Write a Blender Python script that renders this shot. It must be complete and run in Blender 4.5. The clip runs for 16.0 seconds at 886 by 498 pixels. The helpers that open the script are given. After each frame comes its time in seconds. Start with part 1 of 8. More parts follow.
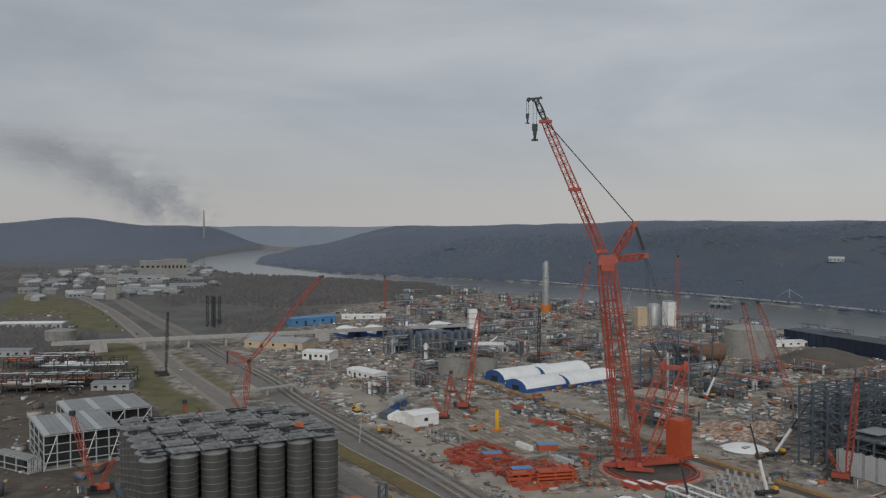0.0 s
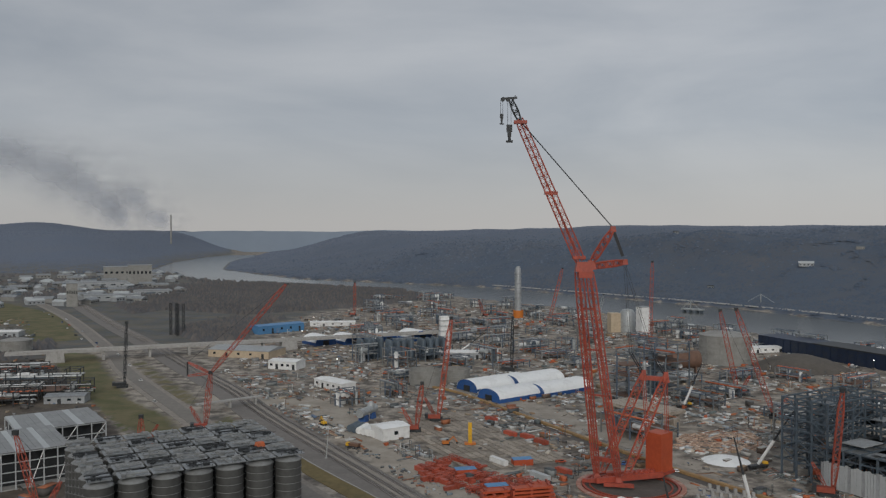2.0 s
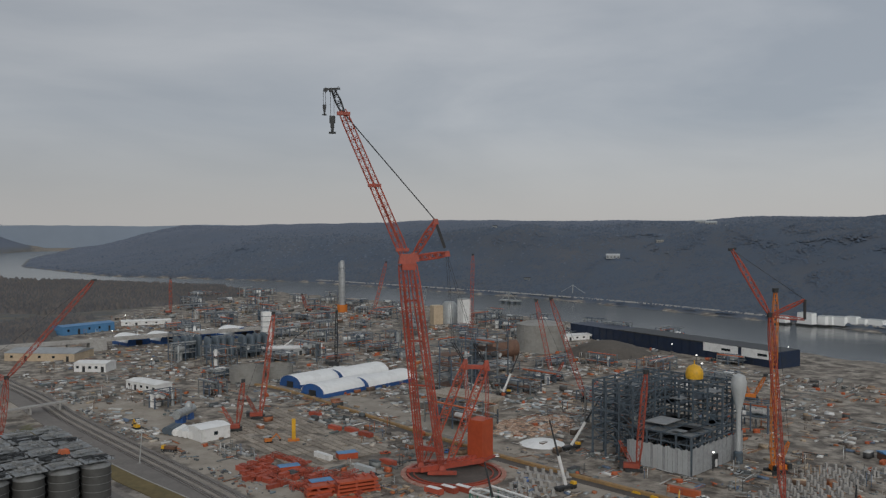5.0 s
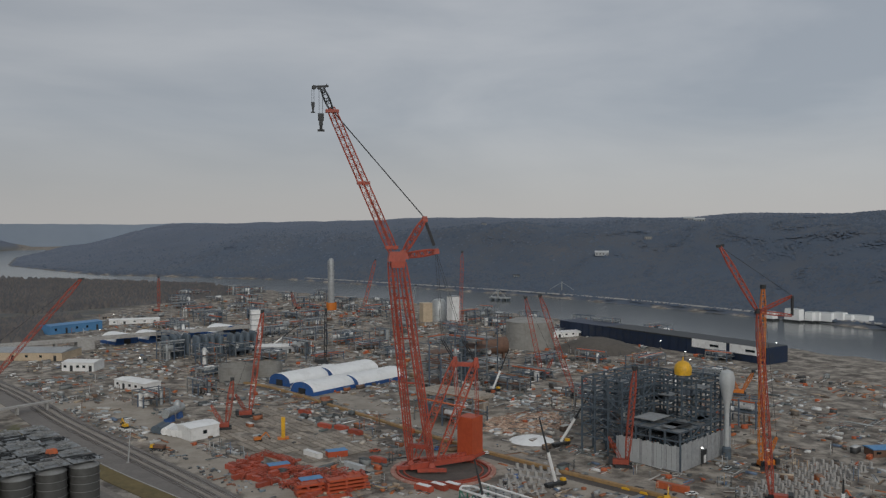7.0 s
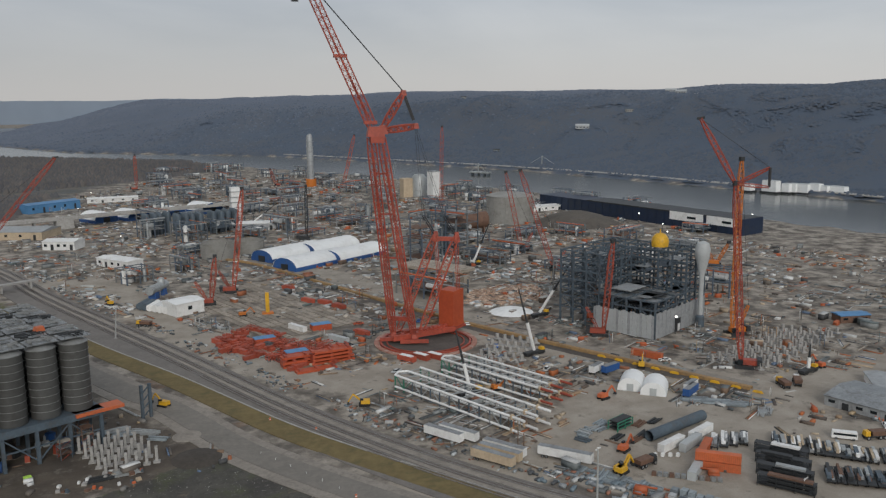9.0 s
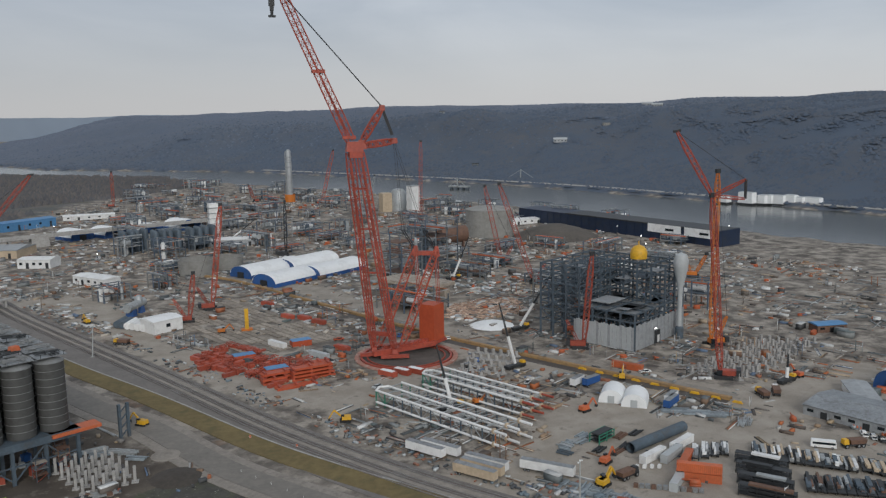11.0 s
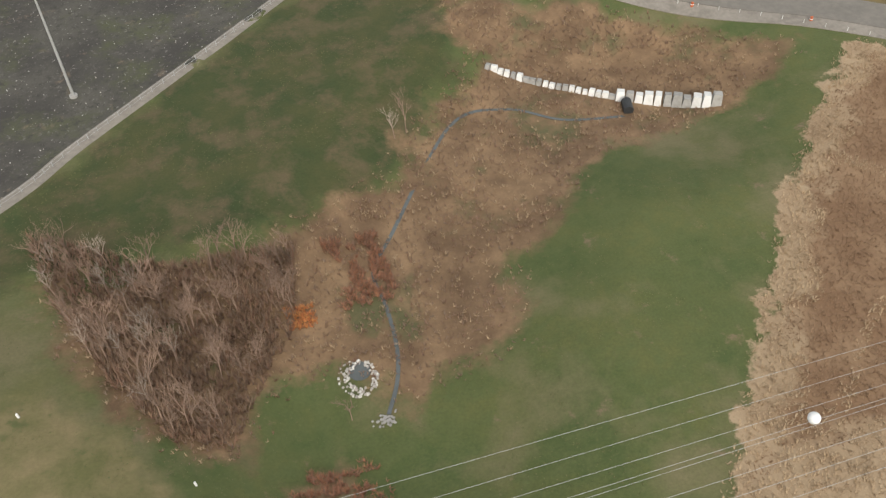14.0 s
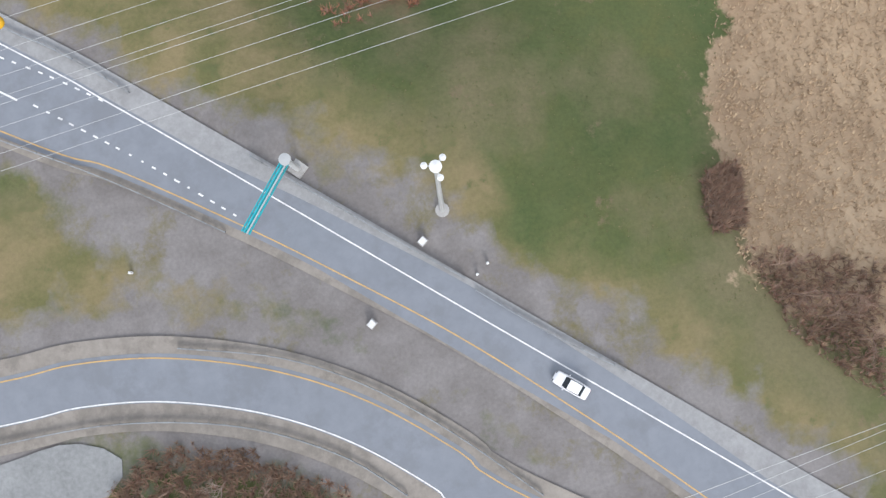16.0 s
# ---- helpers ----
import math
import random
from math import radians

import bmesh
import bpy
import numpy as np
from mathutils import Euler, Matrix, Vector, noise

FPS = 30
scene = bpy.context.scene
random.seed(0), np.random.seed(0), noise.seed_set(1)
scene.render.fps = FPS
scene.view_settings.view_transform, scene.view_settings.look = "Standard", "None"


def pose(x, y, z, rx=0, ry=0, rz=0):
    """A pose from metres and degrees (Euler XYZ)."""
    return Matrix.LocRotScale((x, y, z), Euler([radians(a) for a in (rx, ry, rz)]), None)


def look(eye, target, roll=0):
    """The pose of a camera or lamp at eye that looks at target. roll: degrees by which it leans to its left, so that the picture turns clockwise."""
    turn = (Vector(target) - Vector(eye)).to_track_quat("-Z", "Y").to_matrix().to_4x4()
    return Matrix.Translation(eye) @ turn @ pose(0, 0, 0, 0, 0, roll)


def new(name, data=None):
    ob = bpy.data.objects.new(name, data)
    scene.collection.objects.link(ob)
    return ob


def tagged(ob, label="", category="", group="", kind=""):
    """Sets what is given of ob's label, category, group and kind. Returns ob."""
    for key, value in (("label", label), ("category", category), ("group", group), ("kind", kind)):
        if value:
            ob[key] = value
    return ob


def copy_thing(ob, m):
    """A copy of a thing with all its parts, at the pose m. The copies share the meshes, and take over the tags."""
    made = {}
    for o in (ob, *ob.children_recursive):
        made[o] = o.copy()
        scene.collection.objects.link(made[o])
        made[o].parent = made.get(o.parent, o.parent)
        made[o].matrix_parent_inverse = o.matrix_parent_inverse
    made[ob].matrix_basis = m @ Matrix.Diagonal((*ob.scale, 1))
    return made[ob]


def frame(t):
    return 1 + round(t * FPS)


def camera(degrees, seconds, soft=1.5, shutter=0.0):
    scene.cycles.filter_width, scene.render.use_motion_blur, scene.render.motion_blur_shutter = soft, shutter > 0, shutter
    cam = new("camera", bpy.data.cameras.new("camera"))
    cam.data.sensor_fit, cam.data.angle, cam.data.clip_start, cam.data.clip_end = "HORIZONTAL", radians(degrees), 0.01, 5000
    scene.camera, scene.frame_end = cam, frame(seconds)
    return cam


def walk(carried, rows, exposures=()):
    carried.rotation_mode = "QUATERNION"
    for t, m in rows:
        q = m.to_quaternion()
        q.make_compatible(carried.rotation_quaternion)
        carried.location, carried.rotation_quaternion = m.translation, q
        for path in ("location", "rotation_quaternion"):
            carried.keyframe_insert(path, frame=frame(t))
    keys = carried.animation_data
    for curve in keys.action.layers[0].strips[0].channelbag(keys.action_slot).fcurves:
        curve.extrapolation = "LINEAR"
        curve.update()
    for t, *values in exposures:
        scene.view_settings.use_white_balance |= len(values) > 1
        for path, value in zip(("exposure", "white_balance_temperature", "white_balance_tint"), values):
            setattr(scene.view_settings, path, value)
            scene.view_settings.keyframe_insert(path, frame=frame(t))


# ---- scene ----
cam = camera(55.54, 16.0, soft=1.3)


def aim(x, y, z, yaw, pitch, roll):
    """A camera pose from its place, its heading to the right of the y axis, its tilt above level and its roll, in degrees."""
    return Matrix.Translation((x, y, z)) @ pose(0, 0, 0, 0, 0, -yaw) @ pose(0, 0, 0, 90 + pitch) @ pose(0, 0, 0, 0, 0, roll)


walk(cam, [
    (0.0, aim(-0.35, -20.65, 115.86, -0.192, -1.500, -0.005)),
    (0.5, aim(-0.62, -15.16, 115.74, -0.303, -1.397, 0.057)),
    (1.0, aim(-0.22, -9.38, 115.73, -0.434, -1.261, 0.017)),
    (1.5, aim(-0.37, -4.91, 116.13, -0.494, -1.118, -0.046)),
    (2.0, aim(-0.25, -1.78, 116.17, 1.788, -1.182, -0.029)),
    (2.5, aim(0.00, 0.00, 115.00, 9.580, -1.129, -0.013)),
    (3.0, aim(0.00, 0.00, 115.00, 11.415, -1.421, 0.042)),
    (3.5, aim(0.00, 0.00, 115.00, 11.362, -1.522, 0.092)),
    (4.0, aim(0.00, 0.00, 115.00, 12.344, -1.569, 0.102)),
    (6.5, aim(0.00, 0.00, 115.00, 14.248, -1.507, -0.089)),
    (7.0, aim(0.00, 0.00, 115.00, 14.480, -1.710, -0.171)),
    (7.5, aim(0.00, 0.00, 115.00, 14.785, -2.834, -0.293)),
    (8.0, aim(0.00, 0.00, 115.00, 15.111, -5.536, -0.396)),
    (8.5, aim(0.00, 0.00, 115.00, 15.384, -8.767, -0.501)),
    (9.0, aim(0.00, 0.00, 115.00, 15.767, -10.206, -0.625)),
    (11.5, aim(0.00, 0.00, 115.00, 17.405, -9.161, -1.099)),
    (12.0, aim(0.00, 0.00, 115.00, 17.647, -11.016, -1.192)),
    (12.5, aim(0.00, 0.00, 115.00, 17.720, -19.531, -1.289)),
    (13.0, aim(0.00, 0.00, 115.00, 17.692, -29.214, -1.417)),
    (13.5, aim(0.00, 0.00, 115.00, 17.619, -38.886, -1.655)),
    (14.0, aim(0.00, 0.00, 115.00, 17.407, -48.617, -1.999)),
    (14.5, aim(0.00, 0.00, 115.00, 16.934, -58.273, -2.600)),
    (15.0, aim(0.00, 0.00, 115.00, 15.931, -67.813, -3.753)),
    (15.5, aim(0.00, 0.00, 115.00, 13.152, -77.388, -6.599)),
    (16.0, aim(0.00, 0.00, 115.00, -6.649, -86.765, -26.480)),
], exposures=[(0.0, -0.05, 6500, 10), (3.0, -0.13, 6450, 10), (7.5, -0.2, 6450, 10), (8.5, -0.1, 6450, 10), (9.0, 0.12, 6450, 10), (11.5, 0.18, 6150, 10), (12.0, 0.2, 6080, 10), (12.5, 0.2, 6250, 10), (13.2, 0.52, 6750, 10),
              (13.6, 0.78, 6950, 10), (14.0, 1.05, 7000, 10), (14.5, 1.42, 6950, 10), (15.0, 1.5, 6800, 12), (15.5, 1.42, 6550, 13), (16.0, 1.32, 6200, 13)])

# ---- sky and light: a low grey overcast ----
world = bpy.data.worlds.new("overcast")
scene.world = world
world.use_nodes = True
wn, wl = world.node_tree.nodes, world.node_tree.links
wn.clear()
sky = wn.new("ShaderNodeTexSky")
sky.sky_type, sky.sun_disc, sky.sun_elevation, sky.sun_rotation = "NISHITA", False, radians(32), radians(205)
coord = wn.new("ShaderNodeTexCoord")
squash = wn.new("ShaderNodeMapping")
squash.inputs["Scale"].default_value = (1.0, 1.0, 3.6)
wl.new(coord.outputs["Generated"], squash.inputs["Vector"])
banks = wn.new("ShaderNodeTexNoise")
banks.inputs["Scale"].default_value, banks.inputs["Detail"].default_value, banks.inputs["Roughness"].default_value = 2.3, 7, 0.52
banks.inputs["Distortion"].default_value = 0.35
wl.new(squash.outputs[0], banks.inputs["Vector"])
ramp = wn.new("ShaderNodeValToRGB")
ramp.color_ramp.elements[0].position, ramp.color_ramp.elements[0].color = 0.33, (0.325, 0.355, 0.395, 1)
ramp.color_ramp.elements[1].position, ramp.color_ramp.elements[1].color = 0.68, (0.475, 0.492, 0.515, 1)
wl.new(banks.outputs["Fac"], ramp.inputs[0])
split = wn.new("ShaderNodeSeparateXYZ")
wl.new(coord.outputs["Generated"], split.inputs[0])
low = wn.new("ShaderNodeMapRange")
low.inputs["From Min"].default_value, low.inputs["From Max"].default_value = 0.0, 0.12
wl.new(split.outputs["Z"], low.inputs["Value"])
rim = wn.new("ShaderNodeMix")
rim.data_type = "RGBA"
rim.inputs["A"].default_value = (0.468, 0.458, 0.45, 1)
wl.new(low.outputs[0], rim.inputs["Factor"])
wl.new(ramp.outputs[0], rim.inputs["B"])
veil = wn.new("ShaderNodeMix")
veil.data_type, veil.blend_type = "RGBA", "MIX"
veil.inputs["Factor"].default_value = 0.93
scaled = wn.new("ShaderNodeMix")
scaled.data_type, scaled.blend_type = "RGBA", "MULTIPLY"
scaled.inputs["Factor"].default_value = 1.0
scaled.inputs["B"].default_value = (0.1, 0.1, 0.1, 1)
wl.new(sky.outputs[0], scaled.inputs["A"])
wl.new(scaled.outputs["Result"], veil.inputs["A"])
wl.new(rim.outputs["Result"], veil.inputs["B"])
back = wn.new("ShaderNodeBackground")
drift = wn.new("ShaderNodeMapRange")
drift.inputs["From Min"].default_value, drift.inputs["From Max"].default_value = -0.35, 0.65
drift.inputs["To Min"].default_value, drift.inputs["To Max"].default_value = 0.96, 1.11
wl.new(split.outputs["X"], drift.inputs["Value"])
wl.new(drift.outputs[0], back.inputs["Strength"])
wl.new(veil.outputs["Result"], back.inputs["Color"])
wl.new(back.outputs[0], wn.new("ShaderNodeOutputWorld").inputs["Surface"])
sun = new("sun", bpy.data.lights.new("sun", "SUN"))
sun.data.energy, sun.data.angle, sun.data.color = 1.3, radians(25), (1.0, 0.96, 0.9)
sun.matrix_world = look((60, -80, 200), (100, 300, 0))


# ---- materials ----
def material(name, colour, rough=0.7, metal=0.0, vary=0.25, grain=0.4, bump=0.0, dirt=None, dirty=0.0, island=None, spread=0.0):
    """A worn surface: broad stains and fine grain in metres, dirt in patches, and a palette over separate pieces."""
    m = bpy.data.materials.new(name)
    m.use_nodes = True
    n, l = m.node_tree.nodes, m.node_tree.links
    b = n["Principled BSDF"]
    b.inputs["Roughness"].default_value, b.inputs["Metallic"].default_value = rough, metal
    geo = n.new("ShaderNodeNewGeometry")
    fine, broad = n.new("ShaderNodeTexNoise"), n.new("ShaderNodeTexNoise")
    for tex, size in ((fine, 1 / grain), (broad, 0.11 / grain)):
        tex.inputs["Scale"].default_value, tex.inputs["Detail"].default_value = size, 6
        tex.inputs["Roughness"].default_value = 0.62
        l.new(geo.outputs["Position"], tex.inputs["Vector"])
    total = n.new("ShaderNodeMath")
    total.operation = "ADD"
    l.new(fine.outputs["Fac"], total.inputs[0]), l.new(broad.outputs["Fac"], total.inputs[1])
    gain = n.new("ShaderNodeMapRange")
    gain.inputs["From Min"].default_value, gain.inputs["From Max"].default_value = 0.65, 1.35
    gain.inputs["To Min"].default_value, gain.inputs["To Max"].default_value = 1 - vary, 1 + vary
    l.new(total.outputs[0], gain.inputs["Value"])
    if island:
        pick = n.new("ShaderNodeValToRGB")
        pick.color_ramp.interpolation = "CONSTANT"
        el = pick.color_ramp.elements
        for k, c in enumerate(island):
            e = el[k] if k < 2 else el.new(0.5)
            e.position = k / len(island)
        for k, c in enumerate(island):
            el[k].position, el[k].color = k / len(island), (*c, 1)
        l.new(geo.outputs["Random Per Island"], pick.inputs[0])
        start = pick.outputs[0]
    else:
        rgb = n.new("ShaderNodeRGB")
        rgb.outputs[0].default_value = (*colour, 1)
        start = rgb.outputs[0]
    if spread:
        info, ran = n.new("ShaderNodeObjectInfo"), n.new("ShaderNodeMapRange")
        ran.inputs["To Min"].default_value, ran.inputs["To Max"].default_value = 1 - spread, 1 + spread
        l.new(info.outputs["Random"], ran.inputs["Value"])
        mul = n.new("ShaderNodeVectorMath")
        mul.operation = "SCALE"
        l.new(start, mul.inputs[0]), l.new(ran.outputs[0], mul.inputs["Scale"])
        start = mul.outputs[0]
    mul = n.new("ShaderNodeVectorMath")
    mul.operation = "SCALE"
    l.new(start, mul.inputs[0]), l.new(gain.outputs[0], mul.inputs["Scale"])
    out = mul.outputs[0]
    if dirt:
        spots, cut = n.new("ShaderNodeTexNoise"), n.new("ShaderNodeMapRange")
        spots.inputs["Scale"].default_value, spots.inputs["Detail"].default_value = 0.35 / grain, 8
        spots.inputs["Roughness"].default_value = 0.7
        cut.inputs["From Min"].default_value, cut.inputs["From Max"].default_value = 0.5, 0.62
        cut.inputs["To Max"].default_value = dirty
        l.new(geo.outputs["Position"], spots.inputs["Vector"]), l.new(spots.outputs["Fac"], cut.inputs["Value"])
        mix = n.new("ShaderNodeMix")
        mix.data_type = "RGBA"
        mix.inputs["B"].default_value = (*dirt, 1)
        l.new(cut.outputs[0], mix.inputs["Factor"]), l.new(out, mix.inputs["A"])
        out = mix.outputs["Result"]
    l.new(out, b.inputs["Base Color"])
    if bump:
        bu = n.new("ShaderNodeBump")
        bu.inputs["Strength"].default_value, bu.inputs["Distance"].default_value = 0.6, bump
        l.new(fine.outputs["Fac"], bu.inputs["Height"]), l.new(bu.outputs[0], b.inputs["Normal"])
    return m


CRANE_RED = material("crane_red", (0.36, 0.068, 0.04), 0.5, 0, 0.3, 1.5, 0, (0.16, 0.05, 0.04), 0.5)
BOX_RED = material("box_red", (0.43, 0.08, 0.03), 0.55, 0, 0.18, 2.0, 0, (0.36, 0.06, 0.025), 0.5)
STEEL_RED = material("steel_red", (0.36, 0.075, 0.042), 0.55, 0, 0.3, 1.2, 0, (0.25, 0.07, 0.05), 0.5, spread=0.25)
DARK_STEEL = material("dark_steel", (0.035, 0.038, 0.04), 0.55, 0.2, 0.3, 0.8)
GREY_STEEL = material("grey_steel", (0.082, 0.11, 0.135), 0.6, 0.1, 0.3, 1.0, 0, (0.09, 0.075, 0.06), 0.4)
PALE_STEEL = material("pale_steel", (0.36, 0.38, 0.38), 0.45, 0.3, 0.25, 1.0, 0, (0.2, 0.17, 0.14), 0.4)
GREEN_STEEL = material("green_steel", (0.04, 0.2, 0.13), 0.55, 0.0, 0.25, 0.6)
SILO = material("silo_grey", (0.078, 0.078, 0.074), 0.55, 0.1, 0.22, 1.6, 0, (0.05, 0.047, 0.043), 0.5, spread=0.1)
SILO_TOP = material("silo_top", (0.26, 0.265, 0.26), 0.5, 0.2, 0.25, 1.2)
GALVANISED = material("galvanised", (0.30, 0.315, 0.32), 0.45, 0.5, 0.3, 0.8, 0, (0.14, 0.13, 0.12), 0.5)
WHITE = material("white_panel", (0.74, 0.74, 0.72), 0.5, 0, 0.1, 1.5, 0, (0.45, 0.43, 0.4), 0.35, spread=0.12)
FABRIC = material("white_fabric", (0.80, 0.81, 0.80), 0.7, 0, 0.06, 3.0, 0, (0.6, 0.6, 0.58), 0.4)
BLUE = material("blue_panel", (0.022, 0.085, 0.26), 0.55, 0, 0.2, 1.5, 0, (0.1, 0.13, 0.2), 0.3, spread=0.2)
NAVY = material("navy_hull", (0.012, 0.024, 0.055), 0.5, 0, 0.3, 4.0, 0, (0.03, 0.035, 0.04), 0.5)
BLUE_ROOF = material("blue_roof", (0.09, 0.24, 0.44), 0.5, 0.1, 0.2, 1.5)
ORANGE = material("orange_paint", (0.52, 0.125, 0.045), 0.55, 0, 0.2, 0.8, 0, (0.3, 0.12, 0.06), 0.4, spread=0.2)
YELLOW = material("yellow_paint", (0.68, 0.38, 0.02), 0.5, 0, 0.2, 0.8, 0, (0.3, 0.2, 0.06), 0.3)
AMBER = material("amber_boom", (0.56, 0.17, 0.025), 0.5, 0, 0.25, 1.0)
TAN = material("tan_panel", (0.5, 0.4, 0.28), 0.65, 0, 0.2, 1.0, 0, (0.35, 0.26, 0.18), 0.4)
BROWN = material("rust_brown", (0.16, 0.09, 0.06), 0.75, 0, 0.35, 0.8, 0, (0.08, 0.05, 0.04), 0.5)
CONCRETE = material("concrete", (0.36, 0.35, 0.33), 0.85, 0, 0.25, 1.0, 0.01, (0.22, 0.21, 0.19), 0.5)
TIMBER = material("timber_mats", (0.30, 0.262, 0.215), 0.85, 0, 0.35, 0.7, 0.01, (0.14, 0.11, 0.08), 0.6, spread=0.25)
RUBBER = material("rubber", (0.02, 0.02, 0.02), 0.85)
GLASS = material("dark_glass", (0.015, 0.02, 0.024), 0.12)
SHEET = material("grey_cladding", (0.36, 0.375, 0.38), 0.55, 0.2, 0.2, 1.2, 0, (0.24, 0.24, 0.24), 0.5)
TANK_GREY = material("tank_grey", (0.27, 0.265, 0.245), 0.7, 0, 0.2, 2.5, 0, (0.18, 0.17, 0.15), 0.5)
GREY_PAINT = material("grey_paint", (0.42, 0.44, 0.44), 0.5, 0, 0.12, 1.5)
TEAL = material("teal_steel", (0.025, 0.38, 0.43), 0.45, 0.1, 0.2, 0.5)
WIRE = material("pale_wire", (0.46, 0.47, 0.46), 0.5, 0.3, 0.1, 1.0)
ROPE = material("dark_rope", (0.03, 0.03, 0.032), 0.7)
ASPHALT = material("asphalt", (0.19, 0.174, 0.152), 0.85, 0, 0.2, 1.6, 0.004, (0.235, 0.213, 0.184), 0.6)
PALE_ASPHALT = material("pale_asphalt", (0.21, 0.226, 0.25), 0.85, 0, 0.12, 1.8, 0.004, (0.178, 0.188, 0.203), 0.6)
SHOULDER = material("gravel_shoulder", (0.265, 0.238, 0.205), 0.95, 0, 0.25, 1.1, 0.02, (0.19, 0.17, 0.145), 0.7)
BALLAST = material("ballast", (0.175, 0.16, 0.145), 0.95, 0, 0.25, 1.0, 0.02, (0.20, 0.185, 0.17), 0.6)
RAIL = material("rail_steel", (0.34, 0.33, 0.32), 0.4, 0.5, 0.2, 0.5)
TIES = material("tie_wood", (0.145, 0.12, 0.105), 0.9, 0, 0.35, 0.4)
LINE_WHITE = material("line_white", (0.72, 0.72, 0.7), 0.7, 0, 0.2, 0.3, 0, (0.4, 0.4, 0.4), 0.5)
LINE_YELLOW = material("line_yellow", (0.55, 0.36, 0.14), 0.7, 0, 0.2, 0.3, 0, (0.32, 0.26, 0.18), 0.6)
STONE = material("pale_stone", (0.52, 0.49, 0.45), 0.9, 0, 0.3, 0.4, 0.02, island=[(0.6, 0.57, 0.53), (0.46, 0.42, 0.38), (0.66, 0.64, 0.6), (0.36, 0.33, 0.3)])
WATER = material("river_water", (0.10, 0.105, 0.10), 0.16, 0, 0.15, 30.0)
WATER.node_tree.nodes["Principled BSDF"].inputs["IOR"].default_value = 1.33
POND = material("shallow_water", (0.10, 0.112, 0.112), 0.2, 0, 0.25, 1.0)
BARE_TREE = material("bare_wood", (0.12, 0.112, 0.11), 0.95, 0, 0.2, 30.0, island=[(0.112, 0.108, 0.11), (0.13, 0.118, 0.112), (0.10, 0.10, 0.104), (0.145, 0.13, 0.118)])
# woods of the far hills: the bluish base colours hold painted distance haze
HAZY_HILL_TREE = material("hazed_winter_woods", (0.1, 0.11, 0.14), 0.95, 0, 0.22, 60.0, island=[(0.074, 0.100, 0.140), (0.080, 0.102, 0.135), (0.072, 0.098, 0.140), (0.090, 0.103, 0.125)])
HAZY_FAR_TREE = material("hazed_distant_woods", (0.12, 0.14, 0.18), 0.95, 0, 0.12, 90.0, island=[(0.120, 0.146, 0.192), (0.124, 0.147, 0.188), (0.117, 0.144, 0.192)])
REED = material("dry_reed", (0.5, 0.37, 0.24), 0.9, 0, 0.25, 3.0, island=[(0.43, 0.32, 0.205), (0.40, 0.29, 0.18), (0.46, 0.35, 0.23), (0.36, 0.255, 0.155)])
BRUSH = material("brown_brush", (0.2, 0.12, 0.08), 0.9, 0, 0.3, 3.0, island=[(0.24, 0.15, 0.098), (0.20, 0.13, 0.092), (0.27, 0.18, 0.115), (0.21, 0.152, 0.115), (0.24, 0.132, 0.09)])
RUST_LEAF = material("rust_leaves", (0.4, 0.12, 0.04), 0.85, 0, 0.3, 1.0, island=[(0.30, 0.135, 0.082), (0.25, 0.125, 0.08), (0.35, 0.165, 0.085), (0.23, 0.14, 0.098)])
GRASS = material("grass_tufts", (0.1, 0.13, 0.04), 0.9, 0, 0.3, 2.0, island=[(0.10, 0.118, 0.042), (0.135, 0.13, 0.05), (0.17, 0.145, 0.07), (0.09, 0.115, 0.042)])
CLUTTER = material("mixed_goods", (0.3, 0.3, 0.3), 0.7, 0, 0.25, 1.0, island=[
    (0.10, 0.092, 0.085), (0.46, 0.45, 0.43), (0.19, 0.18, 0.165), (0.36, 0.13, 0.06), (0.15, 0.13, 0.11), (0.26, 0.265, 0.26), (0.68, 0.68, 0.66), (0.07, 0.072, 0.072), (0.62, 0.62, 0.6), (0.30, 0.24, 0.17), (0.055, 0.055, 0.055),
    (0.12, 0.17, 0.25), (0.2, 0.13, 0.085), (0.14, 0.155, 0.155), (0.38, 0.29, 0.18)])
STEEL_GOODS = material("steel_goods", (0.2, 0.21, 0.21), 0.6, 0.1, 0.25, 1.0, island=[
    (0.11, 0.125, 0.13), (0.17, 0.19, 0.19), (0.08, 0.09, 0.092), (0.24, 0.255, 0.25), (0.13, 0.16, 0.155), (0.5, 0.5, 0.485), (0.34, 0.36, 0.36), (0.06, 0.062, 0.063), (0.2, 0.17, 0.14), (0.32, 0.13, 0.07)])
RUSTY_GOODS = material("rusty_goods", (0.3, 0.2, 0.13), 0.75, 0, 0.25, 1.0, island=[
    (0.20, 0.125, 0.085), (0.33, 0.23, 0.145), (0.12, 0.09, 0.07), (0.42, 0.13, 0.045), (0.28, 0.16, 0.10), (0.46, 0.37, 0.27), (0.09, 0.075, 0.065), (0.36, 0.29, 0.21), (0.5, 0.49, 0.46), (0.16, 0.14, 0.12)])
PIPEWORK = material("pipework", (0.2, 0.21, 0.22), 0.55, 0.1, 0.25, 1.0, island=[
    (0.13, 0.15, 0.17), (0.17, 0.19, 0.2), (0.09, 0.11, 0.13), (0.34, 0.34, 0.33), (0.2, 0.2, 0.19), (0.38, 0.15, 0.07), (0.1, 0.13, 0.17)])

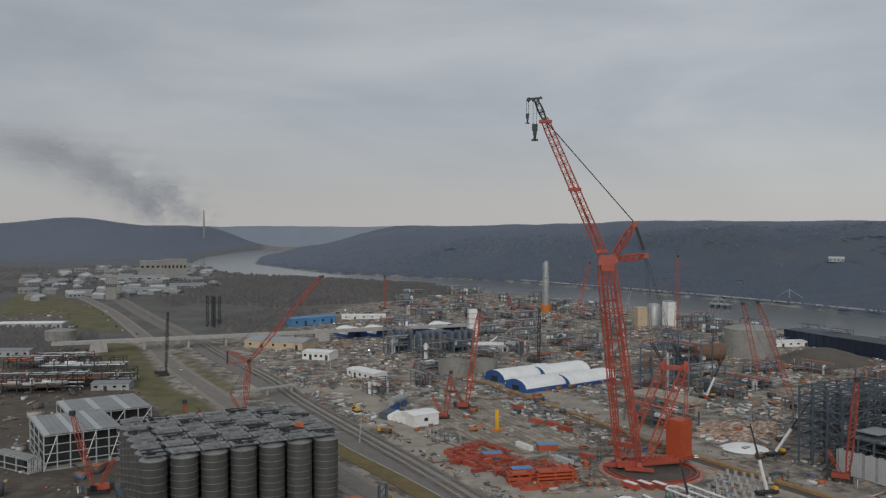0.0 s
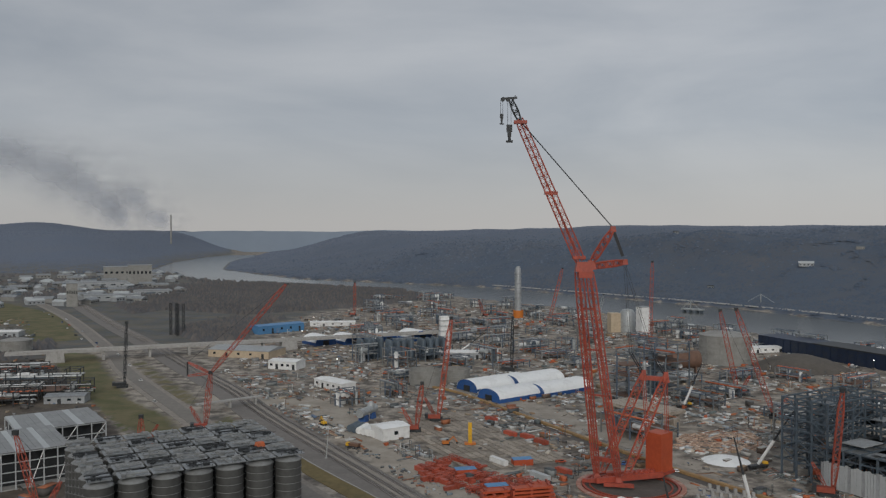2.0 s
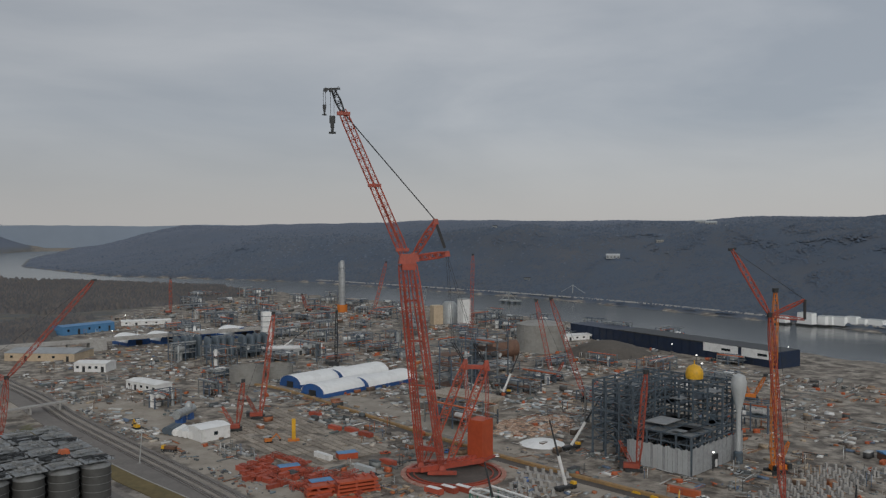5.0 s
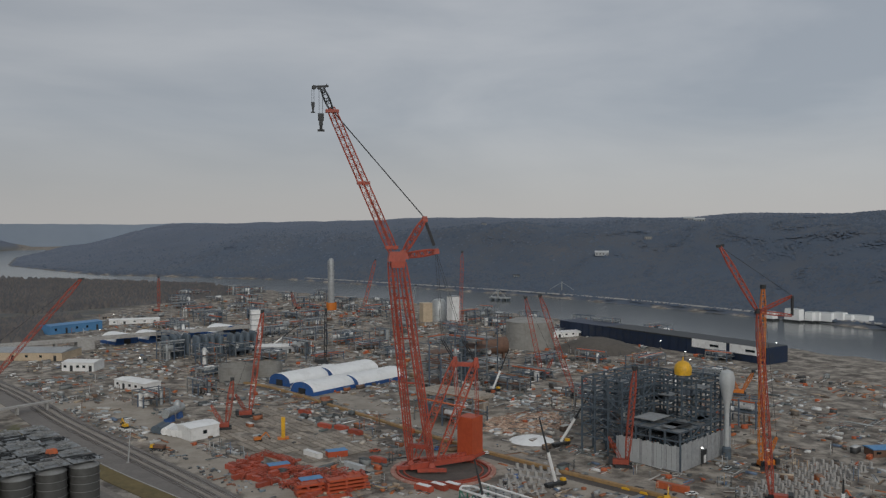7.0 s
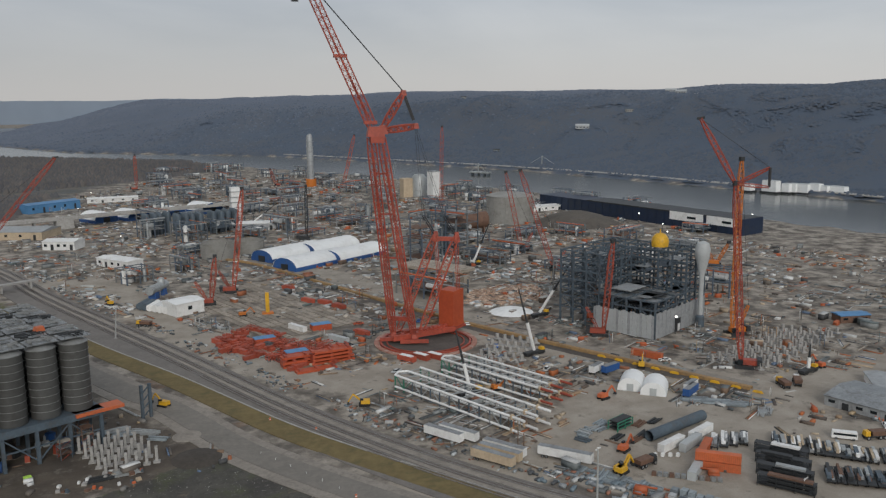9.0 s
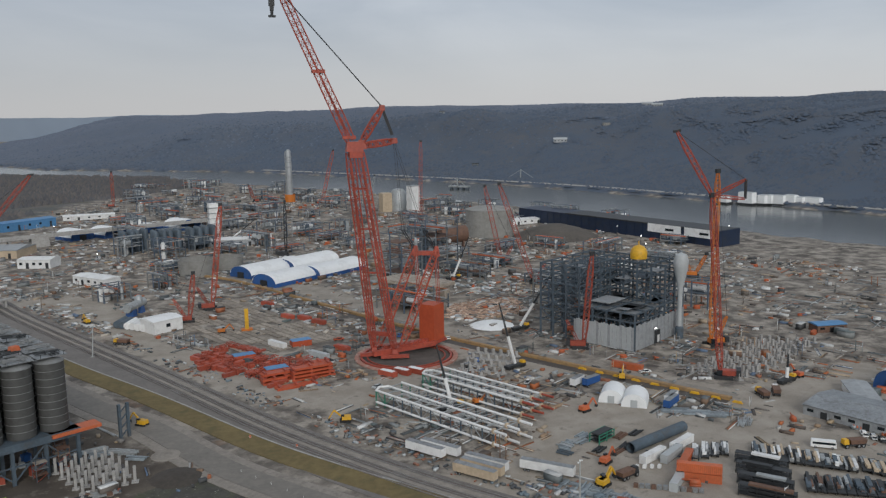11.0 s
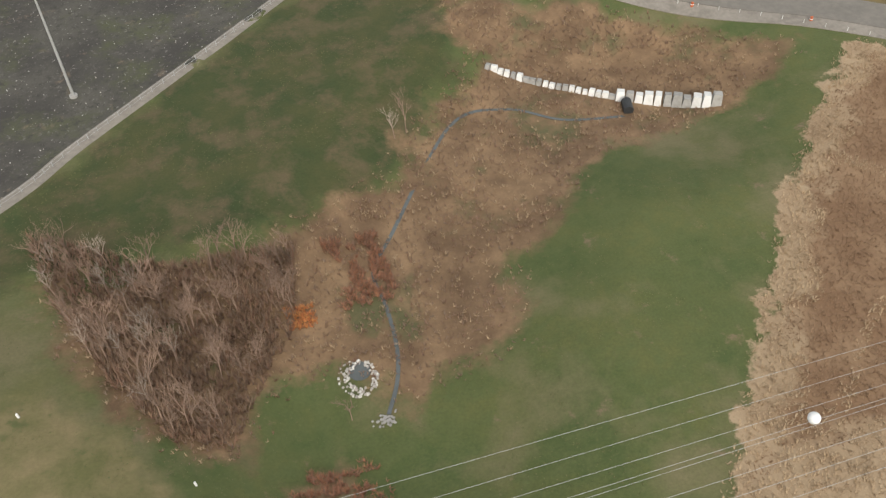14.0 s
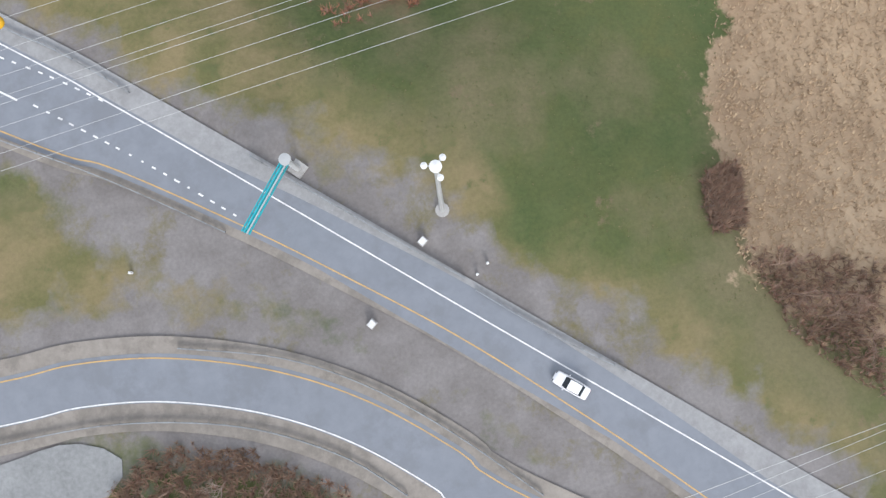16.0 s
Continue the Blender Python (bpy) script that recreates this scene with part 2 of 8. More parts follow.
# ---- the lie of the land: plant level is 0, a wooded valley behind, a highway on a bank in front ----
HIGHWAY = [(-140, 150), (-95, 97), (-48, 45), (-21.4, 18.4), (8, -14), (23, -35), (60, -86), (110, -150)]
GULLY = [(88, 128), (70, 133), (45, 122), (28, 100), (14, 82), (10, 66)]
RIVER = [(2500, 7600), (600, 6900), (-420, 6350), (-800, 5750), (-900, 5000), (-905, 4200), (-850, 3350), (-720, 2650), (-390, 2080), (60, 1740), (400, 1230), (560, 850), (640, 640), (830, 250), (1200, -300), (1700, -1000)]


def path_distance(x, y, line):
    """Distance of points to a polyline, and the height of the line's wide side."""
    best = np.full(np.shape(x), 1e9)
    for (ax, ay), (bx, by) in zip(line[:-1], line[1:]):
        dx, dy = bx - ax, by - ay
        k = np.clip(((x - ax) * dx + (y - ay) * dy) / (dx * dx + dy * dy), 0, 1)
        best = np.minimum(best, np.hypot(x - ax - k * dx, y - ay - k * dy))
    return best


def smooth(v):
    v = np.clip(v, 0, 1)
    return v * v * (3 - 2 * v)


def waves(x, y, size, seed):
    """Soft rolling noise of about that wavelength, from -1 to 1."""
    rng = np.random.RandomState(seed)
    out = 0
    for k in range(7):
        a, p, s = rng.uniform(0, 6.28), rng.uniform(0, 6.28), rng.uniform(0.6, 1.7)
        out = out + np.sin((x * math.cos(a) + y * math.sin(a)) * 6.28 / size * s + p)
    return out / 4.2


def river_side(x, y):
    """Signed distance to the river's middle: positive on the far bank."""
    d = path_distance(x, y, RIVER)
    side = np.full(np.shape(x), -1.0)
    best = np.full(np.shape(x), 1e9)
    for (ax, ay), (bx, by) in zip(RIVER[:-1], RIVER[1:]):
        dx, dy = bx - ax, by - ay
        k = np.clip(((x - ax) * dx + (y - ay) * dy) / (dx * dx + dy * dy), 0, 1)
        e = np.hypot(x - ax - k * dx, y - ay - k * dy)
        c = dx * (y - ay) - dy * (x - ax)
        side = np.where(e < best - 1e-6, np.sign(c), side)
        best = np.minimum(best, e)
    return d * side


def ground_height(x, y):
    x, y = np.asarray(x, float), np.asarray(y, float)
    z = 8.0 * smooth(1 - (path_distance(x, y, HIGHWAY) - 14) / 42)
    z = np.maximum(z, 8 * smooth((25 - x - y) / 40) * smooth((170 - y) / 70))
    z = z - 6.5 * smooth(1 - (path_distance(x, y, GULLY) - 6) / 34)
    r = river_side(x, y)
    z = z - 9 * smooth(1 - (np.abs(r) - 96) / 24) * smooth((y - 250) / 200 + (x > 400))
    far = smooth((r - 116) / 560)
    crest = 116 + 9 * waves(x, y, 1500, 3) + np.clip((x - 300) * 0.012, -12, 14)
    z = z + far * crest + far * 7 * waves(x, y, 420, 5)
    ravine = smooth((r - 130) / 250) * smooth((1100 - r) / 300)
    z = z - ravine * 24 * np.clip(1 - 2.6 * np.abs(waves(x, y, 900, 17)), 0, 1) - ravine * 6 * np.clip(1 - 2.2 * np.abs(waves(x, y, 380, 23)), 0, 1)
    west = smooth((y - 2500) / 900) * smooth((-r - 100) / 400) * (r < 0)
    z = z + west * (112 + 9 * waves(x, y, 900, 8) + 42 * np.exp(-((x + 1900) / 230) ** 2 - ((y - 4300) / 350) ** 2))
    return z + smooth((np.hypot(x, y) - 4200) / 500) * 10


# ---- building helpers ----
class Shape:
    """Gathers simple solids into one mesh, in metres."""

    def __init__(self):
        self.v, self.f = [], []

    def add(self, verts, faces):
        k = len(self.v)
        self.v += [tuple(p) for p in verts]
        self.f += [tuple(k + i for i in q) for q in faces]
        return self

    def box(self, x, y, z, sx, sy, sz, turn=0.0, top=1.0):
        """A block standing at height z over (x, y), its upper face scaled by top."""
        c, s = math.cos(radians(turn)), math.sin(radians(turn))
        pts = []
        for h, k in ((0, 1), (sz, top)):
            for a, b in ((-1, -1), (1, -1), (1, 1), (-1, 1)):
                px, py = a * sx / 2 * k, b * sy / 2 * k
                pts.append((x + px * c - py * s, y + px * s + py * c, z + h))
        return self.add(pts, [(3, 2, 1, 0), (4, 5, 6, 7), (0, 1, 5, 4), (1, 2, 6, 5), (2, 3, 7, 6), (3, 0, 4, 7)])

    def tube(self, p, q, r, n=6, r2=None, caps=True):
        p, q = Vector(p), Vector(q)
        d = (q - p).normalized()
        a = d.orthogonal().normalized()
        b = d.cross(a)
        r2 = r if r2 is None else r2
        ring = [math.cos(i * 2 * math.pi / n + 0.4) * a + math.sin(i * 2 * math.pi / n + 0.4) * b for i in range(n)]
        pts = [p + o * r for o in ring] + [q + o * r2 for o in ring]
        faces = [(i, (i + 1) % n, n + (i + 1) % n, n + i) for i in range(n)]
        if caps:
            faces += [tuple(range(n - 1, -1, -1)), tuple(range(n, 2 * n))]
        return self.add(pts, faces)

    def bar(self, p, q, w, h=None):
        """A straight member of rectangular section."""
        p, q = Vector(p), Vector(q)
        d = (q - p).normalized()
        side = d.cross(Vector((0, 0, 1)))
        side = side.normalized() if side.length > 0.01 else Vector((1, 0, 0))
        up = side.cross(d).normalized()
        h = h or w
        o = [side * a * w / 2 + up * b * h / 2 for a, b in ((-1, -1), (1, -1), (1, 1), (-1, 1))]
        return self.add([p + e for e in o] + [q + e for e in o], [(3, 2, 1, 0), (4, 5, 6, 7), (0, 1, 5, 4), (1, 2, 6, 5), (2, 3, 7, 6), (3, 0, 4, 7)])

    def lathe(self, profile, n=24, x=0.0, y=0.0, z=0.0):
        pts = [(x + r * math.cos(i * 2 * math.pi / n), y + r * math.sin(i * 2 * math.pi / n), z + h) for r, h in profile for i in range(n)]
        faces = [(k * n + i, k * n + (i + 1) % n, (k + 1) * n + (i + 1) % n, (k + 1) * n + i) for k in range(len(profile) - 1) for i in range(n)]
        return self.add(pts, faces)

    def lattice(self, p, q, w, bays, r=0.16, taper=0.35, lace=0.6):
        """A lattice boom of square section with pinched ends."""
        p, q = Vector(p), Vector(q)
        d = (q - p).normalized()
        a = d.cross(Vector((0.3, 1, 0.05))).normalized()
        b = d.cross(a)
        rows = []
        for k in range(bays + 1):
            u = k / bays
            s = w / 2 * (taper + (1 - taper) * min(1, u * bays / 2.5, (1 - u) * bays / 2.5))
            c = p.lerp(q, u)
            rows.append([c + a * s * i + b * s * j for i, j in ((-1, -1), (1, -1), (1, 1), (-1, 1))])
        for k in range(bays):
            for i in range(4):
                self.tube(rows[k][i], rows[k + 1][i], r, 4, caps=False)
                j = (i + 1) % 4
                m = (k + i) % 2
                self.tube(rows[k][i if m else j], rows[k + 1][j if m else i], r * lace, 3, caps=False)
                if k % 2 == 0:
                    self.tube(rows[k][i], rows[k][j], r * lace, 3, caps=False)
        return self

    def mesh(self, name, mat, soft=False):
        me = bpy.data.meshes.new(name)
        me.from_pydata(self.v, [], self.f)
        me.materials.append(mat)
        if soft:
            me.polygons.foreach_set("use_smooth", [True] * len(me.polygons))
            me.set_sharp_from_angle(angle=radians(40))
        return me


def thing(name, place, turn=0.0, label="", category="", group="", kind=""):
    ob = new(name)
    ob.empty_display_size = 0.5
    x, y = place[0], place[1]
    z = place[2] if len(place) > 2 else float(ground_height(x, y))
    ob.matrix_basis = pose(x, y, z, 0, 0, turn)
    return tagged(ob, label, category, group, kind)


def part(name, shape, mat, parent, label="", soft=False):
    ob = new(name, shape.mesh(name, mat, soft))
    ob.parent = parent
    return tagged(ob, label)


def piece(name, me, parent, m):
    """One more part on shared mesh data."""
    ob = new(name, me)
    ob.parent = parent
    ob.matrix_basis = m
    return ob


def single(name, shape, mat, place=(0, 0, 0), turn=0.0, label="", category="", group="", kind="", soft=False):
    """A thing that is one mesh."""
    ob = new(name, shape.mesh(name, mat, soft))
    z = place[2] if len(place) > 2 else float(ground_height(place[0], place[1]))
    ob.matrix_basis = pose(place[0], place[1], z, 0, 0, turn)
    return tagged(ob, label, category, group, kind)


def scatter(name, shape, mat, x, y, scale, label, category, zs=None, lift=0.0, stretch=None, turns=None):
    """Countless copies of one small shape, each turned and sized, joined into one mesh that follows the ground."""
    base = np.array(shape.v, float)
    nv, n = len(base), len(x)
    if n == 0:
        return None
    a = np.random.uniform(0, 6.283, n) if turns is None else turns
    scale = np.asarray(scale, float)
    c, s = np.cos(a)[:, None] * scale[:, None], np.sin(a)[:, None] * scale[:, None]
    st = np.ones(n) if stretch is None else stretch
    z = ground_height(x, y) if zs is None else zs
    v = np.stack([x[:, None] + base[:, 0] * c * st[:, None] - base[:, 1] * s, y[:, None] + base[:, 0] * s * st[:, None] + base[:, 1] * c,
                  z[:, None] + lift + base[:, 2] * scale[:, None]], -1).reshape(-1, 3)
    sizes = np.array([len(q) for q in shape.f])
    flat = np.concatenate([np.array(q) for q in shape.f])
    loops = (flat[None] + (np.arange(n) * nv)[:, None]).ravel()
    starts = np.concatenate([[0], np.cumsum(np.tile(sizes, n))[:-1]])
    me = bpy.data.meshes.new(name)
    me.vertices.add(len(v)), me.loops.add(len(loops)), me.polygons.add(len(starts))
    me.vertices.foreach_set("co", v.ravel().astype(np.float32))
    me.loops.foreach_set("vertex_index", loops.astype(np.int32))
    me.polygons.foreach_set("loop_start", starts.astype(np.int32))
    me.update(calc_edges=True)
    me.materials.append(mat)
    return tagged(new(name, me), label, category, "", "stuff")


def inside(x, y, poly):
    """Signed distance to a closed outline, positive inside."""
    d = path_distance(x, y, list(poly) + [poly[0]])
    odd = np.zeros(np.shape(x), bool)
    for (ax, ay), (bx, by) in zip(poly, list(poly[1:]) + [poly[0]]):
        hit = (ay > y) != (by > y)
        odd ^= hit & (x < (bx - ax) * (y - ay) / (by - ay if by != ay else 1e-9) + ax)
    return np.where(odd, d, -d)


def along(line, step):
    """Even points on a smooth curve through the line, with their headings."""
    p = np.array(line, float)
    out = []
    for k in range(len(p) - 1):
        a, b, c, d = p[max(k - 1, 0)], p[k], p[k + 1], p[min(k + 2, len(p) - 1)]
        n = max(2, int(np.hypot(*(c - b)) / step))
        for i in range(n):
            u = i / n
            out.append(0.5 * (2 * b + (c - a) * u + (2 * a - 5 * b + 4 * c - d) * u * u + (3 * b - a - 3 * c + d) * u ** 3))
    out.append(p[-1])
    out = np.array(out)
    t = np.gradient(out, axis=0)
    return out, t / np.linalg.norm(t, axis=1)[:, None]


def ribbon(name, line, left, right, lift, mat, label, step=4.0, dash=None, category="road", thick=0.3, kind="structure"):
    """A strip that follows a line over the ground, from the offset left to the offset right of it."""
    pts, t = along(line, step)
    nrm = np.stack([-t[:, 1], t[:, 0]], -1)
    a, b = pts + nrm * left, pts + nrm * right
    g = Shape()
    run = np.concatenate([[0], np.cumsum(np.linalg.norm(np.diff(pts, axis=0), axis=1))])
    za, zb = ground_height(a[:, 0], a[:, 1]) + lift, ground_height(b[:, 0], b[:, 1]) + lift
    for k in range(len(pts) - 1):
        if dash and (run[k] % dash[1]) >= dash[0]:
            continue
        v = [(*a[k], za[k]), (*b[k], zb[k]), (*b[k + 1], zb[k + 1]), (*a[k + 1], za[k + 1])]
        g.add(v + [(p[0], p[1], p[2] - thick) for p in v], [(0, 1, 2, 3), (0, 3, 7, 4), (1, 5, 6, 2)])
    ob = new(name, g.mesh(name, mat))
    return tagged(ob, label, category, "", kind)

# ---- ground: one sheet with covers that change by zone ----
ROAD18 = [(-647.9, 1437.6), (-476.0, 1157.4), (-305.8, 838.5), (-224.2, 671.7), (-53.7, 376.0), (-18.7, 322.5), (9.0, 270.2), (45.0, 223.1), (65.8, 200.5), (90.1, 178.2), (122.8, 150.3), (150.6, 130.8), (230, 60), (330, -40)]
TRACKS = [(-579.1, 1437.8), (-381.2, 1067.8), (-283.4, 893.7), (-198.1, 732.8), (-133.0, 615.2), (-92.2, 529.2), (-19.4, 393.8), (22.9, 311.5), (53.5, 260.3), (79.3, 223.8), (100.5, 199.6), (131.4, 172.0), (157.8, 153.3), (250, 120), (360, 10)]
FENCE = [(48.1, 202.4), (34.8, 201.0), (1.0, 174.8), (-31.3, 149.5), (-46.7, 136.4), (-90, 110), (-150, 75)]
SPOIL = FENCE + [(-150, 260), (-56.0, 241.5), (-29.5, 254.2), (0.0, 274.7), (15.4, 259.2), (37.7, 221.2)]
REEDS = [(133.3, 120.7), (97.2, 88.9), (82.2, 70.2), (54.1, 39.1), (39.3, 11.2), (34.0, -9.5), (47.2, -24.9), (120, -20), (190, 30), (170, 90), (140, 125)]
BRUSHY = [(54.5, 176.5), (55.5, 153.6), (29.2, 126.3), (10.4, 115.5), (-18.8, 108.6), (-40.0, 113.8), (-34.5, 94.0), (-20.0, 69.8), (-12.4, 67.7), (-3.3, 82.5), (6.5, 82.5), (17.0, 73.7), (37.6, 76.5), (43.9, 94.7), (57.7, 103.3), (74.6, 117.7), (102.8, 118.4), (126.5, 128.0), (96.8, 155.0)]
THICKET = [(-3.8, 64.2), (5.3, 64.1), (3.0, 48.4), (8.6, 38.9), (-0.1, 42.7), (-6.6, 54.2)]
HAUL = [[(-131.9, 592.4), (-60.0, 559.4), (-13.4, 428.0), (27.1, 350.4), (56.8, 325.8), (91.0, 346.3)], [(122.1, 255.5), (145.8, 290.5), (177.0, 233.1), (205.6, 252.1), (280.2, 285.6)],
        [(58.7, 225.5), (108.6, 239.7), (128.5, 264.5)], [(69.2, 562.0), (114.9, 461.2), (136.5, 368.8), (186.7, 299.4), (207.2, 271.0), (249.2, 279.5)], [(177.0, 233.1), (145.1, 194.4)], [(127.7, 253.7), (177.3, 230.4), (211.4, 212.4)]]
YARD = [(128.5, 264.5), (150.1, 289.1), (182.8, 247.5), (222.4, 224.1), (188.0, 168.8), (145.3, 181.0), (109.8, 218.8), (103.3, 246.1)]

WEST = [(-579.4, 1067.3), (-531.6, 1157.2), (-322.1, 749.4), (-197.4, 532.5), (-146.1, 438.6), (-50.7, 343.5), (5.1, 267.8), (-9.5, 255.1), (-57.0, 248.3), (-150, 235), (-260, 260)]


def axis(lo, hi, a, b, step, grow):
    """Even steps between a and b, widening steps out to lo and hi."""
    mid = list(np.arange(a, b + 0.01, step))
    up, s = [mid[-1]], step
    while up[-1] < hi:
        s = min(s * grow, 40)
        up.append(up[-1] + s)
    down, s = [mid[0]], step
    while down[-1] > lo:
        s = min(s * grow, 40)
        down.append(down[-1] - s)
    return np.array(down[:0:-1] + mid + up[1:])


gx, gy = axis(-4600, 4600, -110, 150, 2.5, 1.05), axis(-900, 5100, -60, 230, 2.5, 1.045)
GX, GY = np.meshgrid(gx, gy)
GZ = ground_height(GX, GY)
GZ = GZ + np.where(GY > 60, 0.08, 0.05) * waves(GX, GY, 23, 11)
me = bpy.data.meshes.new("ground")
nx, ny = len(gx), len(gy)
ids = np.arange(nx * ny).reshape(ny, nx)
quads = np.stack([ids[:-1, :-1], ids[:-1, 1:], ids[1:, 1:], ids[1:, :-1]], -1).reshape(-1, 4)
me.vertices.add(nx * ny), me.loops.add(quads.size), me.polygons.add(len(quads))
me.vertices.foreach_set("co", np.stack([GX, GY, GZ], -1).astype(np.float32).ravel())
me.loops.foreach_set("vertex_index", quads.ravel().astype(np.int32))
me.polygons.foreach_set("loop_start", np.arange(0, quads.size, 4).astype(np.int32))
me.polygons.foreach_set("use_smooth", np.ones(len(quads), bool))
me.update(calc_edges=True)
GREEN = ROAD18[7:12] + [(230, 60), (330, -40), (330, -900), (-600, -900), (-600, 60)] + FENCE[::-1]
STRIP = [(-530.6, 1182.1), (-450.9, 1067.6), (-267.7, 700.8), (-178.6, 518.6), (-143.0, 438.6), (-197.6, 536.1), (-329.5, 767.2)]
STRIP2 = [(-56.0, 241.5), (-29.5, 253.4), (-30.7, 246.8), (-54.7, 232.6)]
WEST_BANK = [(-5600, 7600), (-5600, 640), (-420, 640), (-345, 830), (-180, 900), (-185, 1080), (-100, 1330), (30, 1420), (60, 1480), (-60, 1700), (-500, 2500), (-1100, 5000), (-1100, 7600)]
SLOPES = [[(-356.1, 822.0), (-307.3, 807.3), (-195.7, 576.5), (-160.1, 534.3), (-127.4, 470.5), (-145.2, 465.4), (-179.0, 509.2), (-222.0, 576.4), (-278.2, 673.2)],
          [(-764.1, 1499.7), (-495.7, 1189.0), (-356.9, 904.7), (-398.9, 886.8), (-503.5, 1076.5), (-570.8, 1051.3), (-643.6, 1188.5)],
          [(-261.2, 766.0), (-249.6, 766.0), (-148.8, 576.7), (-150.9, 561.9), (-170.7, 592.2)], [(-127.2, 521.6), (-117.9, 528.0), (-97.7, 492.1), (-111.6, 486.5)]]
LANES = [[(-318.4, 837.5), (-264.5, 753.1), (-211.1, 644.0), (-175.9, 569.1), (-145.5, 541.0), (-125.4, 576.8)], [(-845.4, 1661.9), (-689.9, 1452.5), (-591.6, 1326.7), (-514.7, 1220.7), (-486.3, 1158.8)],
         [(-289.4, 521.1), (-265.8, 486.0), (-237.9, 436.6), (-208.9, 374.8)], [(-4.0, 262.0), (-12.0, 246.0), (-24.0, 240.0)]]
DRY_LAWN = [(-60, 92), (-34, 86), (-22, 66), (-15, 46), (-8, 31), (1, 17), (13, 1), (27, -18), (40, -36), (10, -30), (-70, 60)]
MEDIAN = [(-70, 36), (-45, 24), (-30, 13), (-19, 3), (-26, 1), (-42, 9), (-60, 13), (-90, 18)]
BANK = [(48, 200), (60, 178), (52, 150), (28, 124), (8, 114), (-40, 116), (-60, 108), (-46, 134), (0, 172), (34, 199)]
zones = dict(
    green=np.maximum.reduce([inside(GX, GY, GREEN), inside(GX, GY, STRIP), inside(GX, GY, STRIP2)]), spoil=inside(GX, GY, SPOIL), reed=inside(GX, GY, REEDS), brush=np.maximum(inside(GX, GY, BRUSHY), inside(GX, GY, THICKET)),
    haul=14 - np.min([path_distance(GX, GY, h) for h in HAUL] + [8 + path_distance(GX, GY, h) for h in LANES] + [7 + 0 * GX - np.maximum(inside(GX, GY, YARD), -7)], axis=0),
    verge=4.5 - path_distance(GX, GY, HIGHWAY) + 6, woods=river_side(GX, GY) - 112, fields=inside(GX, GY, WEST_BANK), hill=GZ - 6,
    # deep: distance past 2500 m, where the woods take the hazier blue
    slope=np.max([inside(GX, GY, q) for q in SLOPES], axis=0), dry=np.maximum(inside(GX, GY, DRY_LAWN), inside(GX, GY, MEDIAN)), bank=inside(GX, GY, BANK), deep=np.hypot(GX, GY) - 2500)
zones["verge"] = np.maximum(zones["verge"], 10 - path_distance(GX, GY, [(-150, 30), (-95, 12), (-60.8, 6.5), (-39.2, 2.1), (-17.8, -11.2), (-5.8, -26.1), (18, -52), (40, -95)]))
zones["mud"] = inside(GX, GY, WEST)
zones["inner"] = np.minimum(zones["reed"] - 6, GY - 42)
for key, val in zones.items():
    me.attributes.new(key, "FLOAT", "POINT").data.foreach_set("value", val.astype(np.float32).ravel())


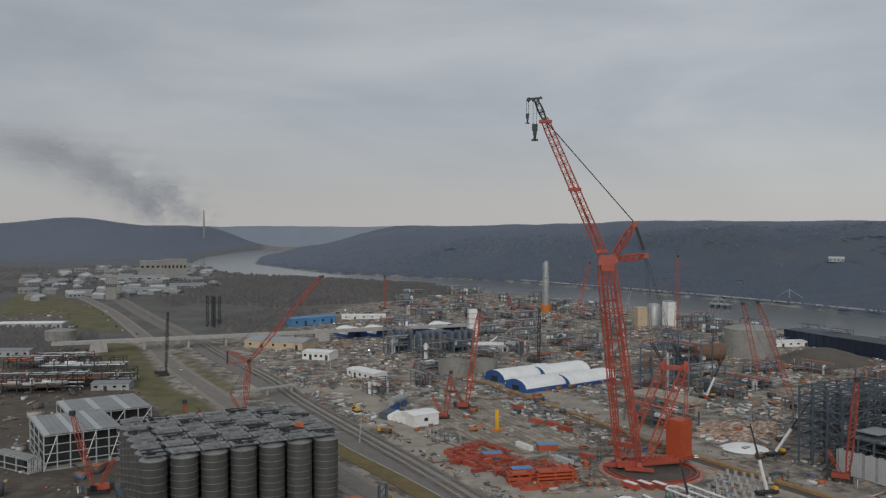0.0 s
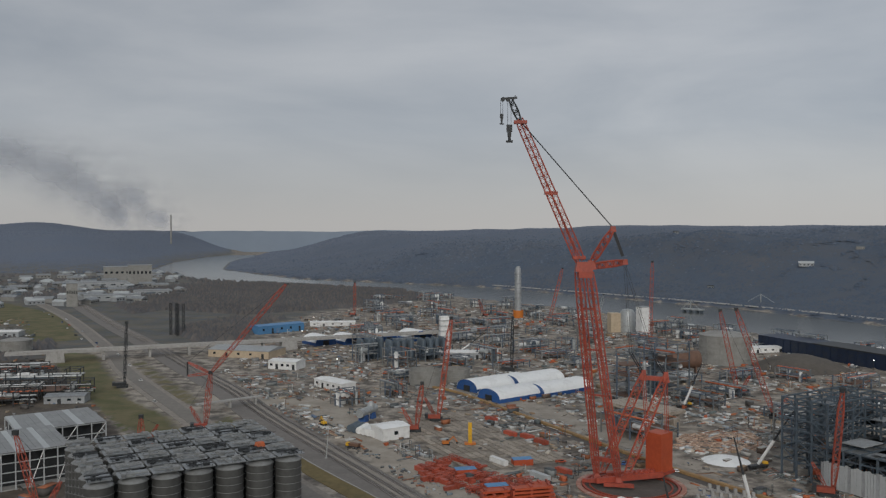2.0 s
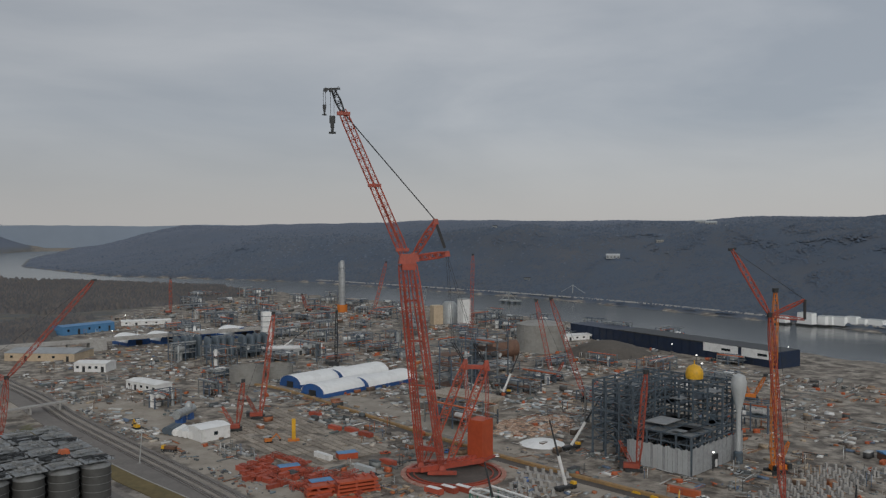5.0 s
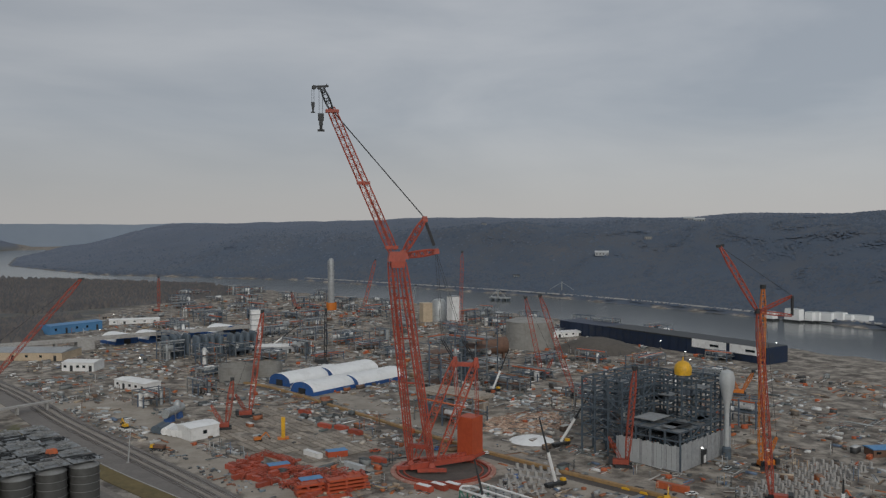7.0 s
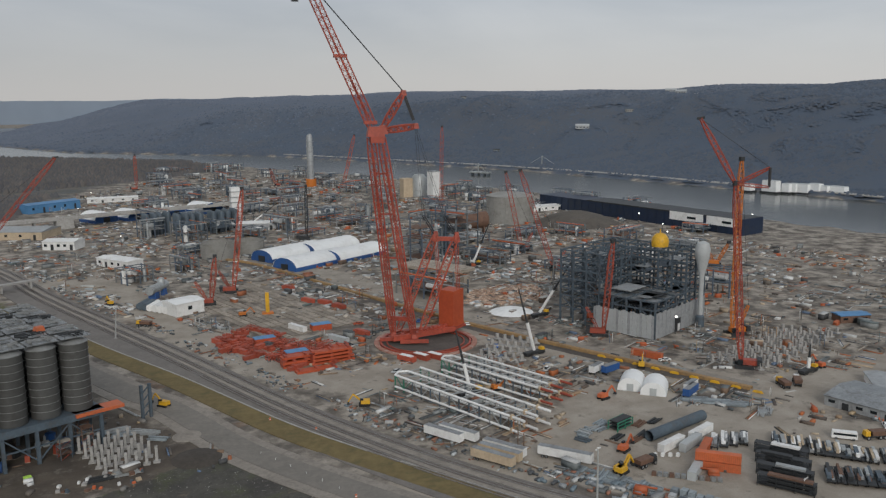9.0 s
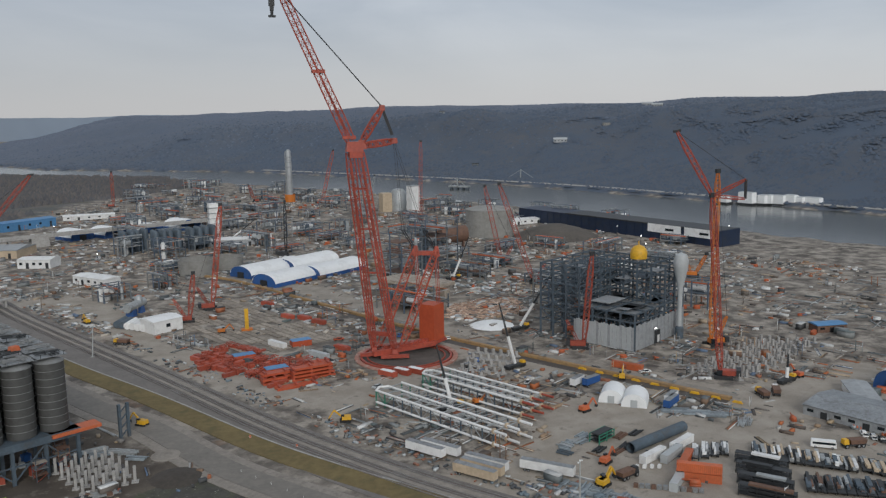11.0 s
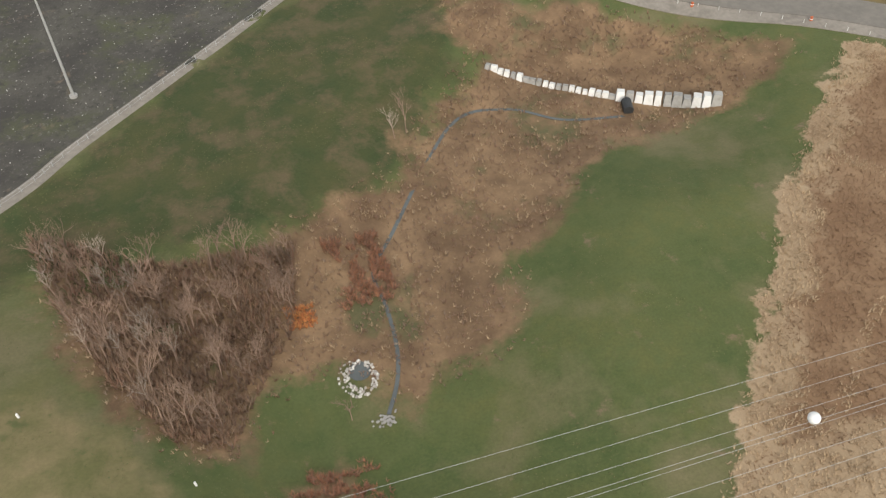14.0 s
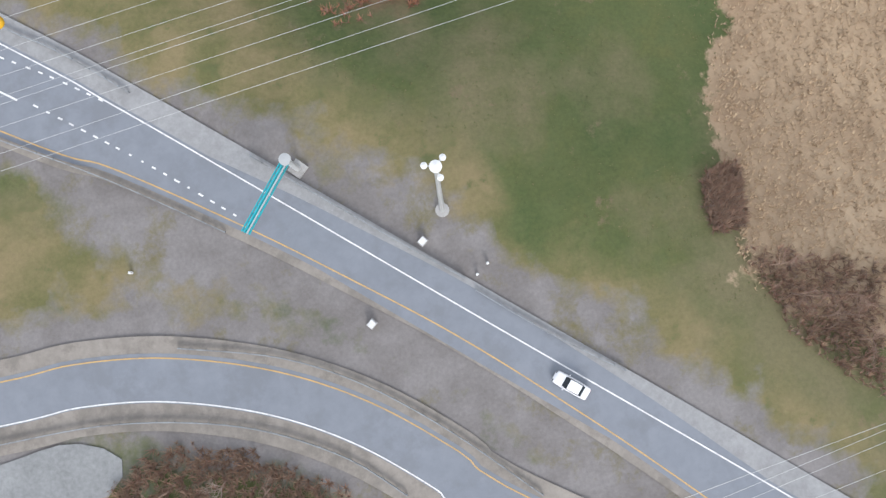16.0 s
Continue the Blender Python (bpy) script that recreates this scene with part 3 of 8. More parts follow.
def ground_material():
    m = bpy.data.materials.new("ground_cover")
    m.use_nodes = True
    n, l = m.node_tree.nodes, m.node_tree.links
    b = n["Principled BSDF"]
    b.inputs["Roughness"].default_value = 0.92
    geo = n.new("ShaderNodeNewGeometry")

    def tex(size, detail=8, rough=0.62):
        t = n.new("ShaderNodeTexNoise")
        t.inputs["Scale"].default_value, t.inputs["Detail"].default_value, t.inputs["Roughness"].default_value = 1 / size, detail, rough
        l.new(geo.outputs["Position"], t.inputs["Vector"])
        return t.outputs["Fac"]

    def span(v, a, b_, lo=0.0, hi=1.0):
        r = n.new("ShaderNodeMapRange")
        for key, val in (("From Min", a), ("From Max", b_), ("To Min", lo), ("To Max", hi)):
            r.inputs[key].default_value = val
        l.new(v, r.inputs["Value"])
        return r.outputs[0]

    def blend(fac, a, b_):
        x = n.new("ShaderNodeMix")
        x.data_type = "RGBA"
        l.new(fac, x.inputs["Factor"])
        for key, val in (("A", a), ("B", b_)):
            if isinstance(val, tuple):
                x.inputs[key].default_value = (*val, 1)
            else:
                l.new(val, x.inputs[key])
        return x.outputs["Result"]

    def zone(key, ragged, soft):
        at = n.new("ShaderNodeAttribute")
        at.attribute_name = key
        rag = span(tex(max(ragged * 2.2, 1), 9), 0.3, 0.7, -ragged, ragged)
        s = n.new("ShaderNodeMath")
        s.operation = "ADD"
        l.new(at.outputs["Fac"], s.inputs[0]), l.new(rag, s.inputs[1])
        return span(s.outputs[0], -soft, soft)

    big, mid, small, tiny = tex(45), tex(11), tex(2.6), tex(0.5)
    dirt = blend(span(big, 0.40, 0.6), (0.08, 0.068, 0.057), (0.135, 0.118, 0.10))
    dirt = blend(span(mid, 0.5, 0.66), dirt, (0.185, 0.16, 0.132))
    dirt = blend(span(tex(7), 0.56, 0.68), dirt, (0.05, 0.043, 0.036))
    dirt = blend(span(tex(19), 0.58, 0.7), dirt, (0.185, 0.118, 0.075))
    dirt = blend(span(tex(30), 0.57, 0.66), dirt, (0.082, 0.075, 0.068))
    haul = blend(span(mid, 0.4, 0.65), (0.285, 0.25, 0.205), (0.37, 0.332, 0.28))
    haul = blend(span(tex(5), 0.58, 0.7), haul, (0.19, 0.165, 0.138))
    dirt = blend(zone("haul", 5, 2.5), dirt, haul)
    green = blend(span(tex(16), 0.38, 0.62), (0.064, 0.09, 0.026), (0.106, 0.114, 0.036))
    green = blend(span(small, 0.42, 0.68), green, (0.088, 0.108, 0.036))
    green = blend(span(tex(27), 0.5, 0.64), green, (0.155, 0.138, 0.068))
    green = blend(span(tex(6, 9, 0.7), 0.6, 0.7), green, (0.19, 0.14, 0.085))
    dry = blend(span(tex(9), 0.38, 0.62), (0.125, 0.122, 0.045), (0.215, 0.172, 0.085))
    dry = blend(span(tex(4, 9, 0.7), 0.56, 0.66), dry, (0.10, 0.11, 0.04))
    green = blend(zone("dry", 7, 3), green, dry)
    bank = blend(span(tex(14), 0.38, 0.62), (0.036, 0.054, 0.015), (0.066, 0.068, 0.022))
    bank = blend(span(tex(9, 9, 0.7), 0.47, 0.64), bank, (0.105, 0.082, 0.042))
    green = blend(zone("bank", 4, 3), green, bank)
    spoil = blend(span(tex(20), 0.4, 0.62), (0.052, 0.048, 0.043), (0.088, 0.083, 0.07))
    spoil = blend(span(tex(14, 9, 0.7), 0.5, 0.66), spoil, (0.075, 0.082, 0.042))
    spoil = blend(span(tex(9, 9, 0.7), 0.6, 0.7), spoil, (0.19, 0.145, 0.10))
    spoil = blend(span(tex(2.2, 9, 0.75), 0.52, 0.62), spoil, (0.05, 0.046, 0.04))
    spoil = blend(span(tex(1.6, 9, 0.75), 0.57, 0.66), spoil, (0.15, 0.142, 0.125))
    spoil = blend(span(tex(0.9, 3), 0.64, 0.72), spoil, (0.23, 0.22, 0.20))
    brush = blend(span(tex(9), 0.36, 0.64), (0.13, 0.079, 0.043), (0.262, 0.168, 0.094))
    brush = blend(span(tex(17), 0.54, 0.64), brush, (0.10, 0.095, 0.042))
    reed = blend(span(tex(18), 0.36, 0.64), (0.31, 0.215, 0.13), (0.41, 0.305, 0.195))
    inner = blend(span(tex(12), 0.42, 0.62), (0.205, 0.12, 0.066), (0.28, 0.18, 0.105))
    reed = blend(zone("inner", 4, 1.5), reed, inner)
    verge = blend(span(tex(5), 0.4, 0.62), (0.172, 0.157, 0.147), (0.222, 0.207, 0.197))
    verge = blend(span(tex(13, 9, 0.7), 0.55, 0.66), verge, (0.155, 0.135, 0.065))
    # hill woods: blue haze mixed into the ground colour, paler far off
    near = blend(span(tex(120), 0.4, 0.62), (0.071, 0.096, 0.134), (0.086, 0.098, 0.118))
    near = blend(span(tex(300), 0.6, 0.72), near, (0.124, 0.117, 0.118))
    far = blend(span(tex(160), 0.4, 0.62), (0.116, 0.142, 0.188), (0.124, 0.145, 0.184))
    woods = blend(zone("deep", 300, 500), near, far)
    mud = blend(span(tex(13), 0.36, 0.64), (0.062, 0.05, 0.04), (0.12, 0.098, 0.075))
    mud = blend(span(tex(6, 9, 0.7), 0.55, 0.66), mud, (0.17, 0.15, 0.125))
    dirt = blend(zone("mud", 6, 3), dirt, mud)
    slope = blend(span(tex(22), 0.4, 0.62), (0.085, 0.088, 0.032), (0.15, 0.125, 0.062))
    fields = blend(span(tex(60), 0.4, 0.6), (0.092, 0.085, 0.058), (0.145, 0.128, 0.098))
    fields = blend(span(tex(23), 0.56, 0.66), fields, (0.075, 0.072, 0.066))
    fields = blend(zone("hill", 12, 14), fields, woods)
    col = blend(zone("green", 2.0, 0.6), dirt, green)
    col = blend(zone("verge", 5, 1.8), col, verge)
    col = blend(zone("brush", 6, 2.2), col, brush)
    col = blend(zone("reed", 3, 0.5), col, reed)
    col = blend(zone("spoil", 1.5, 0.5), col, spoil)
    col = blend(zone("fields", 25, 10), col, fields)
    col = blend(zone("slope", 5, 2.5), col, slope)
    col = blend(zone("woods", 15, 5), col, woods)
    gain = n.new("ShaderNodeVectorMath")
    gain.operation = "SCALE"
    l.new(col, gain.inputs[0]), l.new(span(tiny, 0.25, 0.75, 0.86, 1.14), gain.inputs["Scale"])
    l.new(gain.outputs[0], b.inputs["Base Color"])
    bu = n.new("ShaderNodeBump")
    bu.inputs["Strength"].default_value, bu.inputs["Distance"].default_value = 0.7, 0.25
    l.new(small, bu.inputs["Height"]), l.new(bu.outputs[0], b.inputs["Normal"])
    return m


me.materials.append(ground_material())
tagged(new("ground", me), "muddy gravel, winter grass and woods over rolling valley ground", "ground", "", "structure")

pts, t = along(RIVER, 60)
nrm = np.stack([-t[:, 1], t[:, 0]], -1)
g = Shape()
for k in range(len(pts) - 1):
    g.add([(*(pts[k] - nrm[k] * 135), -4.0), (*(pts[k + 1] - nrm[k + 1] * 135), -4.0), (*(pts[k + 1] + nrm[k + 1] * 135), -4.0), (*(pts[k] + nrm[k] * 135), -4.0)], [(0, 1, 2, 3)])
tagged(new("water", g.mesh("water", WATER)), "smooth grey brown river under an overcast sky", "river", "", "structure")

# ---- roads and railway ----
ribbon("road", ROAD18, 5.2, -5.2, 0.30, ASPHALT, "worn grey two-lane road beside the railway")
ribbon("pavement", ROAD18, 8.6, 5.3, 0.22, SHOULDER, "dusty gravel edge of the road")
ribbon("pavement", ROAD18, -5.3, -9.5, 0.22, SHOULDER, "pale muddy gravel edge of the road")
GRASSLINE = [(-112.6, 511.8), (-57.4, 415.7), (-19.0, 354.6), (16.8, 292.4), (38.1, 261.2), (58.6, 234.7), (77.9, 210.0), (95.9, 190.1), (130.2, 160.4), (157.4, 137.7), (205, 100)]
ribbon("trim", GRASSLINE, 6.0, 5.3, 0.33, CONCRETE, "low pale kerb beside the railway bed", category="kerb")
ribbon("ground", GRASSLINE, 5.2, -4.6, 0.29, material("dry_grass", (0.165, 0.125, 0.052), 0.95, 0, 0.3, 2.5, 0.02, (0.105, 0.092, 0.04), 0.7), "strip of dry olive grass between road and railway", category="grass")
ribbon("ground", TRACKS, 7, -17.5, 0.26, BALLAST, "dark ballast bed of the railway", category="railway bed")
for off in (4.2, -0.6, -5.4):
    ribbon("rail", TRACKS, off + 0.80, off + 0.66, 0.50, RAIL, "worn steel rail on the ballast", category="rail", thick=0.16)
    ribbon("rail", TRACKS, off - 0.66, off - 0.80, 0.50, RAIL, "worn steel rail on the ballast", category="rail", thick=0.16)
    ribbon("ground", TRACKS, off + 1.35, off - 1.35, 0.34, TIES, "row of dark wooden railway ties", step=0.35, dash=(0.3, 0.75), category="railway ties", thick=0.1)
ribbon("pavement", TRACKS, 3.2, 0.6, 0.36, SHOULDER, "pale crushed stone between the rails", category="gravel", thick=0.1)
ribbon("pavement", TRACKS, -2.2, -3.8, 0.36, SHOULDER, "pale crushed stone between the rails", category="gravel", thick=0.1)
HWY = [(-150, 170), (-98, 106), (-46.1, 51.0), (-34.7, 38.2), (-19.4, 20.2), (0.8, -3.8), (29.5, -37.7), (66, -82), (115, -148)]
INNER = [(-158, 155), (-106, 92), (-49.8, 39.9), (-37.4, 30.1), (-23.3, 16.7), (-13.2, 6.2), (-3.3, -4.6), (7.1, -17.6), (19.6, -34.6), (54, -84), (104, -150)]
ribbon("road", INNER, 6.5, -0.5, 0.200, PALE_ASPHALT, "pale grey highway ramp of worn asphalt", 2.0)
ribbon("road", HWY, 0.4, -5.0, 0.206, PALE_ASPHALT, "pale grey highway ramp of worn asphalt", 2.0)
ribbon("pavement", HWY, 3.6, 0.4, 0.19, material("pale_shoulder", (0.30, 0.30, 0.295), 0.9, 0, 0.18, 0.7, 0.004, (0.24, 0.235, 0.23), 0.6), "pale asphalt shoulder", 2.0)
ribbon("pavement", INNER, -0.5, -1.6, 0.17, SHOULDER, "pale gravel edge of the highway", 2.0)
ribbon("trim", HWY, 0.1, -0.1, 0.23, LINE_WHITE, "white edge line on the highway", 2.0, category="road line", thick=0.02)
ribbon("trim", INNER, 0.3, 0.12, 0.225, LINE_YELLOW, "faded yellow edge line on the highway", 2.0, category="road line", thick=0.02)
ribbon("trim", [(-46.7, 49.3), (-41.2, 44.5), (-35.4, 38.8)], 0.12, -0.12, 0.228, LINE_WHITE, "white dotted lane line", 0.3, (0.6, 1.8), "road line", 0.02)
ribbon("trim", [(-44.4, 41.7), (-34.7, 31.3), (-29.1, 24.9), (-23.7, 18.4)], 0.12, -0.12, 0.228, LINE_WHITE, "white dotted lane line", 0.3, (0.6, 1.75), "road line", 0.02)
ribbon("trim", [(-70, 61), (-51.8, 48.1), (-46.2, 43.0)], 0.13, -0.13, 0.228, LINE_WHITE, "white lane line", 2.0, None, "road line", 0.02)
RAMP = [(-150, 30), (-95, 12), (-60.8, 6.5), (-50.4, 5.3), (-39.2, 2.1), (-27.4, -3.8), (-17.8, -11.2), (-9.7, -20.3), (-5.8, -26.1), (18, -52), (40, -95)]
ribbon("road", RAMP, 3.4, -2.9, 0.20, PALE_ASPHALT, "curved pale grey ramp of worn asphalt", 1.5)
ribbon("pavement", RAMP, 5.6, 3.4, 0.18, SHOULDER, "pale gravel edge of the ramp", 1.5)
ribbon("pavement", RAMP, -2.9, -6.4, 0.18, SHOULDER, "pale gravel edge of the ramp", 1.5)
ribbon("trim", RAMP, 2.9, 2.72, 0.23, LINE_YELLOW, "faded yellow edge line on the ramp", 1.5, category="road line", thick=0.02)
ribbon("trim", RAMP, -2.6, -2.78, 0.23, LINE_WHITE, "white edge line on the ramp", 1.5, category="road line", thick=0.02)

# ---- the great ring crane ----
def ring_crane():
    o = thing("ring_crane", (97, 376), 0, "giant red lattice ring crane with a long jib", "crane")
    cx, cy = 97.0, 376.0

    def at(x, y, z):
        return Vector((x - cx, y - cy, z))

    part("track_ring", Shape().lathe([(24.6, 0), (24.6, 0.7), (22.4, 0.7), (22.4, 0)], 72), material("ring_mat", (0.36, 0.17, 0.125), 0.8, 0, 0.3, 1.0, 0, (0.5, 0.42, 0.36), 0.7), o, "pale dusty red ring of ground mats")
    part("rail_ring", Shape().lathe([(21.9, 0), (21.9, 1.1), (20.9, 1.1), (20.9, 0)], 72), CRANE_RED, o)
    part("inner_floor", Shape().lathe([(20.8, 0), (20.8, 0.3), (0.01, 0.32)], 72), material("ring_mud", (0.085, 0.075, 0.066), 0.8, 0, 0.3, 2.0, 0, (0.13, 0.115, 0.1), 0.5), o, "dark muddy floor inside the ring")
    part("inner_ring", Shape().lathe([(18.8, 0), (18.8, 0.9), (18.1, 0.9), (18.1, 0)], 72), STEEL_RED, o)
    fl, fr, dk = at(82.7, 382.5, 3), at(91.1, 375.7, 3), at(116, 385, 3)
    hl, hr = at(75.2, 388, 97.2), at(80.2, 387.2, 97.2)
    hub = at(78.0, 387.5, 100)
    tip = at(43.6, 390.5, 177.6)
    # carriage: two long girders, cross beams, winches, front bogies
    g = Shape()
    for k in (-5.2, 5.2):
        s = Vector((0.63, 0.77, 0)) * k
        g.bar(at(84, 378, 3.6) + s, at(117, 386.5, 3.6) + s, 1.5, 2.4)
    for u in (0.05, 0.3, 0.6, 0.9):
        c = at(84, 378, 3.4).lerp(at(117, 386.5, 3.4), u)
        g.bar(c - Vector((0.63, 0.77, 0)) * 5.2, c + Vector((0.63, 0.77, 0)) * 5.2, 1.2, 1.6)
    part("carriage", g, CRANE_RED, o)
    for f in (fl, fr):
        g = Shape()
        g.box(f.x, f.y, 0.7, 4.4, 4.4, 1.6), g.box(f.x, f.y, 2.3, 3.0, 3.0, 2.2, 0, 0.7)
        g.bar(f + Vector((-7, -2, -1)), f + Vector((6, -5, -1)), 1.6, 1.6)
        part("front_bogie", g, CRANE_RED, o)
    for k in range(6):
        c = at(96, 379.5, 4.8).lerp(at(109, 383.5, 4.8), k / 5)
        part("winch", Shape().tube(c - Vector((0.9, 1.6, 0)), c + Vector((0.9, 1.6, 0)), 1.0, 10), CRANE_RED, o)
    # counterweight
    g = Shape().box(0, 0, 0, 9.2, 8.6, 18.0)
    w = part("counterweight", g, BOX_RED, o, "tall orange red counterweight box")
    w.matrix_basis = pose(114.0 - cx, 390.0 - cy, 3.8, 0, 0, 40)
    g = Shape().box(0, 0, 0, 11, 10.5, 1.2)
    b = part("counterweight_tray", g, CRANE_RED, o)
    b.matrix_basis = pose(114.0 - cx, 390.0 - cy, 2.6, 0, 0, 40)
    # two-legged main mast, each leg a pair of lattice columns
    for f, h in ((fl, hl), (fr, hr)):
        for k in (-1.25, 1.25):
            s = Vector((k, -0.25 * k, 0))
            part("mast_leg", Shape().lattice(f + s * 0.35 + Vector((0, 0, 1.5)), h + s * 0.75, 2.3, 34, 0.23, 0.6, 0.6), CRANE_RED, o)
    for u, w_ in ((0.09, 2.0), (0.4, 0.8), (0.62, 0.8), (0.82, 0.8)):
        part("mast_cross_beam", Shape().bar(fl.lerp(hl, u), fr.lerp(hr, u), w_ * 0.8, w_), CRANE_RED, o)
    g = Shape()
    g.box(hub.x, hub.y, hub.z - 5.5, 6.4, 4.0, 3.0), g.box(hub.x - 0.6, hub.y, hub.z - 2.5, 8.2, 4.0, 4.6, 0, 0.8), g.box(hub.x + 3, hub.y, hub.z - 1.5, 4.2, 3.4, 4.2, 0, 0.7)
    part("mast_head", g, CRANE_RED, o)
    # jib
    j0 = hub + Vector((-2.2, 0, 2.5))
    for k in (-1.35, 1.35):
        s = Vector((k, 0.1 * k, 0.35 * k))
        part("jib", Shape().lattice(j0 + s, j0.lerp(tip, 0.88) + s * 0.7, 2.1, 30, 0.2, 0.7, 0.6), CRANE_RED, o)
    for u in (0.02, 0.42, 0.86):
        c = j0.lerp(tip, u)
        part("jib_cross_beam", Shape().box(c.x, c.y, c.z - 0.7, 6.0, 2.6, 1.5, 0), CRANE_RED, o)
    part("jib_top", Shape().lattice(j0.lerp(tip, 0.87), tip, 2.6, 5, 0.28, 0.6), DARK_STEEL, o, "dark jib tip")
    g = Shape()
    g.bar(tip + Vector((-4.6, 0, 0.4)), tip + Vector((3, 0, 1.0)), 0.8, 0.9), g.bar(tip + Vector((1.4, 0, 0)), tip + Vector((2.2, 0, 2.0)), 0.4), g.tube(tip + Vector((-3.6, -0.8, 0.2)), tip + Vector((-3.6, 0.8, 0.2)), 1.0, 10), g.tube(tip + Vector((-1.2, -0.8, 0.2)), tip + Vector((-1.2, 0.8, 0.2)), 1.0, 10)
    part("sheaves", g, DARK_STEEL, o)
    for dx, drop, s in ((-0.6, 16.5, 1.0), (-4.2, 9.5, 0.6)):
        g = Shape()
        top = tip + Vector((dx, 0, 0))
        bot = top - Vector((0, 0, drop))
        g.box(bot.x, bot.y, bot.z + 1.5 * s, 2.6 * s, 1.3 * s, 3.4 * s), g.box(bot.x, bot.y, bot.z - 0.6 * s, 1.7 * s, 1.2 * s, 2.2 * s), g.tube(bot + Vector((0, 0, -3.0 * s)), bot + Vector((0, 0, -0.4 * s)), 0.7 * s, 8), g.box(bot.x, bot.y, bot.z - 3.4 * s, 3.2 * s, 0.7 * s, 1.0 * s)
        hook = part("hook_block", g, DARK_STEEL, o, "dark hook block")
        r = Shape()
        for e in (-0.8, 0.8):
            r.tube(top + Vector((e * s, 0, 0)), bot + Vector((e * s, 0, 4.5 * s)), 0.1, 4)
        part("hoist_rope", r, ROPE, o)
    # luffing struts, pendants, link
    u1, u2 = at(91.0, 387.0, 117.3), at(96.4, 386.2, 102.0)
    part("upper_strut", Shape().lattice(hub + Vector((2.6, 0, 1)), u1, 2.9, 9, 0.42, 0.5), CRANE_RED, o)
    part("lower_strut", Shape().lattice(hub + Vector((3, 0, 0)), u2, 2.6, 9, 0.42, 0.6), CRANE_RED, o)
    for u in (u1, u2):
        part("strut_head", Shape().box(u.x, u.y, u.z - 1.2, 2.6, 2.6, 2.5, 0, 0.8), CRANE_RED, o)
    part("luffing_ropes", Shape().bar(u1.lerp(u2, 0.08), u1.lerp(u2, 0.82), 1.9, 1.3), ROPE, o, "dark bundle of luffing ropes")
    pd = j0.lerp(tip, 0.87)
    for k in (-0.7, 0.7):
        part("pendant", Shape().tube(pd + Vector((0, k, 0)), u1 + Vector((0, k, 0.6)), 0.14, 5), DARK_STEEL, o)
    # back mast
    a1, a2 = at(106.5, 390.5, 49.0), at(116.4, 388.0, 48.4)
    part("back_mast_leg", Shape().lattice(at(86.5, 387, 4), a1, 3.3, 17, 0.28, 0.6), STEEL_RED, o)
    part("back_mast_leg", Shape().lattice(at(96.5, 382, 4), a2, 3.3, 17, 0.28, 0.6), STEEL_RED, o)
    g = Shape().bar(a1 + Vector((-1.5, 0, -1.5)), a2 + Vector((1.5, 0, -1.5)), 2.0, 2.0)
    for a in (a1, a2):
        g.box(a.x, a.y, a.z - 3, 3.0, 2.4, 5.0, 0, 0.6)
    part("back_mast_head", g, CRANE_RED, o)
    for a, e in ((a1, (109.5, 391.5)), (a2, (117.5, 388.5))):
        for k in (-0.8, 0.0, 0.8):
            part("stay", Shape().tube(a + Vector((k, 0, -2)), at(e[0] + k, e[1], 12), 0.2, 4), CRANE_RED, o)
        for k in (-0.5, 0.5):
            part("stay_rope", Shape().tube(u2 + Vector((k, 0, -1)), a + Vector((k - 6, 0, 10)), 0.1, 4), ROPE, o)
            part("stay_rope", Shape().tube(a + Vector((k - 6, 0, 10)), a + Vector((k, 0, 0)), 0.3, 4), ROPE, o)
    return o


ring_crane()


# ---- silos on their steel deck ----
ROW, DEEP = Vector((9.13, 4.87, 0)), Vector((-4.87, 9.13, 0))
CORNER = Vector((-100.2, 264.0, 0))
turn = math.degrees(math.atan2(ROW.y, ROW.x))
base = thing("silo_deck", (-72, 300), turn, "dark steel deck on columns that carries the silos", "steel structure")


def to_deck(p):
    return Matrix.Rotation(-radians(turn), 3, "Z") @ (p - Vector((-72, 300, 0)))


mid = to_deck(CORNER + ROW * 3 + DEEP * 2.5)
part("deck_slab", Shape().box(mid.x, mid.y, 12.2, 74, 64, 1.4), GREY_STEEL, base)
part("edge_beam", Shape().box(mid.x, mid.y - 32.2, 11.4, 74, 0.5, 2.4), GREY_STEEL, base)
colm = Shape().box(0, 0, 0, 1.1, 1.1, 12.2).mesh("column", GREY_STEEL)
for i in range(8):
    for j in range(7):
        p = to_deck(CORNER + ROW * (i - 0.5) + DEEP * (j - 0.5))
        piece("column", colm, base, pose(p.x, p.y, 0))
for i in range(7):
    p, q = to_deck(CORNER + ROW * (i - 0.5) - DEEP * 0.5), to_deck(CORNER + ROW * (i + 0.5) - DEEP * 0.5)
    part("brace", Shape().bar((p.x, p.y, 1), (q.x, q.y, 11), 0.45) if i % 2 else Shape().bar((p.x, p.y, 11), (q.x, q.y, 1), 0.45), GREY_STEEL, base)
    part("tie_beam", Shape().bar((p.x, p.y, 6), (q.x, q.y, 6), 0.5), GREY_STEEL, base)
part("canopy", Shape().box(mid.x + 35.5, mid.y - 30.5, 12.6, 16, 6, 1.0), ORANGE, base, "orange safety canopy")

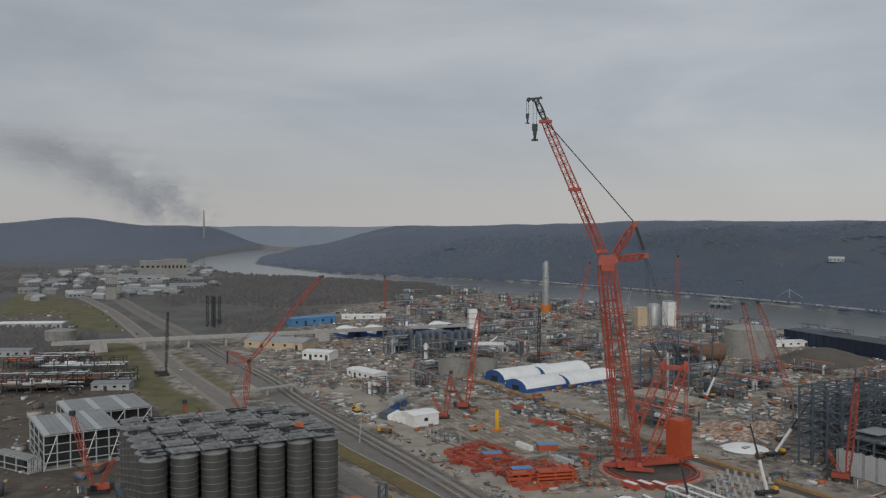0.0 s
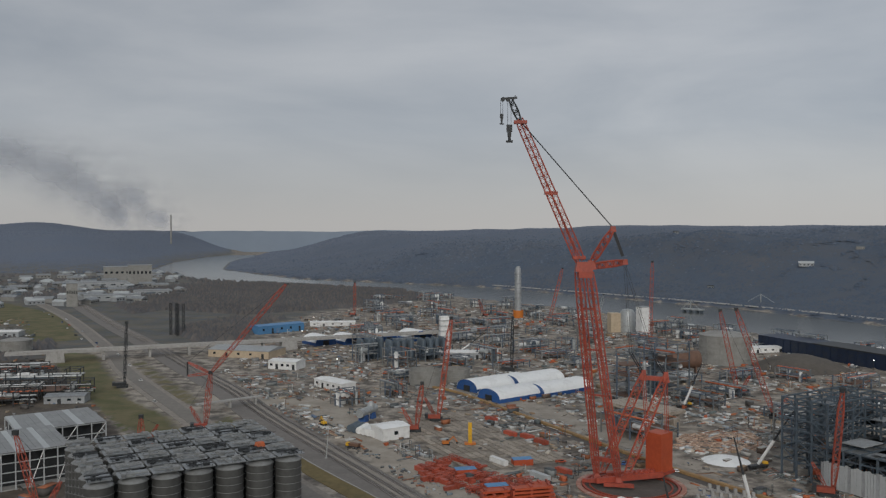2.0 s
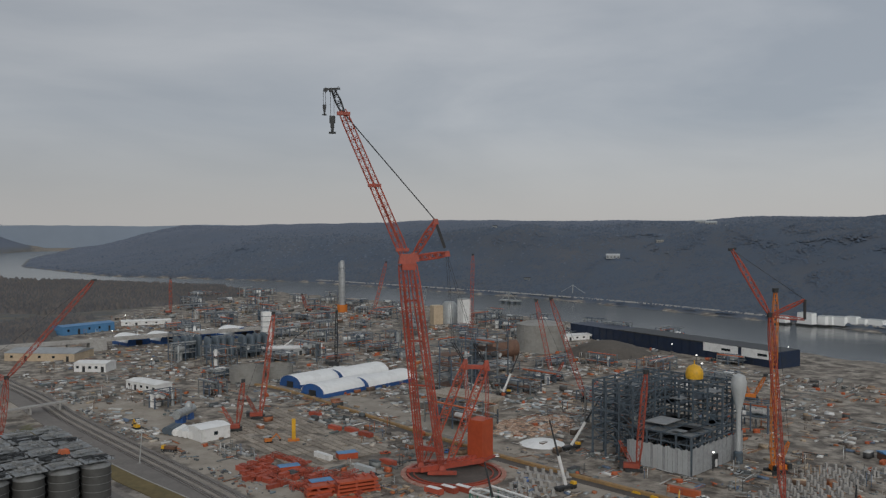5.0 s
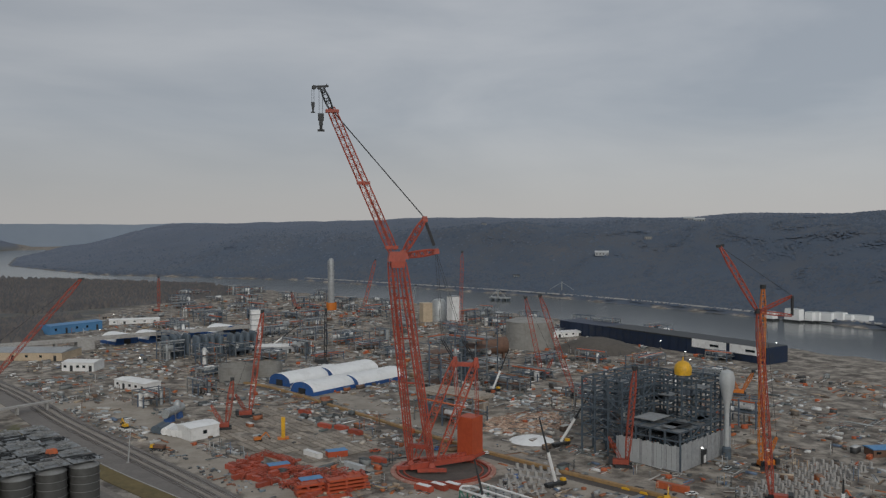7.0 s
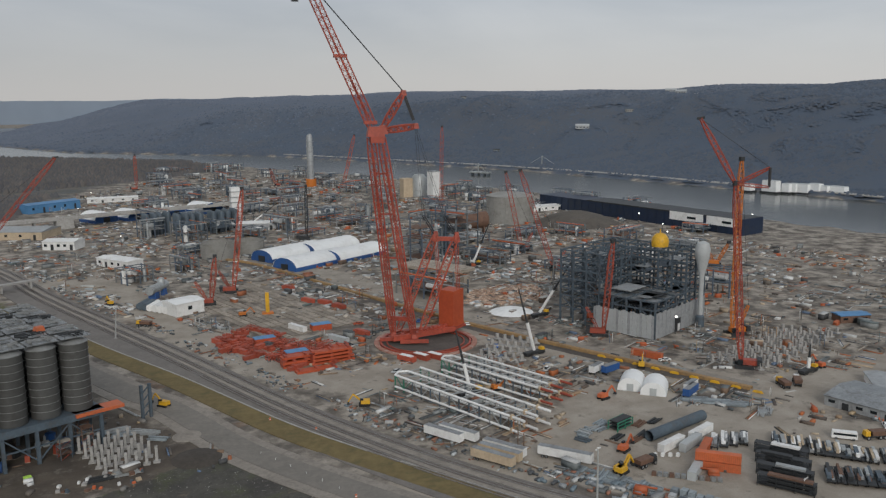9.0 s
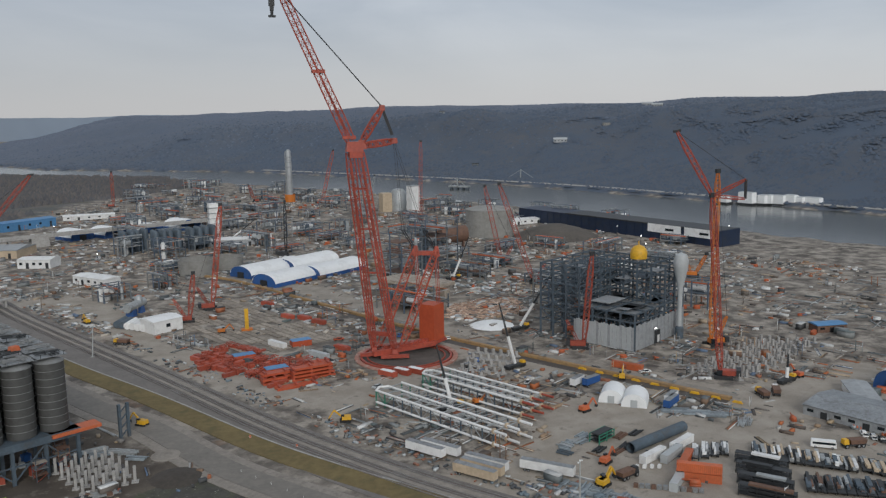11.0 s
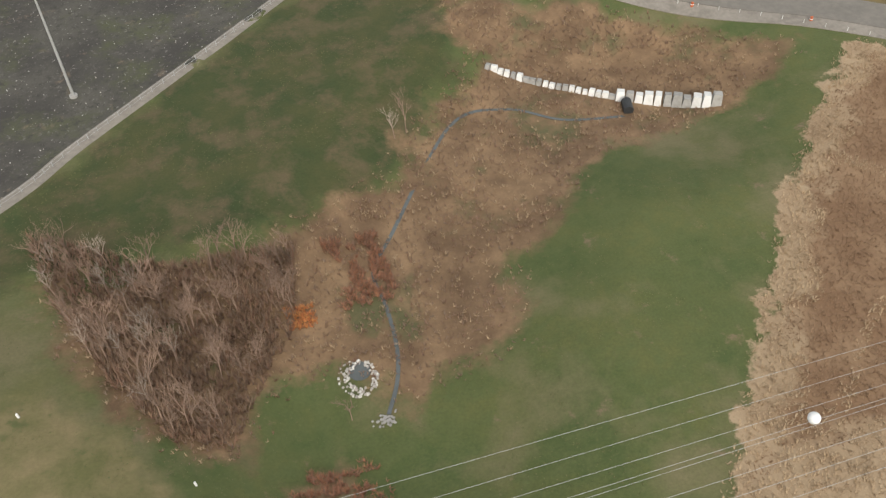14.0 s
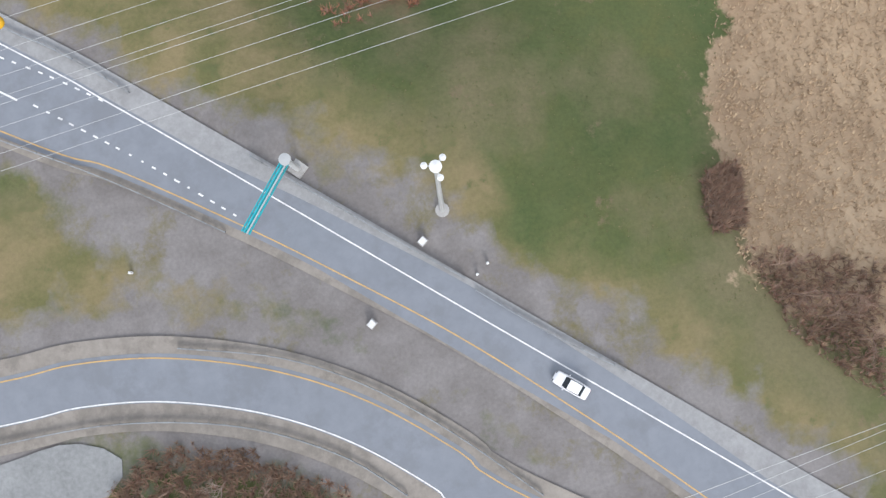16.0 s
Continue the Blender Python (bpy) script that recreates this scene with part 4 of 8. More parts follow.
R = 4.55
profile = [(R - 0.9, 13.0), (R - 0.2, 13.6), (R, 13.8)]
for k in range(9):
    z = 13.8 + k * 2.55
    profile += [(R, z + 2.4), (R + 0.16, z + 2.42), (R + 0.16, z + 2.54), (R, z + 2.55)]
silo = thing("silo", (0, 0, 0), 0, "tall dark grey ribbed steel silo on a deck", "silo", "block of silos")
part("shell", Shape().lathe(profile, 28), SILO, silo, soft=True)
for k in range(9):
    z = 13.8 + k * 2.55 + 2.40
    part("hoop", Shape().lathe([(R + 0.17, z), (R + 0.21, z + 0.02), (R + 0.21, z + 0.14), (R + 0.17, z + 0.16)], 28), SILO_TOP, silo)
part("roof", Shape().lathe([(R, 36.7), (R - 0.3, 37.0), (1.2, 38.4), (0.01, 38.5)], 28), SILO_TOP, silo, "pale conical roof", True)
part("vent", Shape().lathe([(0.6, 38.3), (0.6, 39.2), (0.9, 39.3), (0.01, 39.6)], 10), GALVANISED, silo)
for i in range(7):
    for j in range(6):
        p = CORNER + ROW * i + DEEP * j
        if i + j:
            copy_thing(silo, pose(p.x, p.y, 0))
        else:
            silo.matrix_basis = pose(p.x, p.y, 0)

# walkways and pipe frames over the silo roofs
walks = thing("roof_walkways", (-72, 300, 37.0), turn, "grey grating walkways and pipe frames across the silo roofs", "walkway")
random.seed(4)
for i in range(7):
    for j in range(6):
        p = to_deck(CORNER + ROW * i + DEEP * j)
        part("grating", Shape().box(p.x, p.y, 1.6, 9.6 if i else 7.6, 7.4, 0.25), GALVANISED, walks)
        g = Shape()
        for k in range(3):
            a, b = random.uniform(-3.5, 3.5), random.uniform(-2.8, 2.8)
            g.bar((p.x + a, p.y - 3, 2.2), (p.x + a, p.y + 3, 2.2), 0.35), g.bar((p.x - 4, p.y + b, 2.4), (p.x + 4, p.y + b, 2.4), 0.3)
            g.box(p.x + a, p.y + b, 1.85, random.uniform(0.8, 2.2), random.uniform(0.8, 1.8), random.uniform(0.5, 1.3))
        for k in (-3.6, 0, 3.6):
            g.bar((p.x + k, p.y - 3.65, 1.8), (p.x + k, p.y - 3.65, 3.0), 0.12)
        g.bar((p.x - 4.7, p.y - 3.65, 2.95), (p.x + 4.7, p.y - 3.65, 2.95), 0.12)
        part("pipe_frame", g, SILO_TOP if (i + j) % 3 else DARK_STEEL, walks)
p = to_deck(CORNER + ROW * 5.4 + DEEP * 1.2)
part("safety_net", Shape().box(p.x, p.y, 2.0, 3.2, 2.4, 1.6, 12, 0.8), ORANGE, walks, "bright orange safety sheeting")


# ---- lattice cranes about the plant ----
def crawler_crane(base, head, jib=None, mat=None, wide=2.4, strut=True, label="red lattice boom crawler crane at work on the plant"):
    mat = mat or CRANE_RED
    o = thing("crawler_crane", base, 0, label, "crane", "lattice cranes")
    z0 = o.matrix_basis.translation.z
    h = Vector((head[0] - base[0], head[1] - base[1], head[2] - z0))
    flat = Vector((h.x, h.y, 0))
    d = flat.normalized() if flat.length > 1 else Vector((-1, 0, 0))
    side = Vector((-d.y, d.x, 0))
    for k in (-3.0, 3.0):
        c = side * k
        part("crawler_track", Shape().bar(c - d * 4 + Vector((0, 0, 0.8)), c + d * 4 + Vector((0, 0, 0.8)), 1.3, 1.5), DARK_STEEL, o, "dark crawler track")
    part("house", Shape().bar(Vector((0, 0, 2.6)) - d * 5, Vector((0, 0, 2.6)) + d * 2.5, 3.4, 2.2), mat, o)
    part("counterweight", Shape().bar(Vector((0, 0, 3.0)) - d * 7, Vector((0, 0, 3.0)) - d * 5, 5.2, 2.6), DARK_STEEL, o)
    part("cab", Shape().bar(side * 2.4 + Vector((0, 0, 2.8)) + d * 0.6, side * 2.4 + Vector((0, 0, 2.8)) + d * 2.8, 1.4, 2.2), GLASS, o)
    foot = Vector((0, 0, 2.6)) + d * 1.5
    bays = max(8, int((h - foot).length / 3.2))
    part("boom", Shape().lattice(foot, h, wide, bays, 0.2, 0.45, 0.65), mat, o)
    part("boom_head", Shape().box(h.x, h.y, h.z - 0.6, 2.2, 1.6, 2.0), DARK_STEEL, o)
    if jib:
        j = Vector((jib[0] - base[0], jib[1] - base[1], jib[2] - z0))
        part("jib", Shape().lattice(h, j, wide * 0.85, max(8, int((j - h).length / 3.0)), 0.18, 0.4, 0.65), mat, o)
        part("jib_head", Shape().bar(j - Vector((1.5, 0, 0)), j + Vector((1.8, 0, 0.4)), 0.9, 1.1), DARK_STEEL, o)
        back = (h - j)
        s1 = h + Vector((back.x, back.y, 0)).normalized() * 13 + Vector((0, 0, 7))
        s2 = h + Vector((back.x, back.y, 0)).normalized() * 13 + Vector((0, 0, -1))
        part("strut", Shape().lattice(h, s1, 1.3, 6, 0.16, 0.5), mat, o)
        part("strut", Shape().lattice(h, s2, 1.3, 6, 0.16, 0.5), mat, o)
        part("luffing_ropes", Shape().bar(s1, s2, 0.9, 0.7), ROPE, o)
        part("pendant", Shape().tube(s1, j, 0.1, 4), ROPE, o)
    if strut:
        m = Vector((0, 0, 14)) - d * 7
        part("gantry_mast", Shape().lattice(Vector((0, 0, 3)) - d * 1, m, 1.5, 7, 0.15, 0.5), mat, o)
        part("pendant", Shape().tube(m, h, 0.09, 4), ROPE, o)
    return o


crawler_crane((-126.0, 494.3), (-121.5, 495.4, 33.0), (-78.3, 503.6, 84.8), None, 2.6)
crawler_crane((-144.3, 444.9), (-145.6, 444.5, 18.4), None, STEEL_RED, 2.4)
crawler_crane((-152.5, 343.1), (-161.3, 339.3, 35.3), None, STEEL_RED, 2.0)
crawler_crane((11.6, 513.9), (20.9, 513.6, 62.6), None, STEEL_RED, 2.6)
crawler_crane((-1.9, 485.7), (2.8, 485.7, 27.6), None, STEEL_RED, 2.6)
crawler_crane((232.8, 835.9), (236.0, 835.0, 85.5), None, CRANE_RED, 3.2, False)
crawler_crane((169.5, 1078.0), (187.2, 1075.1, 68.5), None, STEEL_RED, 3.6, False)
crawler_crane((-87.9, 1165.1), (-86.1, 1165.2, 45.6), None, STEEL_RED, 3.0, False)
crawler_crane((229.3, 587.9), (216.7, 592.7, 59.3), None, CRANE_RED, 3.0)
crawler_crane((223.2, 513.1), (201.2, 522.1, 66.8), None, CRANE_RED, 3.0)
crawler_crane((180.9, 360.5), (185.4, 358.2, 46.5), None, STEEL_RED, 2.4)
crawler_crane((217.5, 297.5), (211.6, 301.7, 78.4), (199.1, 310.1, 105.3), CRANE_RED, 2.3, False)
crawler_crane((243.7, 342.2), (243.0, 342.7, 84.8), None, AMBER, 2.2, True, "amber yellow lattice boom crane beside the red one")
crawler_crane((92.6, 1146.4), (84.7, 1147.0, 23.0), None, STEEL_RED, 3.0, False)
crawler_crane((332.1, 492.3), (339.0, 487.6, 16.1), None, AMBER, 1.8)
crawler_crane((77.0, 693.3), (79.2, 693.0, 44.6), None, DARK_STEEL, 2.0, False, "dark slender lattice crane among the process units")
crawler_crane((235.4, 1089.4), (243.4, 1087.6, 33.5), None, PALE_STEEL, 3.0, False, "pale grey boom crane by the river")
crawler_crane((-220.3, 632.0), (-217.1, 633.0, 48.0), None, DARK_STEEL, 1.6, False, "dark slender lattice mast among low buildings")


def mobile_crane(base, head, label="mobile crane with a white telescopic boom and dark jib"):
    o = thing("mobile_crane", base, 20, label, "crane", "mobile cranes")
    h = o.matrix_basis.inverted() @ Vector(head)
    foot = Vector((0, 0, 2.2))
    part("carrier", Shape().box(0, 0, 0.7, 11, 2.6, 1.2), DARK_STEEL, o)
    part("cab", Shape().box(4.5, 0, 1.9, 2.0, 2.4, 1.2, 0, 0.85), YELLOW, o)
    for x in (-4.2, -2.6, 2.8, 4.2):
        part("wheel", Shape().tube((x, -1.35, 0.65), (x, 1.35, 0.65), 0.65, 10), RUBBER, o)
    part("boom", Shape().tube(foot, foot.lerp(h, 0.45), 0.75, 6), WHITE, o)
    part("jib", Shape().tube(foot.lerp(h, 0.45), h, 0.55, 5, 0.3), DARK_STEEL, o, "dark jib")
    return o


mobile_crane((167.0, 403.6), (181.5, 397.3, 29.3))
mobile_crane((138.7, 341.4), (132.1, 344.0, 30.3))
mobile_crane((95.1, 299.8), (89.8, 301.4, 26.4))
mobile_crane((176.0, 545.9), (186.5, 542.4, 29.7))
mobile_crane((238.1, 283.0), (238.2, 282.9, 12.3))
mobile_crane((39.0, 789.9), (63.0, 788.3, 20.2))
mobile_crane((247.3, 396.4), (252.7, 392.9, 24.0))


# ---- large buildings and vessels of the plant ----
def tent(place, turn, length, width, height):
    o = thing("fabric_shelter", place, turn, "white arched fabric shelter with dark blue end walls", "shelter", "fabric shelters")
    n = 12
    arc = [(math.cos(math.pi * k / n) * width / 2, height * (0.32 + 0.68 * math.sin(math.pi * k / n))) for k in range(n + 1)]
    arc = [(width / 2, 0)] + arc + [(-width / 2, 0)]
    g = Shape()
    v = [(x, y, z) for x in (-length / 2, length / 2) for y, z in arc]
    v += [(x, y * 0.985, z * 0.985) for x in (-length / 2, length / 2) for y, z in arc]
    m = len(arc)
    f = [(k, k + 1, m + k + 1, m + k) for k in range(1, m - 2)]
    g.add(v, f)
    part("roof", g, FABRIC, o, soft=True)
    part("side_wall", Shape().box(0, width / 2 - 0.1, 0, length, 0.25, height * 0.32), BLUE, o), part("side_wall", Shape().box(0, -width / 2 + 0.1, 0, length, 0.25, height * 0.32), BLUE, o)
    for x in (-length / 2 + 0.3, length / 2 - 0.3):
        part("end_wall", Shape().add([(x, y * 0.98, z * 0.98) for y, z in arc] + [(x + 0.2, y * 0.98, z * 0.98) for y, z in arc], [tuple(range(m)), tuple(range(2 * m - 1, m - 1, -1))]), BLUE, o)
        part("door", Shape().box(x, 0, 0, 1.1, width * 0.28, height * 0.5), DARK_STEEL, o, "dark roller door")
    return o


BIG = 36.1
tent((57.0, 623.6), BIG, 52, 23, 8.5), tent((69.8, 586.9), BIG, 52, 23, 8.5), tent((88.0, 640.0), BIG, 48, 23, 8.5), tent((101.5, 604.5), BIG, 48, 23, 8.5)
tent((-101.6, 872.0), -55, 30, 24, 10)
tent((-72.3, 879.1), -55, 30, 24, 10)
tent((-2.3, 904.8), -55, 30, 26, 11)
tent((-36.9, 899.3), -55, 26, 22, 9)


def shed(place, turn, length, width, height, wall, roof, label, category="building", bays=5):
    """A low metal building with a shallow gabled roof, doors and windows."""
    o = thing("metal_building", place, turn, label, category)
    part("wall", Shape().box(0, 0, 0, length, width, height), wall, o)
    g, e, r = Shape(), 0.5, height + width * 0.07
    x, y = length / 2 + e, width / 2 + e
    g.add([(-x, -y, height), (x, -y, height), (x, 0, r), (-x, 0, r), (-x, y, height), (x, y, height), (-x, -y, height - 0.3), (x, -y, height - 0.3), (-x, y, height - 0.3), (x, y, height - 0.3)],
          [(0, 1, 2, 3), (3, 2, 5, 4), (6, 7, 1, 0), (4, 5, 9, 8), (6, 0, 3, 4, 8), (1, 7, 9, 5, 2)])
    part("roof", g, roof, o)
    for k in range(bays):
        px = -length / 2 + length * (k + 0.5) / bays
        part("door" if k % 3 == 1 else "window", Shape().box(px, -width / 2 - 0.05, 0 if k % 3 == 1 else height * 0.4, min(2.4, length / bays * 0.5), 0.16, height * (0.65 if k % 3 == 1 else 0.28)), DARK_STEEL if k % 3 == 1 else GLASS, o)
    for k in range(bays + 1):
        part("wall_rib", Shape().box(-length / 2 + length * k / bays, -width / 2 - 0.04, 0, 0.3, 0.2, height - 0.2), wall, o)
    return o


shed((-162.3, 978.7), 40.9, 60, 20, 9, BLUE_ROOF, BLUE_ROOF, "long low blue metal building at the edge of woods")
shed((-104.3, 1041.8), 5, 55, 14, 5, WHITE, WHITE, "long low white building among gravel lots")
shed((-159.4, 792.6), -18, 62, 34, 7, TAN, SHEET, "wide low warehouse with a pale grey roof")
shed((-110.8, 716.9), -20, 26, 17, 7, WHITE, WHITE, "white flat-roofed site building")
shed((-61.0, 623.0), -48.3, 34, 13, 6, WHITE, WHITE, "long white flat-roofed site building on stilts")
shed((-15.5, 472.6), 32, 17, 14, 7, WHITE, FABRIC, "white boxy fabric enclosure beside stored vessels", "building", 1)
shed((40.4, 771.3), -10, 40, 18, 6, SHEET, WHITE, "low white-roofed building among process units")
shed((238.8, 233.6), -67.0, 46, 24, 4, SHEET, GALVANISED, "low grey-roofed site office block", "building", 9)
shed((251.6, 256.4), 60, 24, 9, 3.5, WHITE, SHEET, "small pale site office", "building", 4)
tent((278.1, 263.1), 25, 20, 14, 9)
shed((314.4, 345.6), -8, 16, 8, 4, BROWN, BLUE_ROOF, "brown site hut with a pale blue roof", "hut", 3)
shed((332.3, 798.7), 10, 40, 14, 5, WHITE, WHITE, "low white building behind the round tank")
shed((-475.2, 944.8), 5, 70, 20, 6, SHEET, WHITE, "long white-roofed shed beyond the highway", "building", 8)
shed((-386.3, 732.3), 0, 30, 16, 6, SHEET, GALVANISED, "grey metal shed on muddy ground", "building", 4)
shed((-239.1, 579.1), 5, 26, 14, 5, SHEET, GALVANISED, "grey metal shed on muddy ground", "building", 4)


def white_dome(place, turn):
    o = thing("dome_tent", place, turn, "small white arched storage tent on the yard", "tent", "small arched tents")
    n, L, W, H = 10, 12, 10, 5.4
    arc = [(math.cos(math.pi * k / n) * W / 2, H * math.sin(math.pi * k / n) ** 0.8) for k in range(n + 1)]
    v = [(x, y, z) for x in (-L / 2, L / 2) for y, z in arc]
    part("cover", Shape().add(v, [(k, k + 1, n + 2 + k, n + 1 + k) for k in range(n)] + [tuple(range(n + 1)), tuple(range(2 * n + 1, n, -1))]), FABRIC, o, soft=True)
    part("door", Shape().box(-L / 2 - 0.05, 0, 0, 0.2, 2.6, 3), GREY_PAINT, o)


white_dome((160.1, 290.2), 55), white_dome((166.0, 282.7), 55)


def round_tank(place, r, h, mat, label, roofed=True, rings=5):
    o = thing("storage_tank", place, 0, label, "tank", "round tanks")
    part("shell", Shape().lathe([(r, 0), (r, h), (r - 0.3, h), (r - 0.3, 0)], 40), mat, o, soft=True)
    for k in range(rings):
        z = h * (k + 0.9) / rings
        part("ring_girder", Shape().lathe([(r + 0.02, z), (r + 0.45, z), (r + 0.45, z + 0.4), (r + 0.02, z + 0.4)], 40), mat, o)
    if roofed:
        part("roof", Shape().lathe([(r - 0.1, h - 0.1), (r * 0.6, h + r * 0.09), (0.01, h + r * 0.13)], 40), mat, o, soft=True)
    for k in range(12):
        a = k * math.pi / 6
        part("rib", Shape().box(r * math.cos(a) * 1.01, r * math.sin(a) * 1.01, 0, 0.4, 0.4, h), mat, o)
    return o


round_tank((272.9, 735.1), 22, 25, TANK_GREY, "wide grey concrete storage tank under construction")
round_tank((6.5, 638.0), 12.5, 11, TANK_GREY, "grey brown open steel tank", False)
round_tank((30.0, 654.6), 11, 9, TANK_GREY, "grey brown open steel tank", False)
round_tank((-376.3, 797.2), 14, 15, TANK_GREY, "grey round tank beside low sheds")
for c in ((-50.1, 760.0), (-39.6, 766.0), (-23.7, 750.6), (-12.0, 752.9), (5.6, 759.7), (18.0, 768.9)):
    g = thing("reactor_cluster", c, 15, "dark blue grey cluster of upright process vessels", "process vessels", "vessel clusters")
    for i in range(2):
        for j in range(3):
            part("vessel", Shape().lathe([(0.01, 0), (2.4, 0), (2.4, 17), (1.8, 18.5), (0.01, 19)], 14, i * 7, j * 6), GREY_STEEL, g, soft=True)

# steel-framed hall with a clad base, a yellow dome and a bulb-shaped vessel
A_, B_, C_ = Vector((*(201.9, 345.6), 0)), Vector((*(244.3, 370.9), 0)), Vector((*(175.5, 393.5), 0))
ex, ey = (B_ - A_).normalized(), None
ey = Vector((-ex.y, ex.x, 0))
wx, wy = (B_ - A_).length, abs((C_ - A_).dot(ey))
hall = thing("steel_hall", (A_.x, A_.y, 0), math.degrees(math.atan2(ex.y, ex.x)), "open blue grey steel frame building with a clad base", "steel building")
nx_, ny_ = 5, 7
TOP = 38.0
for i in range(nx_ + 1):
    for j in range(ny_ + 1):
        x, y = wx * i / nx_, wy * j / ny_
        tall = i >= 3 or j >= 4
        h = TOP if tall else 18
        part("column", Shape().box(x, y, 0, 0.8, 0.8, h), GREY_STEEL, hall)
for z in (8, 14, 18, 23, 28, 33, 37.6):
    for j in range(ny_ + 1):
        i0 = 0 if (j >= 4 or z <= 18) else 3
        part("floor_beam", Shape().bar((wx * i0 / nx_, wy * j / ny_, z), (wx, wy * j / ny_, z), 0.45, 0.65), GREY_STEEL, hall)
    for i in range(nx_ + 1):
        j0 = 0 if (i >= 3 or z <= 18) else 4
        part("floor_beam", Shape().bar((wx * i / nx_, wy * j0 / ny_, z), (wx * i / nx_, wy, z), 0.45, 0.65), GREY_STEEL, hall)
random.seed(9)
for z0, z1 in ((18, 23), (23, 28), (28, 33), (33, 37.6), (8, 14), (14, 18)):
    for j in range(ny_):
        for x in (0, wx * 3 / nx_, wx):
            if (x == 0 and z0 >= 18 and j < 4) or random.random() < 0.45:
                continue
            a, b = wy * j / ny_, wy * (j + 1) / ny_
            part("brace", Shape().bar((x, a, z0), (x, b, z1), 0.4) if random.random() < 0.5 else Shape().bar((x, b, z0), (x, a, z1), 0.4), GREY_STEEL, hall)
    for i in range(nx_):
        if random.random() < 0.5:
            part("brace", Shape().bar((wx * i / nx_, wy * (4 / ny_ if z0 >= 18 and i < 3 else 0), z0), (wx * (i + 1) / nx_, wy * (4 / ny_ if z0 >= 18 and i < 3 else 0), z1), 0.4), GREY_STEEL, hall)
for k in range(30):
    i, j, z = random.uniform(0.2, nx_ - 1), random.uniform(0.2, ny_ - 1), random.choice((8, 14, 18, 23, 28, 33))
    if z > 18 and i < 2.6 and j < 3.6:
        continue
    part("deck_plate", Shape().box(wx * (i + 0.5) / nx_, wy * (j + 0.5) / ny_, z + 0.5, wx / nx_ * random.uniform(0.7, 1.3), wy / ny_ * random.uniform(0.7, 1.6), 0.25), random.choice((GREY_STEEL, DARK_STEEL, GALVANISED)), hall)
for k in range(26):
    i, j, z = random.uniform(0.2, nx_ - 0.4), random.uniform(1, ny_ - 0.4), random.choice((0.4, 8.5, 14.5, 18.5, 23.5))
    if z > 18 and i < 2.8 and j < 4:
        continue
    part("equipment", Shape().lathe([(0.01, 0), (1.6, 0), (1.6, 4), (0.9, 4.8), (0.01, 5)], 10, wx * i / nx_, wy * j / ny_, z), random.choice((PALE_STEEL, GREY_STEEL, BROWN, DARK_STEEL)), hall)
part("roof_deck", Shape().box(wx * 0.3, wy * 0.28, 17.2, wx * 0.52, wy * 0.5, 0.5), GALVANISED, hall, "pale metal roof deck")
part("roof_deck", Shape().box(wx * 0.28, wy * 0.42, 19.8, wx * 0.3, wy * 0.2, 0.5), SHEET, hall, "pale metal roof deck")
n = 26
for k in range(n):
    part("cladding_panel", Shape().box(wx * (k + 0.5) / n, -0.7 - 0.08 * (k % 2), 0.3, wx / n - 0.12, 0.22, 12.5 + 0.4 * math.sin(k * 2.1)), SHEET, hall)
for k in range(n):
    part("cladding_panel", Shape().box(-0.7 - 0.08 * (k % 2), wy * 0.62 * (k + 0.5) / n, 0.3, 0.22, wy * 0.62 / n - 0.12, 11.5 + 0.4 * math.sin(k * 1.7)), GREY_PAINT if k % 5 else SHEET, hall)
# doorway as solid panels: dark for its shade, white for light in it
part("door_opening", Shape().box(wx * 0.42, -1.0, 0.2, 5.5, 0.2, 6.5), DARK_STEEL, hall)
part("door_light", Shape().box(wx * 0.44, -1.15, 0.4, 2.2, 0.1, 3.6), WHITE, hall)

single("dome_vessel", Shape().lathe([(0.01, 0), (4.2, 0), (4.4, 2.6), (4.0, 4.6), (2.7, 6.2), (0.9, 7.0), (0.35, 7.1), (0.3, 9.0), (0.01, 9.1)], 24), YELLOW, (*(223.6, 380.4, 38.4)[:2], TOP + 0.4), 0, "bright yellow domed vessel head on the steel frame", "vessel", soft=True)
v = thing("bulb_vessel", (235.6, 360.0), 0, "tall pale grey bulb-topped vessel beside the steel frame", "vessel")
ht = 44.0
part("shell", Shape().lathe([(1.2, 0), (1.2, ht * 0.5), (1.4, ht * 0.6), (2.4, ht * 0.7), (3.5, ht * 0.82), (3.8, ht * 0.9), (2.9, ht * 0.97), (0.01, ht)], 28), GREY_PAINT, v, soft=True)
part("skirt", Shape().lathe([(2.2, 0), (2.2, ht * 0.12), (1.25, ht * 0.14)], 28), GREY_STEEL, v)

# white flue column, box towers and dark vessels far back
v = thing("tall_column", (136.6, 1128.8), 0, "slender white distillation column with scaffolding", "column")
ht = 72.0
part("shell", Shape().lathe([(4.1, 0), (4.1, ht * 0.72), (3.4, ht * 0.75), (3.4, ht * 0.93), (1.9, ht * 0.96), (0.01, ht * 0.97)], 20), SHEET, v, soft=True)
for k in range(9):
    part("platform", Shape().lathe([(4.1, ht * (0.1 + 0.09 * k)), (5.0, ht * (0.1 + 0.09 * k)), (5.0, ht * (0.1 + 0.09 * k) + 0.4), (4.1, ht * (0.1 + 0.09 * k) + 0.4)], 16), GALVANISED, v)
part("ladder", Shape().box(-4.4, -1, 0, 0.8, 0.8, ht * 0.93), GALVANISED, v)
